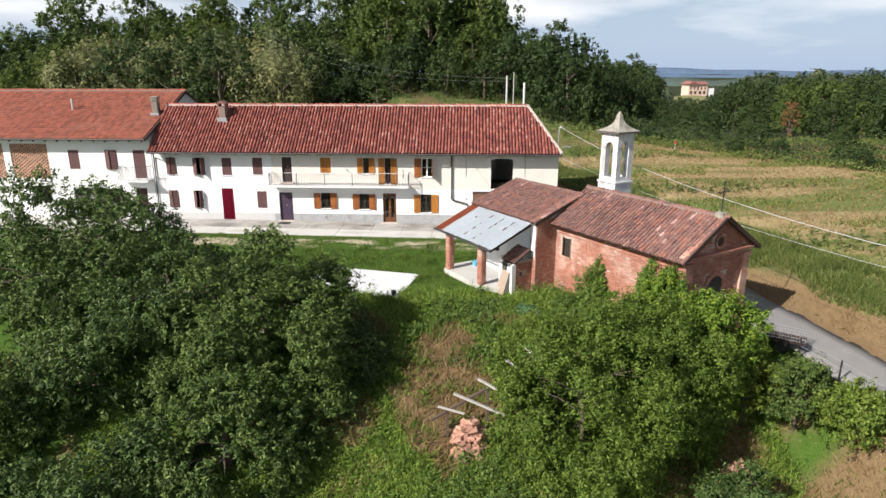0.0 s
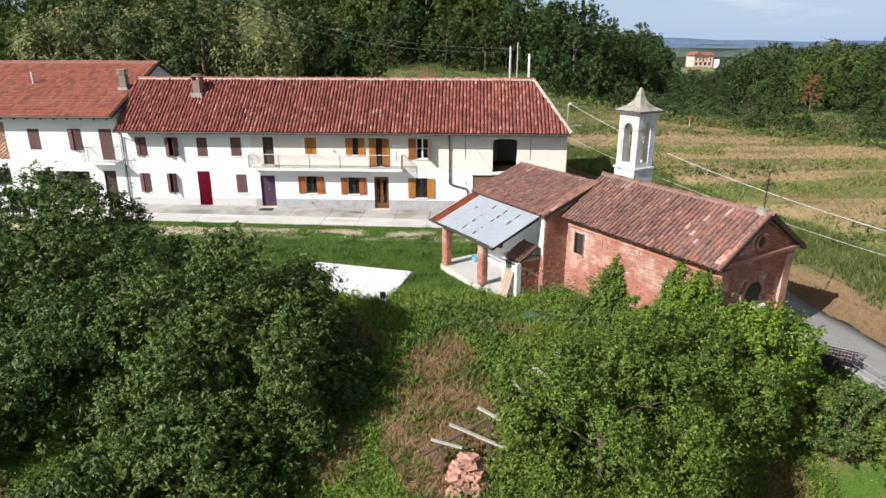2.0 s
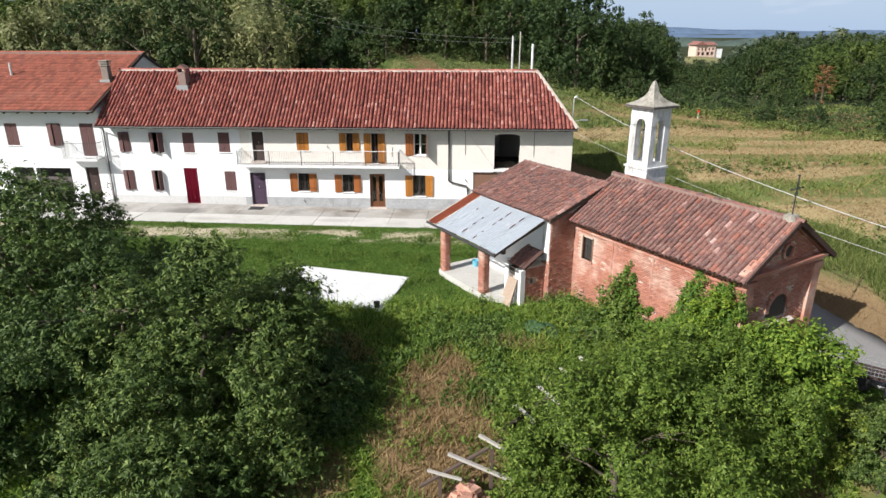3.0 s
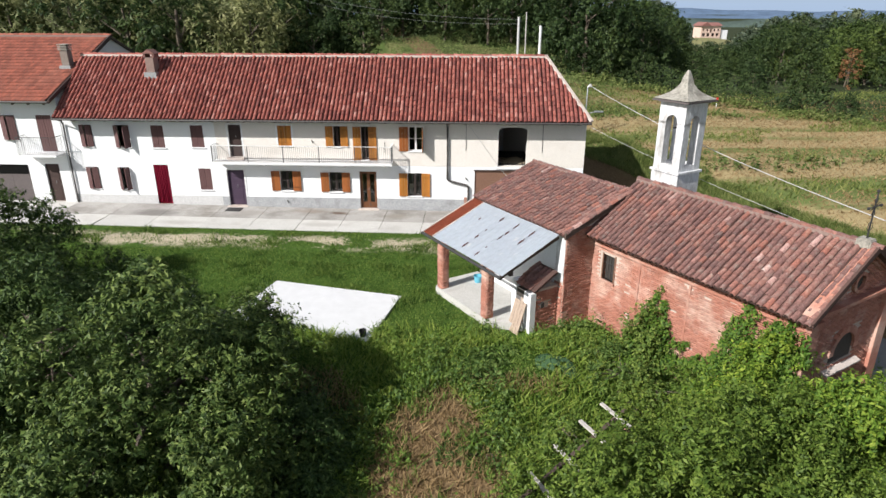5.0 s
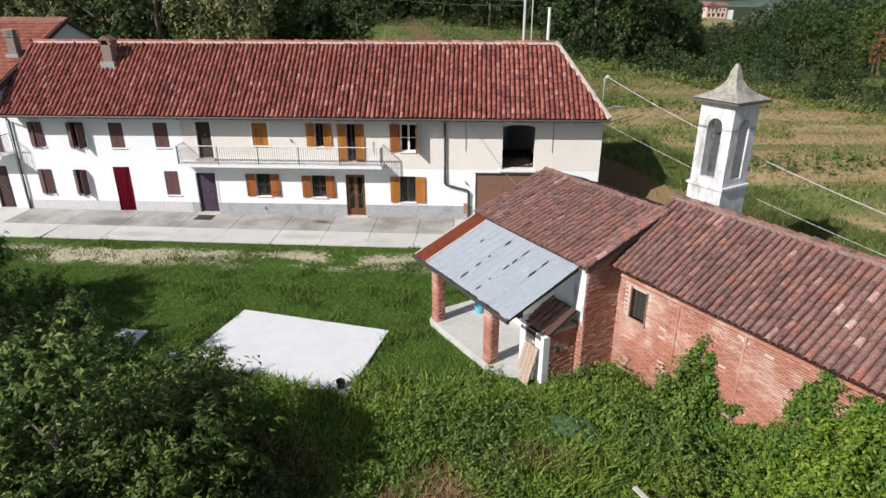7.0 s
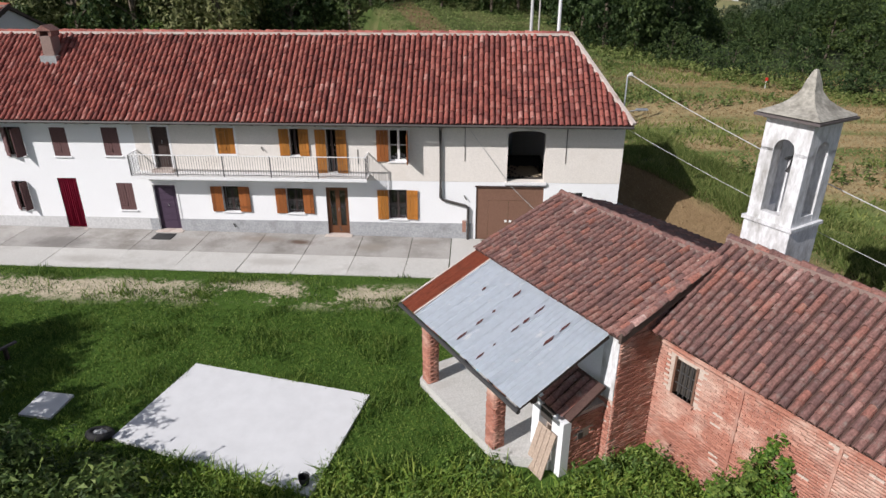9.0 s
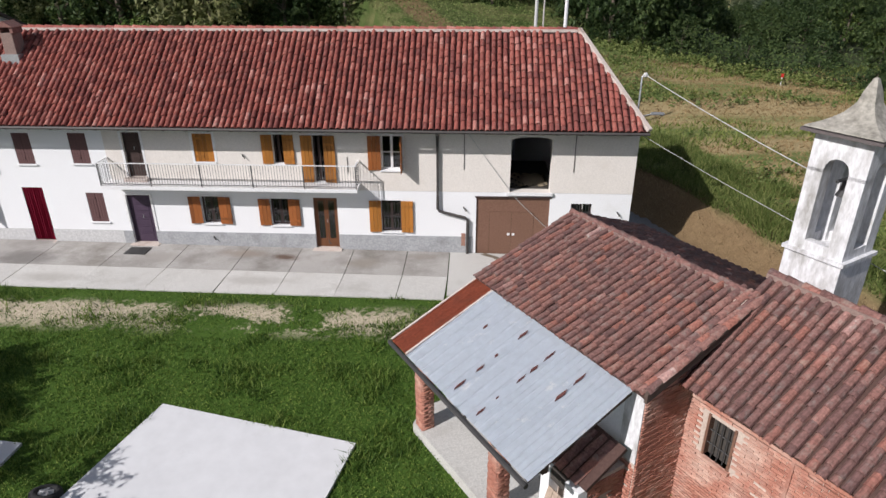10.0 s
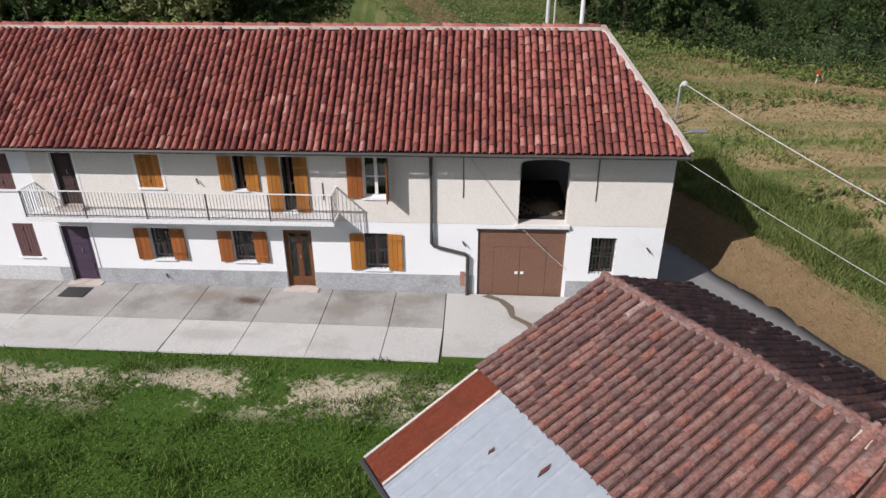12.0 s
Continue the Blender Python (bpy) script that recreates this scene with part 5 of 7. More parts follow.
prism(bm, arc + [(0, -0.5, 1.3), (0, 0.5, 1.3)], (D1 - 0.06, 0, 0), (D1 + 0.004, 0, 0))
part("lunette_pane", bm, DARK, chapel, "dark arched lunette window")
bm = bmesh.new()
prism(bm, [(D1, 0, 1.06), (D1 + 0.20, 0, 1.06), (D1 + 0.20, 0, 1.10), (D1, 0, 1.17)], (0, -0.85, 0), (0, 0.85, 0))
part("ledge", bm, MORTAR, chapel, "pale stone ledge over the door")
bm = bmesh.new()
box(bm, D1 - 0.2, D1 - 0.1, -0.55, 0.55, -2.0, 0.55)
part("chapel_door", bm, DARKW, chapel)
bm = bmesh.new()
for k in range(16):
    a, b_ = 2 * math.pi * k / 16, 2 * math.pi * (k + 1) / 16
    bar(bm, (D1 + 0.05, 0.25 * math.cos(a), 3.58 + 0.25 * math.sin(a)), (D1 + 0.05, 0.25 * math.cos(b_), 3.58 + 0.25 * math.sin(b_)), 0.09, 0.09, (1, 0, 0))
part("oculus_ring", bm, BRICK, chapel)
bm = bmesh.new()
prism(bm, [(0, 0.21 * math.cos(2 * math.pi * k / 12), 3.58 + 0.21 * math.sin(2 * math.pi * k / 12)) for k in range(12)], (D1, 0, 0), (D1 + 0.02, 0, 0))
part("oculus_pane", bm, DARK, chapel)
bm = bmesh.new()
for z, o in ((2.95, 0.10), (3.03, 0.17), (3.11, 0.24)):
    box(bm, D1, D1 + o, -W - o, W + o, z, z + 0.075)
part("cornice", bm, BRICK, chapel, "stepped brick cornice under the pediment")
bm = bmesh.new()
for s in (-1, 1):
    for off, o in ((0.0, 0.10), (0.10, 0.2)):
        a0, a1 = Vector((D1 + o / 2, s * (W + 0.30), 3.10 + off)), Vector((D1 + o / 2, 0, 4.48 + off * 0.9))
        bar(bm, a0, a1, o + 0.05, 0.1, (1, 0, 0) if False else (0, 0, 1))
part("raking_cornice", bm, BRICK, chapel)
for s in (-1, 1):
    bm = bmesh.new()
    y = s * (W - 0.2)
    box(bm, D1, D1 + 0.12, y - 0.22, y + 0.22, -2.6, 2.7)
    box(bm, D1, D1 + 0.16, y - 0.27, y + 0.27, 2.7, 2.9)
    part("pilaster", bm, BRICK, chapel)
for a in (2.2, 4.1, 6.0):
    bm = bmesh.new()
    box(bm, a - 0.03, a + 0.03, -W - 0.05, -W - 0.005, -2.0, 2.75)
    part("buttress_strip", bm, BRICK, chapel)
# dentil courses below the eave
bm = bmesh.new()
box(bm, 0.0, D1, -W - 0.12, -W, 2.90, 2.98)
box(bm, 0.0, D1, -W - 0.06, -W, 2.66, 2.72)
for k in range(55):
    a = 0.04 + k * 0.136
    box(bm, a, a + 0.07, -W - 0.09, -W, 2.78, 2.90)
part("dentil_course", bm, BRICK, chapel)
t = thing("window_30", CH, "barred window in the chapel's brick side wall", "window", kind="structure")
bm = bmesh.new()
for k in range(1, 4):
    x = win[0] + (win[1] - win[0]) * k / 4
    rod(bm, [(x, -W + 0.03, win[2]), (x, -W + 0.03, win[3])], 0.014, 5)
for z in (1.85, 2.15):
    rod(bm, [(win[0], -W + 0.03, z), (win[1], -W + 0.03, z)], 0.012, 5)
part("grille", bm, IRON, t)
bm = bmesh.new()
for a, b_ in ((win[0] - 0.05, win[0]), (win[1], win[1] + 0.05)):
    box(bm, a, b_, -W - 0.03, -W + 0.2, win[2], win[3] + 0.05)
part("window_frame", bm, GARAGE, t)
bm = bmesh.new()
box(bm, win[0] - 0.08, win[1] + 0.08, -W - 0.09, -W + 0.2, win[2] - 0.06, win[2])
part("window_sill", bm, BRICK, t)
# opaque sheet in the window, coloured as the chapel's unlit inside
bm = bmesh.new()
box(bm, win[0], win[1], -W + 0.12, -W + 0.13, win[2], win[3])
part("pane", bm, DARK, t)
# chapel roof
for s in (-1, 1):
    up = Vector((0, -s * RW, CR - CE))
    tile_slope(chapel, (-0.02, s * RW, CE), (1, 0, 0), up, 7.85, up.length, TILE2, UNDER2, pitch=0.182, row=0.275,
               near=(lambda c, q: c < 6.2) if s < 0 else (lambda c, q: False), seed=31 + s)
ridge_tiles(chapel, (-0.05, 0, CR + 0.05), (7.8, 0, CR + 0.05), TILE2, 0.10, seed=12)
bm = bmesh.new()
for s in (-1, 1):
    bar(bm, (7.80, s * RW, CE + 0.04), (7.80, 0, CR + 0.06), 0.07, 0.10)
part("verge", bm, UNDER2, chapel, "mortared verge tiles")
t = thing("gable_cross", CH @ pose(7.45, 0, CR + 0.02), "wrought iron cross on a stone block at the gable", "cross")
bm = bmesh.new()
box(bm, -0.18, 0.18, -0.16, 0.16, -0.1, 0.16)
bmesh.ops.bevel(bm, geom=bm.edges[:], offset=0.03, segments=2, affect="EDGES")
part("block", bm, LEAD, t)
bm = bmesh.new()
rod(bm, [(0, 0, 0.1), (0, 0, 1.35)], 0.022, 6)
rod(bm, [(0, -0.28, 0.98), (0, 0.28, 0.98)], 0.018, 6)
for k in range(8):
    a = math.pi * k / 4 + 0.39
    rod(bm, [(0, 0, 0.98), (0, 0.23 * math.cos(a), 0.98 + 0.23 * math.sin(a))], 0.010, 4)
for sg in (-1, 1):
    rod(bm, [(0, 0, 0.3), (0, sg * 0.13, 0.42), (0, sg * 0.10, 0.55), (0, 0, 0.62)], 0.010, 4)
for p in ((0, -0.30, 0.98), (0, 0.30, 0.98), (0, 0, 1.38)):
    bmesh.ops.create_icosphere(bm, subdivisions=1, radius=0.045, matrix=Matrix.Translation(p))
part("cross", bm, IRON, t)

# sacristy
sac = thing("sacristy", CH, "low brick sacristy behind the chapel, under weathered clay tiles", "outbuilding")
S0, S1, SL, SR = -4.85, 0.10, -3.30, 1.90
SRN, SRZ, SEZ = -0.52, 4.28, 3.22
SEL, SER = -3.48, 2.10
bm = bmesh.new()
box(bm, S0, S1 - 0.301, SL, SL + 0.3, -2.2, 3.22)
box(bm, S0, S1 - 0.301, SR - 0.3, SR, -2.2, 3.2)
part("plaster_wall", bm, WHITE, sac, "whitewashed wall under the lean-to")
bm = bmesh.new()
for a in (S0, S1 - 0.3):
    prism(bm, [(0, SL, -2.2), (0, SR, -2.2), (0, SR, 3.3), (0, SRN, 4.3), (0, SL, 3.22)], (a, 0, 0), (a + 0.3, 0, 0))
part("gable_wall", bm, JOINT, sac)
brick_face(sac, (S1, SL, 0), (0, 1, 0), 1.32, -1.8, 3.4, (1, 0, 0), near=lambda a, z: z > -0.6, seed=41, top=lambda a: 3.16 + a * 0.39)
brick_face(sac, (S1 - 0.42, SL, 0), (1, 0, 0), 0.42, -1.2, 1.5, (0, -1, 0), near=lambda a, z: True, seed=42)
bm = bmesh.new()
box(bm, S1 - 0.42, S1 + 0.01, SL - 0.02, SL, 1.5, 3.2)
part("quoin", bm, STONE, sac, "whitewashed corner strip")
su = Vector((0, SRN - SEL, SRZ - SEZ))
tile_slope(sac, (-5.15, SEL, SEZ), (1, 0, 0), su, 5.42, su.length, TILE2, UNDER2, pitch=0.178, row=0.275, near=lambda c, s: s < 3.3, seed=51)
su2 = Vector((0, SRN - SER, (SRZ - SEZ) * (SER - SRN) / (SRN - SEL)))
tile_slope(sac, (-5.15, SER, SRZ - su2.z), (1, 0, 0), su2, 5.42, su2.length, TILE2, MORTAR2, pitch=0.19, row=0.29, seed=52, flat=0.5)
ridge_tiles(sac, (-5.15, SRN, SRZ + 0.03), (0.25, SRN, SRZ + 0.03), TILE2, 0.09, seed=13)
ridge_tiles(sac, (0.20, SEL + 0.05, SEZ + 0.07), (0.20, SRN, SRZ + 0.06), TILE2, 0.085, seed=14, mortar=False)
bm = bmesh.new()
prism(bm, [(0.2, SEL, SEZ - 0.12), (0.2, SRN, SRZ - 0.12), (0.2, SRN, SRZ + 0.08), (0.2, SEL, SEZ + 0.08)], (0, 0, 0), (0.07, 0, 0))
part("verge_board", bm, RAFTER, sac)

# lean-to porch
por = thing("lean_to_porch", CH, "open lean-to with a patched sheet-metal roof on brick pillars", "porch")
PL0, PL1, PN0, PN1, PZ0, PZ1 = -5.12, -0.10, -3.50, -5.78, 3.12, 2.16


def pz(nv):
    return PZ0 + (PZ1 - PZ0) * (nv - PN0) / (PN1 - PN0)


def sheet(a0, a1, mat, lift, name="metal_sheet", wave=0.0055, pitch=0.18):
    """A ribbed roofing sheet, its ribs running down the slope."""
    bm = bmesh.new()
    n_ = max(2, round((a1 - a0) / (pitch / 6)))
    rows = []
    for k in range(n_ + 1):
        a = a0 + (a1 - a0) * k / n_
        ph = (a % pitch) / pitch
        dz = wave * 2.2 if ph < 0.17 else 0.0
        rows.append([bm.verts.new((a, nv, pz(nv) + lift + dz + 0.006 * math.sin(7 * nv + a))) for nv in (PN0 + 0.06, (PN0 + PN1) / 2, PN1)])
    for p, q in zip(rows, rows[1:]):
        for i in range(2):
            bm.faces.new((p[i], q[i], q[i + 1], p[i + 1]))
    bmesh.ops.solidify(bm, geom=bm.faces[:], thickness=0.006)
    return part(name, bm, mat, por)


sheet(PL0, -4.40, RUST, 0.055, "rusty_sheet", 0.004, 0.2)
bm = bmesh.new()
for a in (PL0, -4.42):
    bar(bm, (a, PN0 + 0.06, PZ0 + 0.075), (a, PN1, PZ1 + 0.075), 0.05, 0.03)
part("edge_strip", bm, MORTAR, por, "pale worn edge strips")
for k in range(5):
    a0 = -4.45 + k * (4.35 / 5)
    sheet(a0, a0 + 4.35 / 5 + 0.04, ZINC, 0.05 + 0.008 * (k % 2), pitch=0.145 if k > 2 else 0.29)
# rust along the laps
rnd = random.Random(6)
DARKRUST = surface("dark_rust", (0.085, 0.030, 0.028), (0.14, 0.05, 0.04), 4, 40, 0.9)
for lap in (-3.59, -2.72, -1.84, -0.97):
    q = -3.75
    while q > -5.6:
        l = rnd.uniform(0.08, 0.32)
        if rnd.random() < (0.8 if lap in (-2.72, -1.84) else 0.3):
            bm = bmesh.new()
            w = rnd.uniform(0.02, 0.05)
            a = lap + rnd.uniform(-0.015, 0.015)
            vs = [bm.verts.new((a + dx, nv, pz(nv) + 0.095)) for dx, nv in ((0, q), (w, q - l * 0.3), (w * 0.6, q - l), (-w * 0.4, q - l * 0.7))]
            vb = [bm.verts.new(v.co - Vector((0, 0, 0.02))) for v in vs]
            bm.faces.new(vs)
            for i in range(4):
                bm.faces.new((vs[i], vs[(i + 1) % 4], vb[(i + 1) % 4], vb[i]))
            part("rust_flake", bm, DARKRUST, por)
        q -= l + rnd.uniform(0.05, 0.25)
bm = bmesh.new()
rod(bm, [(PL0 - 0.03, PN1 - 0.04, PZ1 + 0.0), (PL1 + 0.05, PN1 - 0.04, PZ1 - 0.03)], 0.055, 7)
part("gutter", bm, IRON, por)
for a in np.linspace(PL0 + 0.1, PL1 - 0.08, 6):
    bm = bmesh.new()
    bar(bm, (a, PN0 + 0.1, PZ0 - 0.06), (a, PN1 + 0.05, PZ1 - 0.03), 0.09, 0.11)
    part("rafter", bm, RAFTER, por)
bm = bmesh.new()
bar(bm, (PL0 + 0.1, -5.32, pz(-5.32) - 0.19), (PL1 - 0.05, -5.32, pz(-5.32) - 0.19), 0.14, 0.16)
part("beam", bm, RAFTER, por)
for a in (-4.40, -1.45):
    pil = bmesh.new()
    box(pil, a - 0.145, a + 0.145, -5.465, -5.175, -0.9, pz(-5.32) - 0.27)
    pp = part("pillar", pil, JOINT, por)
    for o, ux, out in (((a - 0.155, -5.465, 0), (1, 0, 0), (0, -1, 0)), ((a + 0.145, -5.475, 0), (0, 1, 0), (1, 0, 0)), ((a - 0.145, -5.475, 0), (0, 1, 0), (-1, 0, 0))):
        brick_face(pp, o, ux, 0.31, -0.2, pz(-5.32) - 0.28, out, near=lambda q, z: True, seed=int(60 + a * 3), bl=0.155 * 2)
bm = bmesh.new()
prism(bm, [(-5.0, -5.05, 0), (-4.6, -5.55, 0), (-1.3, -5.50, 0), (-0.9, -5.2, 0), (-0.35, -4.6, 0), (-0.35, -3.31, 0), (-5.0, -3.31, 0)], (0, 0, -0.7), (0, 0, 0.05))
part("porch_floor", bm, CONC2, por, "pale concrete floor")

# outdoor oven
ov = thing("bread_oven", CH, "little brick oven with white pier and tiled top in the porch", "oven")
bm = bmesh.new()
box(bm, -0.85, -0.10, -4.30, -3.33, -0.8, 1.35)
part("oven_body", bm, JOINT, ov)
brick_face(ov, (-0.10, -4.30, 0), (0, 1, 0), 0.96, -0.5, 1.3, (1, 0, 0), [(0.28, 0.52, 0.62, 0.86)], near=lambda a, z: True, seed=71)
bm = bmesh.new()
box(bm, -0.42, -0.06, -4.54, -4.31, -0.8, 1.25)
box(bm, -1.10, -0.86, -4.54, -4.2, -0.8, 1.50)
part("pier", bm, WHITE, ov, "whitewashed pier")
# solid dark block painted as the shade in the oven's mouth
bm = bmesh.new()
box(bm, -0.86, -0.42, -4.50, -4.31, 0.95, 1.25)
part("oven_mouth_shade", bm, DARK, ov)
ot = Vector((0, 0.95, 0.55))
tile_slope(ov, (-1.0, -4.45, 1.36), (1, 0, 0), ot, 1.02, ot.length, TILE2, UNDER2, seed=72)
# no hollow here: a dark block gives the vent its shade
bm = bmesh.new()
box(bm, -0.1, -0.04, -4.10, -3.95, 0.66, 0.84)
part("vent_hole_shade", bm, DARK, ov)

# boards leaning on the oven
bd = thing("wooden_panel", CH @ pose(-0.42, -4.95, -0.30, 0, 0, 0), "pale plank panel leaning against the oven", "panel")
for k in range(4):
    bm = bmesh.new()
    a = -0.30 + k * 0.15
    bar(bm, (a, 0, 0.02), (a, 0.36, 1.18), 0.14, 0.025, (1, 0, 0) if False else (0, -1, 0.3))
    part("plank", bm, BOARD, bd)
t = thing("plastic_tub", CH @ pose(-4.1, -3.9, 0.05), "light blue plastic tub on the porch floor", "tub")
bm = bmesh.new()
bmesh.ops.create_cone(bm, cap_ends=False, segments=18, radius1=0.13, radius2=0.18, depth=0.28, matrix=pose(0, 0, 0.14))
bmesh.ops.solidify(bm, geom=bm.faces[:], thickness=0.01)
part("body", bm, SKYBLUE, t)

# bell tower
bt = thing("bell_tower", CH @ pose(0.07, 1.74, 0), "slender whitewashed bell tower with a pointed stone cap", "bell tower")
H = 0.55
bm = bmesh.new()
box(bm, -H - 0.03, H + 0.03, -H - 0.03, H + 0.03, -1.0, 4.74)
part("shaft", bm, STONE, bt)
bm = bmesh.new()
box(bm, -H - 0.08, H + 0.08, -H - 0.08, H + 0.08, 4.74, 4.82)
part("string_course", bm, STONE, bt)
for sx in (-1, 1):
    for sy in (-1, 1):
        bm = bmesh.new()
        box(bm, min(sx * H, sx * 0.24), max(sx * H, sx * 0.24), min(sy * H, sy * 0.24), max(sy * H, sy * 0.24), 4.82, 7.15)
        part("corner_pier", bm, STONE, bt)
for a in range(4):
    # low parapet and arched head on each side
    turn_ = Matrix.Rotation(a * math.pi / 2, 4, "Z")
    bm = bmesh.new()
    box(bm, -0.24, 0.24, -H + 0.004, -H + 0.2, 4.82, 5.02)
    bm.transform(turn_)
    part("parapet", bm, STONE, bt)
    bm = bmesh.new()
    pts = [(-0.24, -H + 0.004, 6.52), (-0.24, -H + 0.004, 7.15), (0.24, -H + 0.004, 7.15), (0.24, -H + 0.004, 6.52)]
    pts += [(0.235 * math.cos(math.pi * k / 8), -H + 0.004, 6.52 + 0.235 * math.sin(math.pi * k / 8)) for k in range(9)]
    prism(bm, pts, (0, 0, 0), (0, 0.27, 0))
    bm.transform(turn_)
    part("arch_head", bm, STONE, bt)
for sx in (-1, 1):
    for sy in (-1, 1):
        bm = bmesh.new()
        box(bm, sx * 0.40 - 0.15, sx * 0.40 + 0.15, sy * 0.40 - 0.15, sy * 0.40 + 0.15, 6.43, 6.50)
        part("impost", bm, STONE, bt)
bm = bmesh.new()
box(bm, -0.61, 0.61, -0.61, 0.61, 7.15, 7.22)
part("cornice", bm, STONE, bt)
bm = bmesh.new()
for q in box(bm, -0.76, 0.76, -0.76, 0.76, 7.22, 7.275):
    q.co.z -= 0.02 * (abs(q.co.x) > 0.7)
part("eave_slab", bm, GREYGATE, bt, "thin dark slate eave")
bm = bmesh.new()
prof = [(0.73, 7.28), (0.70, 7.31), (0.53, 7.39), (0.39, 7.48), (0.28, 7.58), (0.205, 7.69), (0.17, 7.75), (0.155, 7.78), (0.115, 7.97), (0.04, 8.20), (0.0, 8.23)]
prev = None
for r, z in prof:
    cur = [bm.verts.new((sx * r, sy * r, z)) for sx, sy in ((-1, -1), (1, -1), (1, 1), (-1, 1))]
    if prev:
        for i in range(4):
            bm.faces.new((prev[i], prev[(i + 1) % 4], cur[(i + 1) % 4], cur[i]))
    prev = cur
bmesh.ops.remove_doubles(bm, verts=bm.verts, dist=0.001)
part("cap", bm, LEAD, bt, "grey concave pyramid cap")
bm = bmesh.new()
rod(bm, [(0, -0.4, 6.3), (0, 0.4, 6.3)], 0.035, 6)
part("bell_beam", bm, IRON, bt)
bm = bmesh.new()
pr = [(0.04, 6.26), (0.09, 6.2), (0.11, 6.05), (0.16, 5.93)]
rings = [[bm.verts.new((r * math.cos(2 * math.pi * k / 14), r * math.sin(2 * math.pi * k / 14), z)) for k in range(14)] for r, z in pr]
for a, b_ in zip(rings, rings[1:]):
    for k in range(14):
        bm.faces.new((a[k], a[(k + 1) % 14], b_[(k + 1) % 14], b_[k]))
part("bell", bm, IRON, bt)

# ---- masts, poles and cables ----
t = thing("cable_mast", pose(5.85, 42.1, 4.6), "galvanised cable mast with a curled head on the barn corner", "mast")
bm = bmesh.new()
rod(bm, [(-0.1, 0, 0), (-0.08, 0.2, 0.9), (-0.05, 0.33, 1.85), (0.02, 0.34, 1.97), (0.12, 0.3, 1.95)], 0.03, 7)
part("tube", bm, STEEL, t)
bm = bmesh.new()
bmesh.ops.create_icosphere(bm, subdivisions=2, radius=0.09, matrix=pose(0.06, 0.3, 1.93))
part("cable_coil", bm, WIRE, t)
t = thing("street_lamp", pose(5.9, 41.85, 5.3), "small lamp on a bracket at the barn eave", "lamp")
bm = bmesh.new()
rod(bm, [(-0.2, 0, -0.1), (0.25, 0, 0.0)], 0.02, 6)
part("arm", bm, STEEL, t)
bm = bmesh.new()
box(bm, 0.2, 0.68, -0.1, 0.1, -0.03, 0.05)
bmesh.ops.bevel(bm, geom=bm.edges[:], offset=0.03, segments=2, affect="EDGES")
part("head", bm, STEEL, t)


def pole(x, y, top, r, mat, label, arms=False):
    z0 = gz(x, y)
    t = thing("utility_pole", pose(x, y, z0), label, "pole", "poles behind the barn")
    bm = bmesh.new()
    rod(bm, [(0, 0, -0.5), (0, 0, top - z0)], r, 8, r * 0.75)
    part("shaft", bm, mat, t)
    if arms:
        bm = bmesh.new()
        for dz in (0.25, 0.6):
            rod(bm, [(-0.18, 0, top - z0 - dz), (0.18, 0, top - z0 - dz)], 0.02, 5)
        part("crossarm", bm, IRON, t)
    return t


pole(2.6, 48.9, 9.75, 0.09, POLEM, "pale concrete utility pole behind the barn", True)
pole(3.95, 49.4, 9.25, 0.10, PVC, "white-painted pole behind the barn")
pole(3.4, 53.5, 10.0, 0.05, BEAMW, "thin wooden pole behind the barn")


def cable(a, b, sag, r, label, mat=WIRE):
    a, b = Vector(a), Vector(b)
    bm = bmesh.new()
    rod(bm, [a.lerp(b, k / 24) - Vector((0, 0, 4 * sag * (k / 24) * (1 - k / 24))) for k in range(25)], r, 5)
    tagged(part("cable", bm, mat), label, "cable")


cable((5.93, 42.4, 6.52), (14.0, 14.0, 5.3), 0.82, 0.014, "thick pale overhead cable from the barn mast")
cable((5.75, 41.1, 4.72), (14.6, 14.0, 4.6), 0.55, 0.008, "thin overhead cable from the barn corner")
cable((-0.2, FY - 0.03, 4.65), (1.3, FY - 0.06, 2.62), 0.02, 0.010, "pale wire hanging down the barn wall")
cable((1.3, FY - 0.06, 2.55), (2.85, FY - 0.05, 1.05), 0.03, 0.010, "pale wire across the brown gate")
cable((2.6, 48.9, 9.6), (-35.8, 95.0, 18.2), 2.2, 0.008, "overhead wire climbing to the wooded hill", FARWIRE)
cable((2.6, 48.9, 9.35), (-35.8, 95.0, 17.7), 2.4, 0.007, "overhead wire climbing to the wooded hill", FARWIRE)
t = thing("end_pole", pose(14.3, 14.0, gz(14.3, 14.0)), "wooden pole that carries the cables by the lane", "pole")
bm = bmesh.new()
rod(bm, [(0, 0, -0.5), (0, 0, 5.7 - gz(14.3, 14.0))], 0.1, 8)
part("shaft", bm, BEAMW, t)


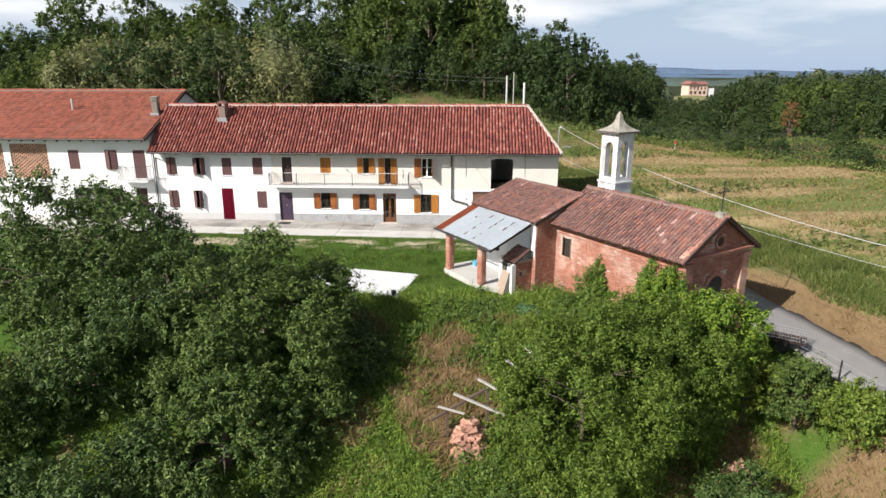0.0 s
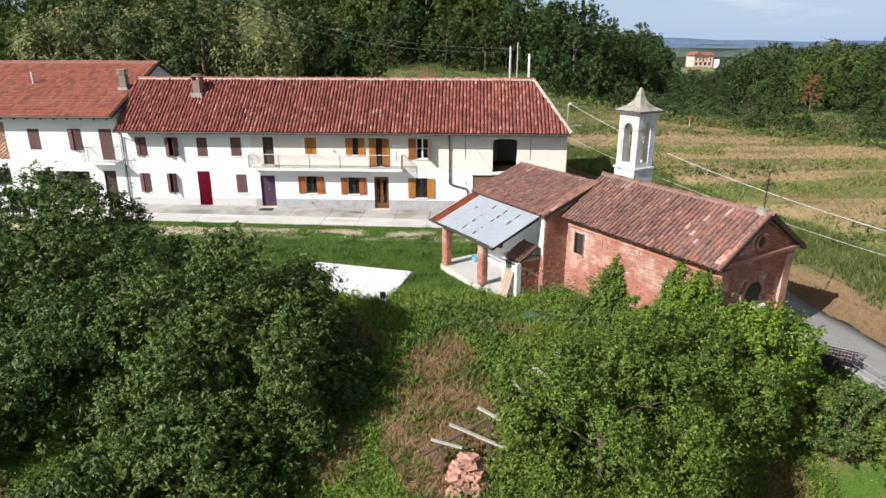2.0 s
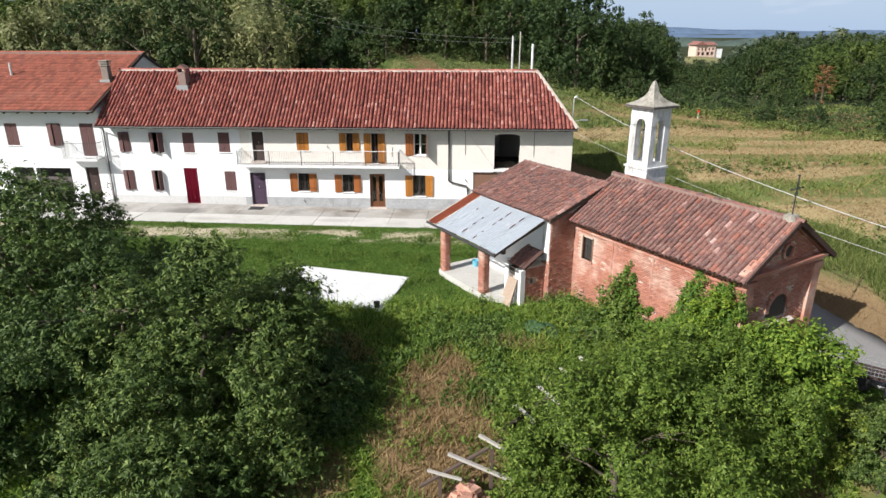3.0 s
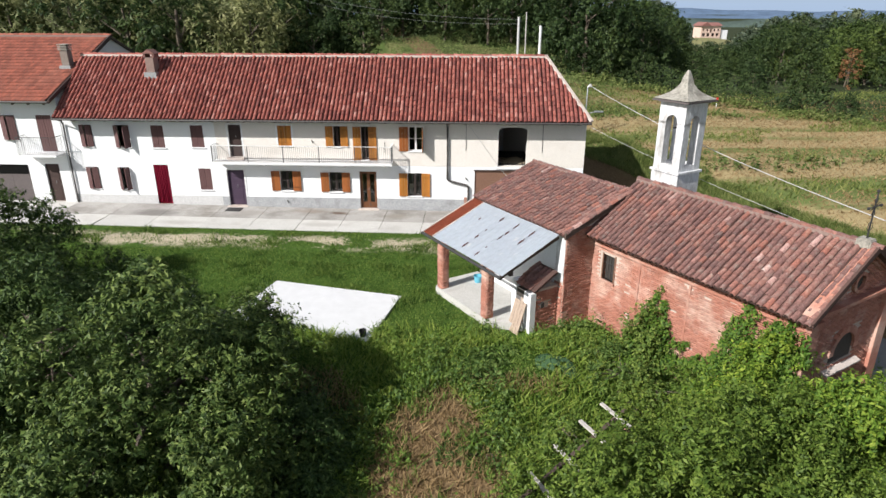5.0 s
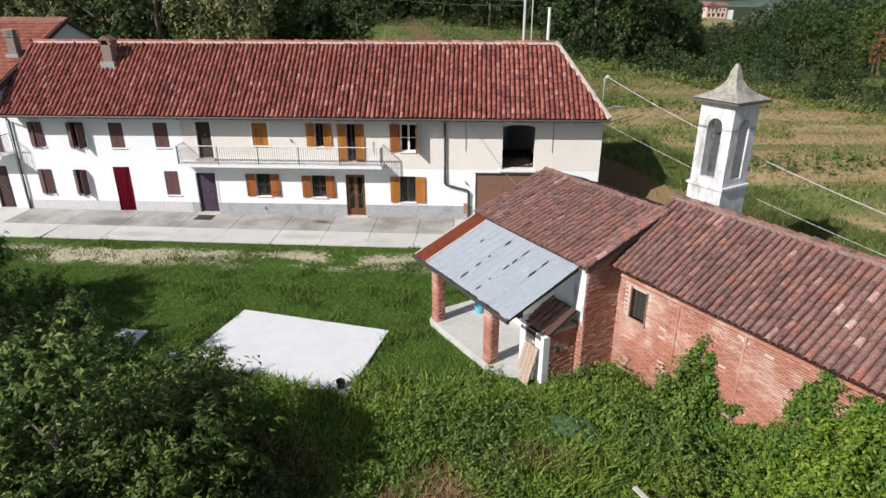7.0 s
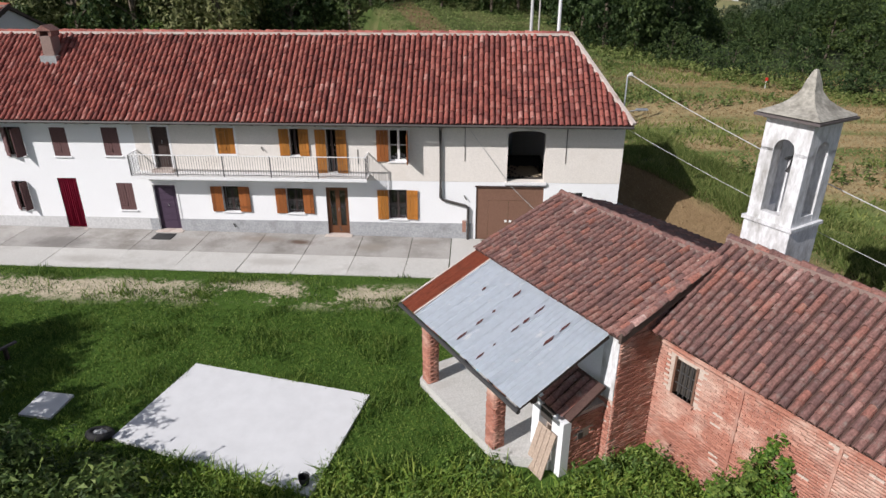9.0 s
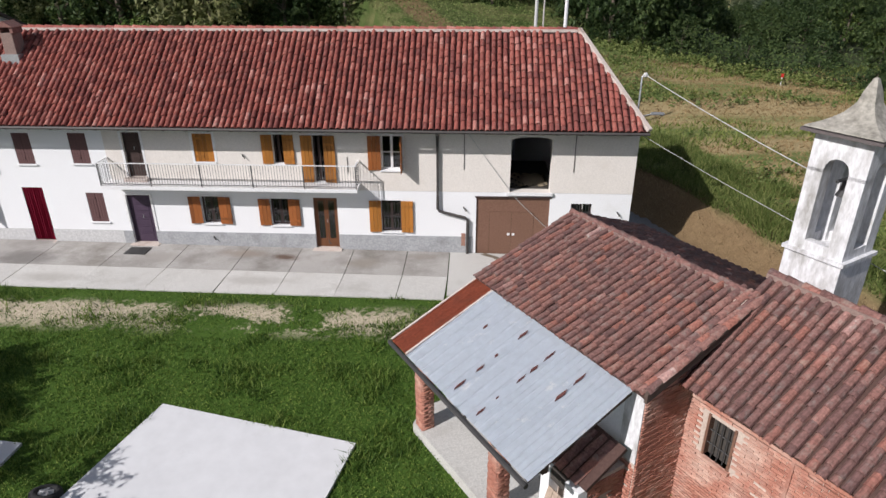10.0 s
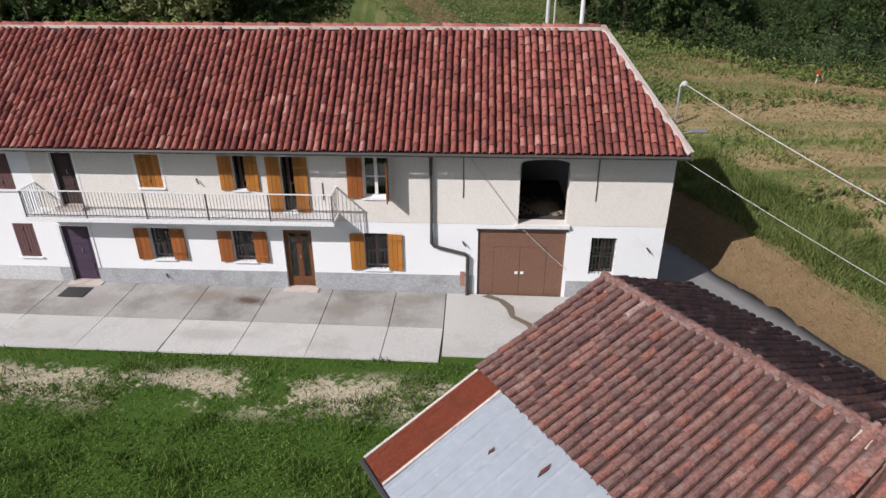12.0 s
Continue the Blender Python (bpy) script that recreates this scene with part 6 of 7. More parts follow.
# ---- plants ----
def leaves_at(rs, pts, size, out=None, spread=0.6):
    """Folded diamond leaves at points, turned at random but mostly outward and up."""
    n = len(pts)
    nrm = rs.normal(size=(n, 3)) * spread
    if out is not None:
        nrm = nrm + out
    nrm[:, 2] += 0.35
    nrm /= np.linalg.norm(nrm, axis=1, keepdims=True) + 1e-9
    t = rs.normal(size=(n, 3))
    t -= nrm * np.sum(t * nrm, axis=1, keepdims=True)
    t /= np.linalg.norm(t, axis=1, keepdims=True) + 1e-9
    b = np.cross(nrm, t)
    s = (size * rs.uniform(0.6, 1.35, n))[:, None]
    v = np.stack([pts - t * s, pts - b * s * 0.42 + nrm * s * 0.10, pts + t * s, pts + b * s * 0.42 + nrm * s * 0.10], 1).reshape(-1, 3)
    f = np.arange(4 * n).reshape(-1, 4)
    return v, f


def leaflets_at(rs, pts, size, out, spread=0.6):
    """Three-cornered leaves."""
    v, f = leaves_at(rs, pts, size, 1.5 * out, spread)
    v = v.reshape(-1, 4, 3)[:, :3].copy()
    v[:, 1] += 0.55 * (v[:, 1] - (v[:, 0] + v[:, 2]) / 2)
    return v.reshape(-1, 3), np.arange(3 * len(v)).reshape(-1, 3)


def crown_sprays(rs, centre, radii, twigs, per, length, lobes=24, rise=0.5, droop=0.25, ragged=0.10, low=-0.55, tight=1.0):
    """Leaf places along leafy twigs that spring from many uneven boughs; returns points and outward ways."""
    radii, centre = np.array(radii, float), np.array(centre, float)
    g = np.arange(lobes) + 0.5
    lz = 1 - (1 - low) * g / lobes
    la = g * 2.399963 + rs.uniform(-0.5, 0.5, lobes)
    lw = np.sqrt(1 - np.clip(lz, -1, 1) ** 2)
    ld = np.stack([lw * np.cos(la), lw * np.sin(la), lz], 1) + rs.normal(size=(lobes, 3)) * 0.12
    lc = ld * rs.uniform(0.48, 0.80 + 0.12 * (tight < 1), lobes)[:, None]
    lr = rs.uniform(0.18, 0.36, lobes) * tight
    k = rs.choice(lobes, twigs, p=lr ** 2 / np.sum(lr ** 2))
    d = rs.normal(size=(twigs, 3)) + 1.0 * ld[k]
    d[:, 2] += 0.15
    d /= np.linalg.norm(d, axis=1, keepdims=True)
    start = centre + (lc[k] + d * (lr[k] * rs.uniform(0.35, 1.0, twigs) ** 0.7)[:, None]) * radii
    way = d * 0.9 + rs.normal(size=(twigs, 3)) * 0.35
    way[:, 2] += rise
    way /= np.linalg.norm(way, axis=1, keepdims=True)
    ln = length * rs.uniform(0.5, 1.3, twigs) * np.where(rs.uniform(0, 1, twigs) < ragged, 1.7, 1.0)
    u = rs.uniform(0.05, 1.0, (twigs, per)) ** 0.8
    off = rs.normal(size=(twigs, per, 3)) * (0.20 * ln)[:, None, None] * (1.15 - 0.8 * u)[:, :, None]
    pts = start[:, None, :] + way[:, None, :] * (ln[:, None] * u)[:, :, None] + off
    pts[:, :, 2] -= droop * ln[:, None] * u * u
    out = 2.2 * off / (0.2 * ln)[:, None, None] * 0.3 + way[:, None, :] * 0.35 + d[:, None, :] * 0.45
    return pts.reshape(-1, 3), out.reshape(-1, 3)


def limbs(bm, rs, h, spread, r, count=9):
    rod(bm, [(0, 0, -0.6), (0.05, 0.03, h * 0.25), (-0.05, 0.06, h * 0.5)], r, 8, r * 0.7)
    for k in range(count):
        a = 2 * math.pi * k / count + rs.uniform(-0.3, 0.3)
        z0 = h * rs.uniform(0.18, 0.5)
        l = spread * rs.uniform(0.35, 0.6)
        e = Vector((math.cos(a) * l, math.sin(a) * l, z0 + h * rs.uniform(0.05, 0.22)))
        m = Vector((math.cos(a) * l * 0.45, math.sin(a) * l * 0.45, z0 + (e.z - z0) * 0.62))
        rod(bm, [(0, 0, z0), m, e], r * 0.45, 6, r * 0.1)
        for j in range(2):
            e2 = e + Vector(rs.normal(size=3)) * spread * 0.10
            rod(bm, [m.lerp(e, 0.4), e2], r * 0.18, 5, r * 0.05)


def tree(name, x, y, top, radii, mat, leaf_size, twigs, per, length, label, seed, category="tree", cz=None, trunk=0.2, group="", lobes=24, rise=0.5, droop=0.25, ragged=0.10, low=-0.55, tight=1.0):
    """A tapered trunk with limbs, and a crown of leafy twigs."""
    rs = np.random.RandomState(seed)
    z0 = gz(x, y)
    t = thing(name, pose(x, y, z0), label, category, group)
    h = top - z0
    bm = bmesh.new()
    limbs(bm, rs, h, max(radii[:2]), trunk)
    part("trunk", bm, BARK, t)
    c = h - radii[2] if cz is None else cz - z0
    p, o = crown_sprays(rs, (0, 0, c), radii, twigs, per, length, lobes, rise, droop, ragged, low, tight)
    p[:, 2] = np.maximum(p[:, 2], 0.05 + ground_z(p[:, 0] + x, p[:, 1] + y) - z0)
    v, f = leaflets_at(rs, p, leaf_size * 1.08, o / 1.5) if mat == LEAF_A else leaves_at(rs, p, leaf_size, o)
    fast("crown", v, f, mat, t)
    return t


# large trees on the slope below the yard
tree("walnut_tree", -8.2, 22.9, 3.1, (4.3, 4.2, 4.6), LEAF_A, 0.076, 4200, 30, 0.52, "broad dark green walnut tree on the slope", 1, trunk=0.3, lobes=60, tight=0.86)
tree("walnut_tree", -4.9, 23.7, -0.1, (1.9, 2.0, 1.6), LEAF_A, 0.064, 900, 26, 0.42, "low dark green tree in the walnut's shade", 17, trunk=0.1, lobes=24)
tree("walnut_tree", -10.0, 25.9, 2.35, (3.1, 2.8, 3.7), LEAF_A, 0.076, 1700, 28, 0.50, "dark green walnut tree at the edge of the yard", 18, trunk=0.2, lobes=44, tight=0.9)
tree("walnut_tree", -12.7, 24.6, 2.8, (4.0, 4.0, 4.4), LEAF_A, 0.076, 2700, 28, 0.50, "dark green walnut tree beside a larger one", 11, trunk=0.28, lobes=54, tight=0.86)
tree("walnut_tree", -18.2, 27.8, 4.9, (5.4, 4.9, 4.8), LEAF_A, 0.085, 4000, 24, 0.58, "tall dark green walnut tree beside the yard", 2, trunk=0.3, lobes=56, tight=0.88)
tree("walnut_tree", -12.6, 15.8, -0.9, (4.2, 3.6, 3.2), LEAF_A, 0.084, 1700, 22, 0.55, "low dark green tree at the foot of the slope", 3, trunk=0.25, lobes=32)
tree("walnut_tree", -19.5, 18.5, 1.6, (4.6, 4.2, 4.4), LEAF_A, 0.096, 1100, 20, 0.65, "shaded dark green tree at the edge of the slope", 4, trunk=0.25, lobes=32)
tree("walnut_tree", -8.4, 18.7, -0.3, (3.0, 2.4, 2.7), LEAF_A, 0.080, 1300, 22, 0.5, "leafy dark green young tree below the walnut", 15, trunk=0.15, lobes=26)
tree("walnut_tree", -15.4, 21.2, 0.7, (2.9, 2.6, 2.6), LEAF_A, 0.088, 900, 22, 0.55, "shaded dark green young tree on the slope", 16, trunk=0.15, lobes=26)
# hazels, climbers and bushes below the chapel
tree("hazel_tree", 4.0, 19.7, 2.6, (3.2, 2.9, 3.9), LEAF_C, 0.056, 3300, 28, 0.48, "yellow-green hazel tree before the chapel", 5, trunk=0.10, lobes=60, tight=0.86, rise=0.75, ragged=0.2, low=-0.8)
tree("hazel_tree", 7.0, 21.0, 2.3, (2.15, 2.1, 3.2), LEAF_C, 0.052, 2000, 28, 0.42, "yellow-green hazel tree beside another hazel", 6, trunk=0.09, lobes=46, tight=0.86, rise=0.75, ragged=0.2, low=-0.8)
tree("creeper_tree", 9.2, 21.9, 2.7, (1.7, 1.5, 2.9), LEAF_E, 0.062, 1350, 24, 0.36, "bright green climber-covered young tree by the chapel front", 7, trunk=0.1, lobes=26, rise=0.6, ragged=0.2)
tree("creeper_bush", 7.55, 23.6, 2.6, (1.15, 0.9, 2.5), LEAF_E, 0.062, 900, 20, 0.38, "bright green creeper growing up the chapel wall", 8, "bush", trunk=0.06, lobes=20, rise=0.7, ragged=0.2, low=-0.9)
tree("creeper_bush", 5.35, 26.95, 1.35, (0.62, 0.5, 1.3), LEAF_G, 0.056, 300, 20, 0.34, "green creeper on the brick side wall", 9, "bush", trunk=0.05, lobes=14, rise=1.0, ragged=0.25, low=-0.9)
for k, (x, y, top, rx, ry, rz, mat) in enumerate((
        (4.7, 26.5, 0.15, 1.2, 0.9, 0.8, LEAF_G), (5.6, 25.5, 0.5, 1.2, 1.0, 1.1, LEAF_G), (6.5, 24.3, 0.8, 1.3, 1.1, 1.3, LEAF_E), (3.7, 23.2, -0.9, 1.5, 1.2, 0.8, LEAF_G),
        (5.3, 22.4, -0.4, 1.5, 1.2, 1.1, LEAF_E), (2.6, 24.4, -0.85, 1.1, 0.9, 0.5, LEAF_G), (0.4, 23.8, -1.3, 1.2, 1.0, 0.5, LEAF_G), (10.6, 22.0, 0.2, 1.1, 1.0, 1.3, LEAF_C),
        (3.9, 27.5, -0.15, 0.9, 0.8, 0.55, LEAF_G), (4.9, 25.3, -0.2, 1.1, 1.0, 0.8, LEAF_C), (5.9, 23.5, 0.6, 1.3, 1.1, 1.4, LEAF_C), (7.9, 22.6, 1.7, 1.1, 1.0, 1.9, LEAF_E), (8.9, 22.6, 1.2, 0.8, 0.8, 1.5, LEAF_C))):
    tree("elder_bush", x, y, top, (rx, ry, rz), mat, 0.050, int(140 * rx * rz) + 50, 20, 0.30, "leafy elder bush among weeds on the slope", 40 + k, "bush", trunk=0.05, group="bushes below the chapel", lobes=18, rise=0.6, ragged=0.25, low=-0.8)
tree("dark_shrub", 12.3, 21.5, 0.25, (1.15, 1.1, 1.6), LEAF_A, 0.062, 520, 20, 0.36, "dark green shrub by the lane", 12, "bush", trunk=0.07, rise=0.8, ragged=0.2)
tree("light_shrub", 13.6, 20.0, -0.1, (1.15, 1.0, 1.35), LEAF_C, 0.062, 460, 20, 0.36, "light green shrub by the lane fence", 13, "bush", trunk=0.06, ragged=0.2)
tree("dark_shrub", 9.2, 17.7, -2.3, (1.4, 1.2, 1.1), LEAF_A, 0.062, 420, 20, 0.36, "dark green shrub by the ruined wall", 14, "bush", trunk=0.06, ragged=0.2)

# creeper spread over the chapel's side wall
rs = np.random.RandomState(61)
nc = 2600
cd, cz_ = rs.uniform(0.6, 7.75, nc), rs.uniform(-2.3, 3.0, nc)
rise = np.interp(cd, (0.6, 1.35, 2.1, 2.75, 2.95, 3.3, 3.6, 3.8, 4.5, 5.2, 5.4, 5.55, 6.1, 7.75), (-1.1, -0.8, 0.2, 1.35, 2.3, 1.9, 1.35, 0.9, 0.7, 0.75, 1.5, 2.3, 2.75, 2.8))
rise = rise + 0.16 * np.sin(cd * 6.3 + 1.0) + 0.10 * np.sin(cd * 15.0) + 0.07 * np.sin(cd * 34.0) - 0.22 * rs.uniform(0, 1, nc) ** 2
keep_ = (cz_ < rise) & (rs.uniform(0, 1, nc) < 0.35 + 0.9 * (rise - cz_))
cd, cz_, rise = cd[keep_], cz_[keep_], rise[keep_]
depth = np.clip((rise - cz_) * 0.5, 0.02, 1.2) * (0.72 + 0.5 * np.sin(cd * 2.6 + cz_ * 1.9) * np.cos(cz_ * 3.1))
cc = np.stack([cd, -2.08 - depth * rs.uniform(0.35, 1.0, len(cd)), cz_], 1)
o = rs.normal(size=(len(cc), 22, 3)) * (0.06 + 0.11 * np.clip(depth, 0, 1))[:, None, None]
cp = (cc[:, None, :] + o).reshape(-1, 3)
cp[:, 1] = np.minimum(cp[:, 1], -2.06)
v, f = leaves_at(rs, cp, 0.058, np.concatenate([np.repeat(np.array([[0.0, -0.8, 0.35]]), len(cp), 0)]) + 4.0 * o.reshape(-1, 3), 0.5)
ivy = thing("wall_creeper", CH, "bright green creeper climbing the chapel's side wall", "creeper")
tagged(fast("leaves", v, f, LEAF_E, ivy), kind="stuff")
bm = bmesh.new()
for d0, d1, zt in ((3.2, 3.05, 1.4), (6.5, 6.7, 1.8), (6.3, 5.9, 1.2), (4.9, 4.8, -0.2)):
    rod(bm, [(d0, -2.1, -2.0), ((d0 + d1) / 2 + 0.1, -2.08, (zt - 2) / 2), (d1, -2.07, zt)], 0.03, 5, 0.01)
part("stems", bm, BARK, ivy)

# woods behind: a few kinds of tree, repeated at different turns and sizes
def proto_tree(kind, seed, h, radii, mat, twigs, per, size, length, lobes=34, rise=0.5):
    rs = np.random.RandomState(seed)
    t = thing(kind, pose(0, 0, -200), "", "tree", "woodland trees")
    bm = bmesh.new()
    rod(bm, [(0, 0, -0.8), (0.1, 0, h * 0.4), (0.05, 0.1, h * 0.7)], 0.16, 6, 0.06)
    for k in range(5):
        a = k * 1.3
        rod(bm, [(0, 0, h * (0.3 + 0.06 * k)), (math.cos(a) * radii[0] * 0.6, math.sin(a) * radii[1] * 0.6, h * (0.5 + 0.06 * k))], 0.06, 5, 0.02)
    part("trunk", bm, BARK, t)
    p, o = crown_sprays(rs, (0, 0, h - radii[2]), radii, twigs, per, length, lobes, rise, 0.15, 0.15, -0.75)
    v, f = leaflets_at(rs, p, size, o, 0.45)
    fast("crown", v, f, mat, t)
    return t


kinds = [
    (proto_tree("oak_tree", 101, 9.0, (3.4, 3.3, 4.6), LEAF_F, 360, 10, 0.27, 0.75), "dark green oak in the wood on the hill"),
    (proto_tree("acacia_tree", 102, 10.5, (2.9, 3.0, 5.2), LEAF_F, 360, 10, 0.25, 0.85, 30, 0.7), "feathery green acacia in the wood"),
    (proto_tree("chestnut_tree", 103, 8.0, (3.4, 3.1, 4.1), LEAF_D, 480, 11, 0.21, 0.65), "deep green chestnut in the wood"),
    (proto_tree("thicket_tree", 104, 5.0, (2.1, 2.1, 2.7), LEAF_P, 300, 10, 0.17, 1.0, 26, 1.6), "pale grey-green thicket of reeds and saplings"),
    (proto_tree("poplar_tree", 105, 12.5, (2.7, 2.6, 5.8), LEAF_F, 380, 10, 0.27, 0.85, 34, 0.9), "tall dark poplar in the wood"),
    (proto_tree("broad_oak_tree", 107, 9.0, (4.4, 4.2, 4.7), LEAF_D, 680, 12, 0.205, 0.62, 34, 0.5), "broad dark green oak at the field's edge"),
    (proto_tree("distant_tree", 108, 9.0, (4.2, 4.0, 4.6), LEAF_H, 300, 9, 0.36, 1.0, 30, 0.6), "tree in the distant wood, haze painted into its grey-green leaves"),
    (proto_tree("young_tree", 106, 5.5, (2.5, 2.4, 2.9), LEAF_D, 340, 10, 0.145, 0.5, 28, 0.7), "leafy young tree at the field's edge"),
]
rnd = random.Random(77)
HEIGHTS = (9.4, 10.9, 8.4, 5.2, 12.9, 9.4, 9.4, 5.8)
edge_y = lambda x: 71 - 0.55 * (x - 8) if x < 22.5 else max(63 - 1.35 * (x - 22.5), 30)


def plant(k, x, y, s=1.0):
    t, label = kinds[k]
    # the canopy dips to young growth in a hollow, and stays low along the field's edge
    if x > 12 and y > 36:
        r, depth = x / (y - 4), y - edge_y(x)
        gap = float(sstep(0.262, 0.305, r) * sstep(0.425, 0.392, r)) if y < 240 else 0.0
        tall = 11.4 if r < 0.28 else (min(8.6, 5.2 + 0.13 * depth) if y < 110 else 9.2)
        cap = tall + (6.6 - 0.022 * max(y - 60, 0) - tall) * gap
        want = (cap - gz(x, y) + 0.2) / HEIGHTS[k]
        s = min(s, want * rnd.choice((0.72, 0.82, 0.92, 1.0, 1.1))) if y < 95 else min(max(want, 0.3), 1.9) * rnd.uniform(0.9, 1.04)
    ob = copy_thing(t, pose(x, y, gz(x, y) - 0.2, rnd.uniform(-3, 3), rnd.uniform(-3, 3), rnd.uniform(0, 360)) @ Matrix.Scale(s, 4))
    ob.scale = (s, s, s * rnd.uniform(0.9, 1.12))
    tagged(ob, label)


def wood(x0, x1, y0, y1, step, pick, s0=0.85, s1=1.2, lim=lambda x, y: True):
    y = y0
    while y < y1:
        x = x0 + rnd.uniform(0, step)
        while x < x1:
            px, py = x + rnd.uniform(-0.35, 0.35) * step, y + rnd.uniform(-0.35, 0.35) * step
            if lim(px, py):
                plant(rnd.choice(pick), px, py, rnd.uniform(s0, s1))
            x += step
        y += step * 0.9


# hill behind the houses
wood(-24, 4, 86, 108, 5.2, (0, 1, 2, 4), 0.9, 1.25)
wood(4, 14, 84, 106, 5.0, (0, 1, 2), 0.68, 0.85)
wood(-72, -24, 88, 104, 5.8, (0, 1, 2, 4), 0.85, 1.2)
wood(-50, -18, 74, 86, 4.2, (3, 3, 3, 7), 1.35, 1.85)
wood(-78, -50, 72, 86, 6.0, (0, 2, 1), 0.75, 1.0)
wood(-18, 10, 80, 86, 4.4, (7, 2, 7), 0.8, 1.1)
wood(-16, 2, 94, 102, 5.0, (4, 1), 1.2, 1.45)
wood(-60, 2, 112, 120, 8.0, (4, 0), 1.0, 1.25)
# wood along the far side of the field, falling away to the valley
wood(9, 60, 36, 80, 5.7, (5, 5, 5, 2), 0.8, 1.2, lambda x, y: edge_y(x) + 1.5 < y < edge_y(x) + 13)
wood(9, 58, 34, 76, 3.7, (7, 7, 2), 0.4, 0.8, lambda x, y: edge_y(x) < y < edge_y(x) + 3.2)
wood(8, 26, 74, 96, 5.0, (0, 1, 2), 0.66, 0.86, lambda x, y: y > edge_y(x) + 9 and x < 10 + 0.22 * y - 8)
wood(20, 110, 44, 120, 7.0, (0, 5, 5), 0.7, 1.05, lambda x, y: y > edge_y(x) + 11 and x < 0.85 * y)
wood(34, 190, 124, 225, 12.0, (6, 6), 0.9, 1.2, lambda x, y: not (0.29 < x / y < 0.375 and y > 165) and x < 0.85 * y)
for t, _ in kinds:
    for o in list(t.children):
        bpy.data.objects.remove(o)
    bpy.data.objects.remove(t)
# undergrowth along the edges of the woods
rs = np.random.RandomState(31)
ux = rs.uniform(-78, 14, 16000)
uy = 73 + rs.uniform(0, 1, 16000) ** 1.5 * 14 + np.where(ux > -16, 6.0, 0.0)
rx_ = rs.uniform(9, 50, 16000)
ry_ = np.where(rx_ < 22.5, 71 - 0.55 * (rx_ - 8), np.maximum(63 - 1.35 * (rx_ - 22.5), 30)) - 0.8 + rs.uniform(0, 1, 16000) ** 1.4 * 9
ux, uy = np.concatenate([ux, rx_]), np.concatenate([uy, ry_])
up_ = np.stack([ux, uy, ground_z(ux, uy) + rs.uniform(0, 1, len(ux)) ** 1.3 * (1.7 + 0.9 * wob(ux, uy, 0.9, 0.3))], 1)
v, f = leaflets_at(rs, up_, 0.12, np.array([[-0.4, -0.4, 0.3]]), 0.6)
tagged(fast("undergrowth", v, f, LEAF_D), "bramble undergrowth along the edges of the woods", "undergrowth", kind="stuff")
# bushes right behind the long roof
for x, y, s, top in ((-19.0, 56.0, 21, 7.4), (-15.6, 57.0, 22, 6.9), (-11.4, 58.0, 23, 6.6)):
    tree("fig_bush", x, y, top - 0.3, (1.6, 1.3, 1.5), LEAF_G, 0.11, 130, 12, 0.7, "leafy bush growing behind the long roof", s, "bush", trunk=0.08, rise=1.4)
tree("withered_tree", 33.8, 69.3, 6.9, (0.8, 0.8, 2.0), LEAF_R, 0.11, 80, 9, 0.5, "withered brown tree at the edge of the field", 24, trunk=0.08)


# grass, weeds and straw
def blades(name, mat, xs, ys, h, w, seed, label, lean=0.5, category="grass"):
    rs = np.random.RandomState(seed)
    n = len(xs)
    z = ground_z(xs, ys) - 0.01
    b = np.stack([xs, ys, z], 1)
    a = rs.uniform(0, 2 * np.pi, n)
    s = np.stack([np.cos(a), np.sin(a), np.zeros(n)], 1)
    hh = h * rs.uniform(0.45, 1.4, n)
    tip = b + np.stack([rs.normal(size=n) * lean * hh, rs.normal(size=n) * lean * hh, hh], 1)
    ww = (w * rs.uniform(0.7, 1.4, n))[:, None]
    v = np.stack([b - s * ww, b + s * ww, tip], 1).reshape(-1, 3)
    ob = fast(name, v, np.arange(3 * n).reshape(-1, 3), mat)
    return tagged(ob, label, category, kind="stuff")


def scatter(seed, n, x0, x1, y0, y1, test):
    rs = np.random.RandomState(seed)
    x, y = rs.uniform(x0, x1, n), rs.uniform(y0, y1, n)
    k = test(x, y)
    return x[k], y[k]


def in_slab(x, y):
    def quad(pts):
        ok = np.ones(x.shape, bool)
        for (ax, ay), (bx, by) in zip(pts, pts[1:] + pts[:1]):
            ok &= (bx - ax) * (y - ay) - (by - ay) * (x - ax) > 0
        return ok
    return quad([(-8.6, 29.25), (-3.47, 27.65), (-2.73, 31.10), (-7.85, 32.31)]) | quad([(-11.45, 29.98), (-10.62, 29.9), (-10.6, 30.78), (-11.42, 30.87)])


def local(x, y):
    return (x - 5.8) * 0.556 - (y - 30.94) * 0.831, (x - 5.8) * 0.831 + (y - 30.94) * 0.556


def in_chapel(x, y):
    d, n_ = local(x, y)
    return ((d > -0.4) & (d < 7.8) & (n_ > -2.1) & (n_ < 2.3)) | ((d > -5.1) & (d < 0.2) & (n_ > -5.45) & (n_ < 2.3))


def track(x, y):
    return (np.random.RandomState(3).uniform(0, 1, x.shape) < 0.8) & (y > 35.2) & (y < 37.6) & (wob(x * 0.8, y * 1.6, 1.0, 0.4) + 0.5 * wob(x, y, 2.3) > -0.1)


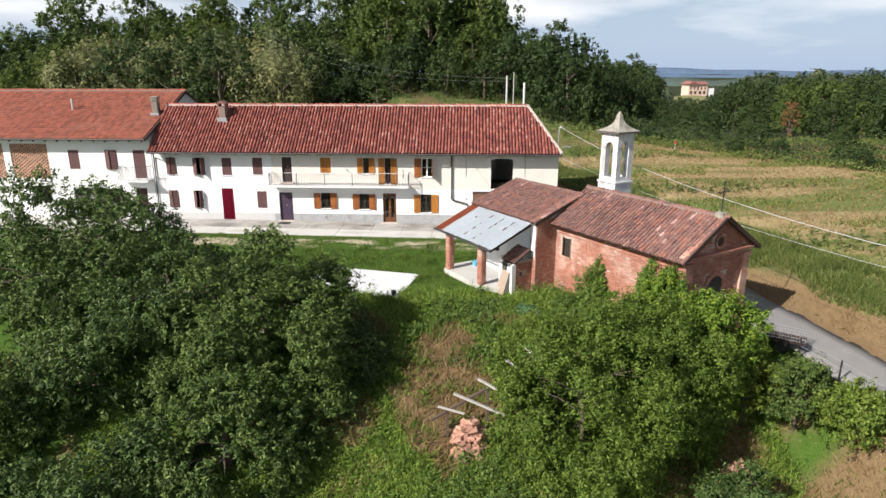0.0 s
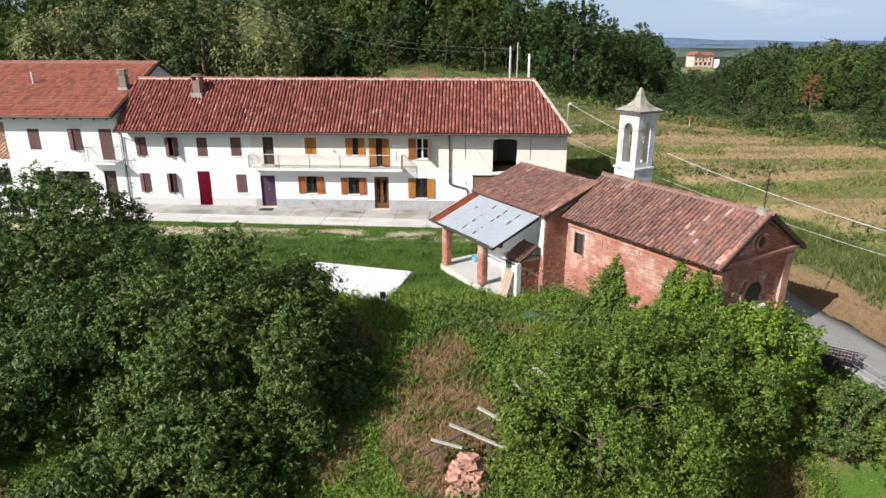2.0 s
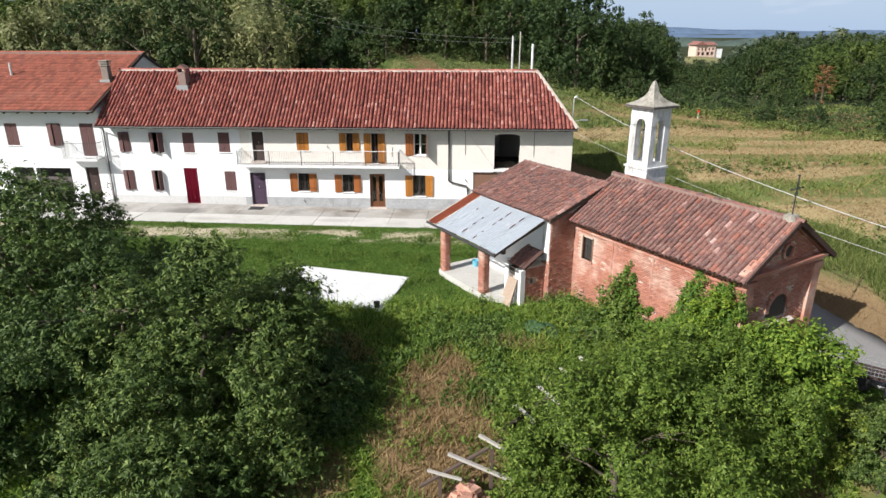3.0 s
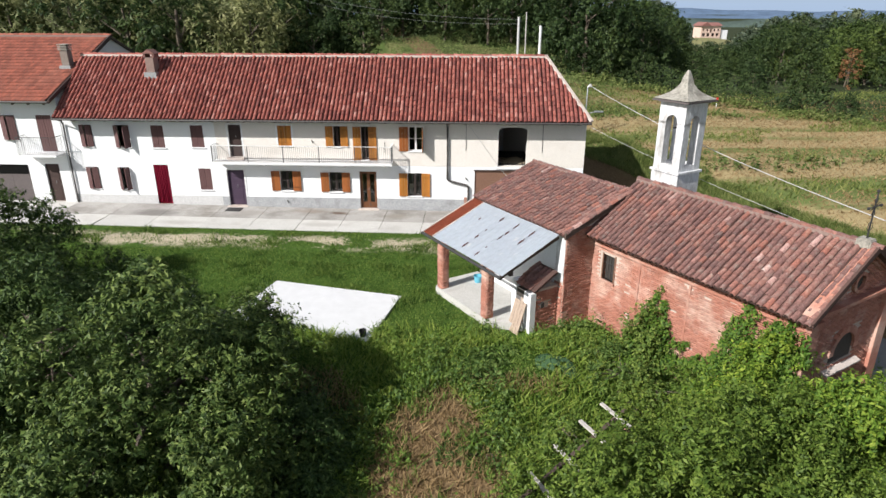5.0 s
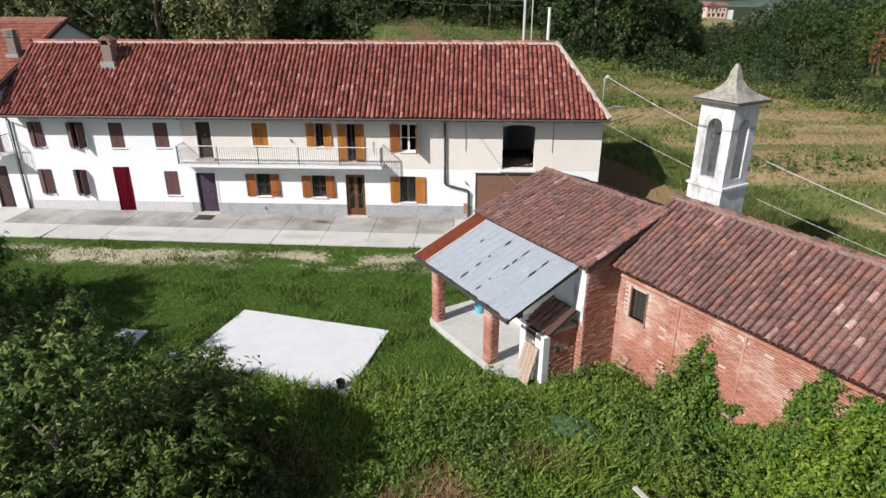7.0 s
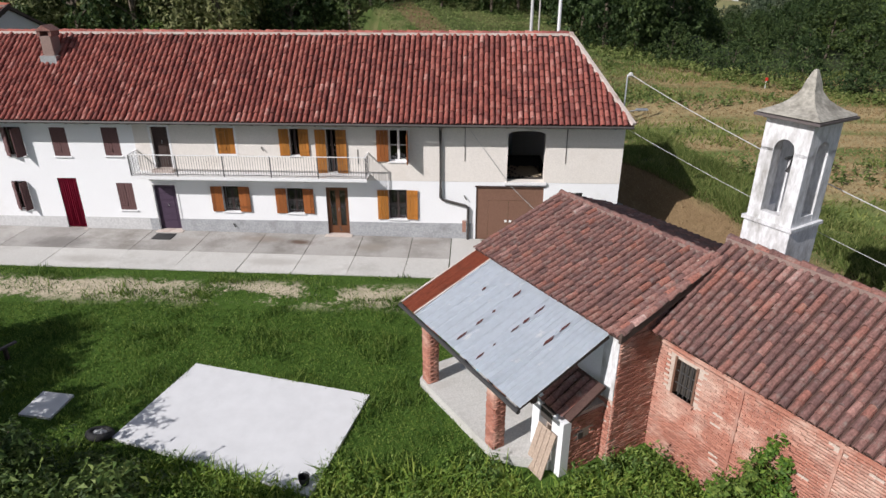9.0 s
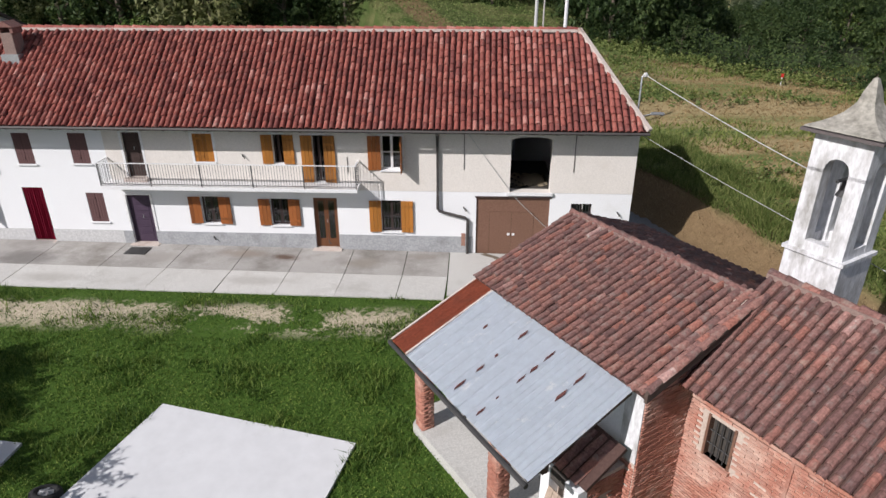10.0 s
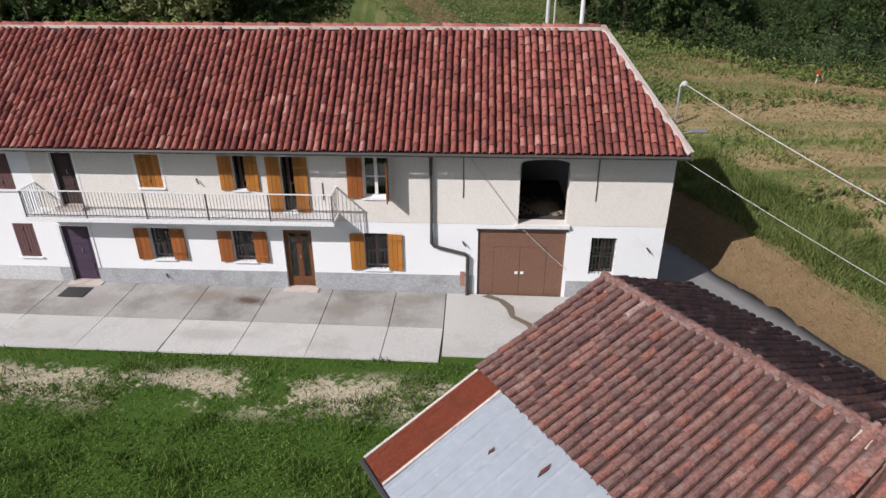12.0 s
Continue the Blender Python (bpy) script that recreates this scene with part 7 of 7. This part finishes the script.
def dry(x, y):
    """The bare, parched part of the slope between the trees, and the verge of the lane."""
    e = ((x + 0.8) / 2.0) ** 2 + ((y - 22.2) / 3.2) ** 2
    e2 = ((x - 13.0) / 4.5) ** 2 + ((y - 17.0) / 3.2) ** 2
    return np.minimum(e, e2) + 0.45 * wob(x, y, 1.6, 2.0) + 0.25 * wob(x, y, 4.3, 0.7) < 0.95


x, y = scatter(1, 170000, -24, 6, 25.5, 37.7, lambda x, y: ~in_slab(x, y) & ~in_chapel(x, y) & ~track(x, y))
blades("lawn_grass", GRASS, x, y, 0.07 + 0.16 * np.clip(wob(x, y, 1.9) + 0.6 * wob(x, y, 4.7, 1.0), 0, 1), 0.015, 1, "lush green yard grass")
x, y = scatter(2, 95000, -14, 12, 12, 28.5, lambda x, y: ~in_slab(x, y) & ~in_chapel(x, y) & ~dry(x, y) & (wob(x, y, 0.9, 3.0) > -0.6))
blades("slope_weeds", WEED, x, y, 0.30, 0.030, 2, "tangled green weeds on the slope", 0.7, "weeds")
x, y = scatter(3, 90000, -6, 20, 10, 26, lambda x, y: ~in_chapel(x, y) & (dry(x, y) | (wob(x, y, 0.9, 3.0) < -0.5)) & ((np.abs(road_frame(x, y)[0]) > 1.7)))
blades("dry_slope_grass", STRAW, x, y, 0.32, 0.016, 3, "dry brown grass on the slope", 0.6)
x, y = scatter(16, 40000, -6, 20, 12, 26, lambda x, y: ~in_chapel(x, y) & dry(x, y) & (np.abs(road_frame(x, y)[0]) > 1.9) & (wob(x, y, 3.1, 0.4) + 0.6 * wob(x, y, 7.3) > 0.25))
blades("dry_slope_weeds", WEED, x, y, 0.34, 0.03, 16, "sparse green weeds among the dry grass", 0.6, "weeds")
x, y = scatter(4, 70000, 9, 46, 24, 68, lambda x, y: (road_frame(x, y)[0] > 4.6) & (wob(x * 0.35, y * 1.5, 0.55, 0.7) + 0.5 * wob(x, y, 1.1) > 0.1))
blades("field_grass", HAYGRASS, x, y, 0.24, 0.035, 4, "tufts of green grass in the mown field", 0.7)
belt = lambda x, y: x + y / 2.5 + 0.35 * wob(x, y, 0.9, 1.2)
x, y = scatter(14, 330000, 5, 22, 18, 58, lambda x, y: (belt(x, y) > 26.95) & (belt(x, y) < 29.8) & (wob(x, y, 1.3, 0.3) + 0.5 * wob(x, y, 3.7) > -0.75))
blades("bank_grass", HAYGRASS, x, y, 0.30 + 0.30 * np.clip(wob(x, y, 1.1, 2.0), 0, 1), 0.022, 14, "long green grass on the lane's bank", 0.55)
x, y = scatter(5, 80000, 7, 46, 20, 66, lambda x, y: (road_frame(x, y)[0] > 4.5) & (wob(x * 0.35, y * 1.5, 0.55, 0.7) + 0.3 * wob(x, y, 1.7) < 0.4))
blades("field_straw", STRAW, x, y, 0.13, 0.03, 5, "cut straw lying in swathes", 1.2, "straw")
x, y = scatter(15, 110000, 3, 24, 12, 56, lambda x, y: (road_frame(x, y)[0] > 1.6) & (x + y / 2.5 + 0.35 * wob(x, y, 0.9, 1.2) < 27.2))
blades("verge_straw", STRAW, x, y, 0.18, 0.012, 15, "dry brown grass on the lane's verge", 0.8)


def ground_leaves(name, mat, seed, n, x0, x1, y0, y1, test, h0, h1, size, label, category="weeds"):
    """Broad leaves held level over the ground, thick enough to hide it."""
    rs = np.random.RandomState(seed)
    x, y = scatter(seed, n, x0, x1, y0, y1, test)
    lumps = 0.35 + 0.45 * wob(x, y, 1.7, seed) + 0.55 * np.maximum(wob(x, y, 4.6, seed + 1.0), 0)
    p = np.stack([x, y, ground_z(x, y) + (h0 + (h1 - h0) * rs.uniform(0, 1, len(x))) * np.maximum(0.4 + lumps, 0.15)], 1)
    v, f = leaves_at(rs, p, size, np.array([[-0.25, -0.25, 0.7]]), 0.45)
    return tagged(fast(name, v, f, mat), label, category, kind="stuff")


free = lambda x, y: ~in_slab(x, y) & ~in_chapel(x, y)
below = lambda x, y: y < 28.6 + 0.35 * np.clip(x, 0, 6) + 0.4 * wob(x, y, 1.1)
ground_leaves("slope_herbs", WEED, 8, 70000, -14, 13, 13, 30, lambda x, y: free(x, y) & below(x, y) & ~dry(x, y) & (wob(x, y, 0.9, 3.0) > -0.97), 0.05, 0.46, 0.042, "broad-leaved green weeds below the yard")
ground_leaves("lawn_clover", GRASS, 9, 45000, -24, 4, 27, 37.6, lambda x, y: free(x, y) & ~track(x, y) & (wob(x, y, 1.3, 1.0) > -0.55), 0.02, 0.10, 0.026, "patches of clover in the yard grass", "grass")



def stalks(name, mat, seed, n, x0, x1, y0, y1, test, h, per, size, label):
    """Upright leafy weeds: leaves in whorls up a stalk, in stands of uneven height."""
    rs = np.random.RandomState(seed)
    x, y = scatter(seed, n, x0, x1, y0, y1, test)
    k = len(x)
    hh = h * rs.uniform(0.5, 1.25, k) * (0.75 + 0.5 * wob(x, y, 1.3, seed))
    u = rs.uniform(0.15, 1.0, (k, per))
    lean = rs.normal(size=(k, 2)) * 0.18
    a, r = rs.uniform(0, 2 * np.pi, (k, per)), (0.05 + 0.11 * rs.uniform(0, 1, (k, per))) * (1.2 - 0.7 * u)
    p = np.stack([x[:, None] + lean[:, :1] * hh[:, None] * u + r * np.cos(a), y[:, None] + lean[:, 1:] * hh[:, None] * u + r * np.sin(a), ground_z(x, y)[:, None] + hh[:, None] * u], -1).reshape(-1, 3)
    o = np.stack([np.cos(a), np.sin(a), np.full(a.shape, 0.7)], -1).reshape(-1, 3)
    v, f = leaves_at(rs, p, size, o, 0.4)
    return tagged(fast(name, v, f, mat), label, "weeds", kind="stuff")


stalks("field_tufts", HAYGRASS, 73, 9000, 9, 46, 26, 68, lambda x, y: (road_frame(x, y)[0] > 5) & (wob(x * 0.32, y * 1.5, 0.5, 0.7) + 0.3 * wob(x, y, 1.1) > 0.45), 0.6, 7, 0.11, "rank green tufts in strips across the field")
ground_leaves("hill_grass", HAYGRASS, 74, 42000, -34, 12, 51, 82, lambda x, y: (road_frame(x, y)[0] < -2) | (y > 57), 0.02, 0.35, 0.10, "rough grass on the hill behind the houses", "grass")
rim = lambda x: np.where(x < 22.5, 71 - 0.55 * (x - 8), np.maximum(63 - 1.35 * (x - 22.5), 30))
stalks("edge_grass", HAYGRASS, 75, 26000, 9, 50, 29, 71, lambda x, y: (rim(x) - y > -0.8) & (rim(x) - y + 0.8 * wob(x, y, 0.7) < 3.0), 0.7, 7, 0.11, "tall green grass along the edge of the wood")
stalks("nettle_stand", LEAF_G, 71, 7000, -5, 9, 17, 29, lambda x, y: free(x, y) & below(x, y) & ~dry(x, y) & (wob(x, y, 0.75, 1.7) + 0.4 * wob(x, y, 2.9) > 0.15), 0.62, 9, 0.062, "dark green stands of nettles below the yard")
stalks("tall_weeds", WEED, 72, 7000, -7, 12, 14, 28.5, lambda x, y: free(x, y) & below(x, y) & (wob(x, y, 1.05, 4.2) + 0.4 * wob(x, y, 3.3, 1.0) > 0.25), 0.5, 8, 0.055, "leafy light green weeds on the slope")

# ---- loose things ----
# spare wheel by the slab
t = thing("car_wheel", pose(-8.95, 29.25, gz(-8.95, 29.25) + 0.14, -12, 14, 30), "old car wheel lying at the slab's edge", "wheel")
bm = bmesh.new()
R0, r0 = 0.24, 0.085
rings = [[bm.verts.new(((R0 + r0 * math.cos(b_) * 1.0) * math.cos(a), (R0 + r0 * math.cos(b_)) * math.sin(a), r0 * 1.1 * math.sin(b_))) for b_ in np.linspace(0, 2 * math.pi, 10, endpoint=False)] for a in np.linspace(0, 2 * math.pi, 28, endpoint=False)]
for i in range(28):
    for k in range(10):
        bm.faces.new((rings[i][k], rings[(i + 1) % 28][k], rings[(i + 1) % 28][(k + 1) % 10], rings[i][(k + 1) % 10]))
part("tyre", bm, RUBBER, t, smooth=True)
bm = bmesh.new()
bmesh.ops.create_cone(bm, cap_ends=True, segments=24, radius1=0.16, radius2=0.15, depth=0.1)
for k in range(5):
    a = 2 * math.pi * k / 5
    bar(bm, (0.02 * math.cos(a), 0.02 * math.sin(a), 0.06), (0.14 * math.cos(a), 0.14 * math.sin(a), 0.06), 0.04, 0.03)
part("rim", bm, STEEL, t)
t = thing("bucket", pose(-3.62, 27.95, -0.14), "small black bucket on the slab corner", "bucket")
bm = bmesh.new()
bmesh.ops.create_cone(bm, cap_ends=False, segments=16, radius1=0.10, radius2=0.13, depth=0.22, matrix=pose(0, 0, 0.11))
bmesh.ops.solidify(bm, geom=bm.faces[:], thickness=0.008)
part("body", bm, RUBBER, t)
bm = bmesh.new()
rod(bm, [(0.13 * math.cos(a), 0, 0.22 + 0.1 * math.sin(a)) for a in np.linspace(0, math.pi, 9)], 0.005, 4)
part("handle", bm, STEEL, t)
# plank and tin box left in the grass under the trees
t = thing("timber_plank", pose(-13.75, 31.6, 0), "long weathered plank propped in the shaded grass", "plank")
bm = bmesh.new()
bar(bm, (-0.55, -1.15, gz(-14.3, 30.45) + 0.42), (0.45, 1.05, gz(-13.3, 32.65) + 0.40), 0.10, 0.05)
part("board", bm, GREYGATE, t)
for a_, b_ in ((-0.4, -0.8), (0.3, 0.75)):
    bm = bmesh.new()
    bar(bm, (a_, b_, gz(-13.75 + a_, 31.6 + b_) - 0.1), (a_, b_, gz(-13.75 + a_, 31.6 + b_) + 0.38), 0.09)
    part("trestle_leg", bm, RAFTER, t)
t = thing("tin_box", pose(-13.75, 30.1, gz(-13.75, 30.1), 0, 0, 25), "dull blue-grey tin box with a bent lid in the grass", "box")
bm = bmesh.new()
box(bm, -0.38, 0.38, -0.28, 0.28, 0.0, 0.34)
bmesh.ops.bevel(bm, geom=bm.edges[:], offset=0.02, segments=2, affect="EDGES")
part("body", bm, GREYGATE, t)
bm = bmesh.new()
box(bm, -0.40, 0.40, -0.30, 0.30, 0.344, 0.38)
part("lid", bm, LEAD, t)
# green netting in the weeds
bm = bmesh.new()
rs = np.random.RandomState(5)
grid = [[bm.verts.new((2.05 + 0.19 * i, 26.45 + 0.12 * j - 0.05 * i, gz(2.05 + 0.19 * i, 26.45 + 0.12 * j - 0.05 * i) + 0.24 + 0.05 * math.sin(i * 1.9 + j) + rs.uniform(0, 0.12) - 0.075 * ((i - 3.5) ** 2 + (j - 3) ** 2) / 4)) for j in range(7)] for i in range(8)]
for i in range(7):
    for j in range(6):
        if (i * 5 + j * 3) % 11 == 4:
            continue
        bm.faces.new((grid[i][j], grid[i + 1][j], grid[i + 1][j + 1], grid[i][j + 1]))
bmesh.ops.solidify(bm, geom=bm.faces[:], thickness=0.01)
tagged(part("netting", bm, TARP, smooth=True), "crumpled green plastic netting in the weeds", "netting")
# broken pergola of bleached beams over a heap of rubble
t = thing("pergola_ruin", pose(0.2, 20.3, 0), "collapsed pergola of bleached timber beams", "pergola")
for a, b_, w, mat in (((-1.52, -0.35, -1.95), (0.86, 0.25, -0.70), 0.10, RAFTER), ((-0.73, -0.1, -1.00), (1.10, -0.25, -1.74), 0.10, BEAMW),
                      ((0.12, 0.1, -0.50), (0.82, -0.1, -0.80), 0.10, BEAMW), ((-1.30, -0.3, -1.42), (-0.34, -0.35, -1.66), 0.08, BEAMW)):
    bm = bmesh.new()
    bar(bm, a, b_, w, w * 0.7)
    part("beam", bm, mat, t)
upper = thing("pergola_ruin", pose(0, 0, 0), "fallen pergola frame of bleached beams among the bushes", "pergola")
bm = bmesh.new()
bar(bm, (1.05, 21.15, -0.85), (4.35, 24.35, -0.32), 0.11, 0.09)
part("beam", bm, RAFTER, upper)
for x, y, z in ((3.74, 24.66, -0.34), (3.0, 23.77, -0.30), (2.2, 22.95, -0.46), (1.45, 22.1, -0.60)):
    bm = bmesh.new()
    bar(bm, (x, y, z + 0.02), (x + 0.55, y - 1.1, z + 0.06), 0.10, 0.06)
    part("rung", bm, BEAMW, upper)
for x, y, z in ((1.4, 21.5, -0.8), (2.85, 22.9, -0.57), (4.1, 24.1, -0.37)):
    bm = bmesh.new()
    bar(bm, (x, y, gz(x, y) - 0.3), (x, y, z), 0.09)
    part("post", bm, RAFTER, upper)
for x, y, z in ((0.5, 0.15, -0.95), (-0.95, -0.2, -1.72)):
    bm = bmesh.new()
    bar(bm, (x, y, gz(0.2 + x, 20.3 + y) - 0.3), (x, y, z), 0.1)
    part("post", bm, RAFTER, t)


def rubble(name, cx, cy, rx, ry, h, count, seed, label):
    rnd2 = random.Random(seed)
    t = thing(name, pose(cx, cy, gz(cx, cy)), label, "rubble")
    for k in range(count):
        a, r = rnd2.uniform(0, 6.28), math.sqrt(rnd2.random())
        x, y = math.cos(a) * r * rx, math.sin(a) * r * ry
        bm = bmesh.new()
        s = rnd2.uniform(0.07, 0.19)
        box(bm, -s, s, -s * 0.6, s * 0.6, -s * 0.4, s * 0.4)
        for v in bm.verts:
            v.co += Vector((rnd2.uniform(-0.03, 0.03), rnd2.uniform(-0.03, 0.03), rnd2.uniform(-0.03, 0.03)))
        ob = part("stone", bm, RUBBLE, t)
        ob.matrix_basis = pose(x, y, h * max(0, 1 - r * r) * rnd2.uniform(0.5, 1.0) + gz(cx + x, cy + y) - gz(cx, cy) + 0.03, rnd2.uniform(-30, 30), rnd2.uniform(-30, 30), rnd2.uniform(0, 360))


rubble("brick_heap", 0.05, 19.9, 0.6, 0.75, 0.75, 110, 3, "heap of broken pink bricks under the beams")
rubble("ruined_wall", 9.62, 19.6, 0.6, 0.5, 1.35, 60, 4, "remnant of a collapsed pink brick wall")
rubble("brick_scatter", 4.6, 24.6, 0.3, 0.25, 0.3, 10, 5, "a few red bricks in the weeds")

# small flat trailer with mesh sides and the lane fence
t = thing("trailer", pose(12.75, 23.95, gz(12.75, 23.95), 0, 0, -32), "old flat trailer with wire-mesh sides by the lane", "trailer")
bm = bmesh.new()
box(bm, -0.75, 0.75, -0.4, 0.4, 0.42, 0.52)
part("bed", bm, DARKW, t)
bm = bmesh.new()
for s in (-0.4, 0.4):
    for z in (0.55, 0.68, 0.8):
        bar(bm, (-0.75, s, z), (0.75, s, z), 0.018)
    for k in range(16):
        bar(bm, (-0.75 + 0.1 * k, s, 0.5), (-0.75 + 0.1 * k, s, 0.8), 0.012)
part("mesh_sides", bm, STEEL, t)
for s in (-0.45, 0.45):
    bm = bmesh.new()
    bmesh.ops.create_cone(bm, cap_ends=True, segments=18, radius1=0.24, radius2=0.24, depth=0.12, matrix=pose(0, s, 0.24, 90, 0, 0))
    part("wheel", bm, RUBBER, t)
fence = thing("lane_fence", None, "low wire fence on thin posts beside the lane", "fence")
fp = [(13.0, 23.2), (13.7, 21.6), (14.35, 20.0), (14.95, 18.4), (15.6, 16.8)]
for k, (x, y) in enumerate(fp):
    bm = bmesh.new()
    bar(bm, (x, y, gz(x, y) - 0.3), (x, y, gz(x, y) + 0.85), 0.05)
    part("post", bm, IRON, fence)
    if k:
        for h_ in (0.3, 0.55, 0.8):
            a, b_ = fp[k - 1], fp[k]
            bm = bmesh.new()
            rod(bm, [(a[0], a[1], gz(*a) + h_), (b_[0], b_[1], gz(*b_) + h_)], 0.008, 4)
            part("wire", bm, STEEL, fence)
# road sign at the wood's edge
t = thing("road_sign", pose(19.5, 61.4, gz(19.5, 61.4)), "small red and white marker at the field's edge", "sign")
bm = bmesh.new()
rod(bm, [(0, 0, -0.3), (0, 0, 0.5)], 0.03, 6)
part("post", bm, PVC, t)
bm = bmesh.new()
box(bm, -0.09, 0.09, -0.03, 0.0, 0.5, 0.72)
part("plate", bm, surface("red_enamel", (0.5, 0.03, 0.02), (0.55, 0.04, 0.03), 3, 20, 0.4), t)

# far villa under construction
t = thing("far_villa", pose(139, 411, -2.4, 0, 0, 12) @ Matrix.Scale(0.70, 4), "unfinished brick villa on a distant rise", "villa")
bm = bmesh.new()
pierced(bm, -9, 9, -18, 5.5, -6, -5.6, [(-7.5, -6, 1, 3), (-4, -2.5, 1, 3), (-0.8, 0.8, 0.2, 3), (2.5, 4, 1, 3), (6, 7.5, 1, 3), (-7.5, -5, -3, -0.4), (-3.5, -1, -3, -0.4), (1, 3.5, -3, -0.4), (5, 7.5, -3, -0.4)])
box(bm, -9, -8.6, -5.6, 6, -18, 5.5)
box(bm, 8.6, 9, -5.6, 6, -18, 5.5)
box(bm, -9, 9, 6, 6.4, -18, 5.5)
part("wall", bm, surface("new_hollow_brick", (0.62, 0.44, 0.36), (0.68, 0.52, 0.44), 1, 5, 0.9), t)
bm = bmesh.new()
prism(bm, [(-1, -7.2, 5.4), (-1, 0, 8.0), (-1, 7, 5.4)], (0, 0, 0), (11, 0, 0))
prism(bm, [(-10.5, -7.5, 5.4), (-5.4, -7.5, 8.4), (-0.4, -7.5, 5.4)], (0, 0, 0), (0, 14.5, 0))
part("roof", bm, surface("far_brown_tiles", (0.22, 0.10, 0.085), (0.27, 0.13, 0.11), 1, 5, 0.9), t)
bm = bmesh.new()
prism(bm, [(-9, -6.1, 5.4), (-5.4, -6.1, 7.9), (-1.8, -6.1, 5.4)], (0, 0, 0), (0, 0.4, 0))
part("gable", bm, WHITE, t)
bm = bmesh.new()
box(bm, 10, 16, -5, 4, -18, 2.0)
part("side_wing", bm, WHITE, t)
# pasture on the villa's rise
bm = bmesh.new()
bmesh.ops.create_icosphere(bm, subdivisions=4, radius=1, matrix=Matrix.Translation((134, 398, -17)) @ Matrix.Diagonal((34, 52, 12.0, 1)))
tagged(part("pasture_rise", bm, surface("pale_pasture", (0.16, 0.17, 0.06), (0.23, 0.20, 0.10), 0.05, 0.6, 0.95), smooth=True), "pale grassy rise in the distance", "hill", kind="structure")
# hut on the hilltop
t = thing("hilltop_hut", pose(-44, 118, gz(-44, 118)), "small pale hut on the wooded hilltop", "hut")
bm = bmesh.new()
box(bm, -2.0, 2.0, -1.5, 1.5, -1, 5.5)
part("wall", bm, CREAM, t)
bm = bmesh.new()
prism(bm, [(-2.3, -1.8, 5.5), (-2.3, 0, 6.5), (-2.3, 1.8, 5.5)], (0, 0, 0), (4.6, 0, 0))
part("roof", bm, TILE, t)
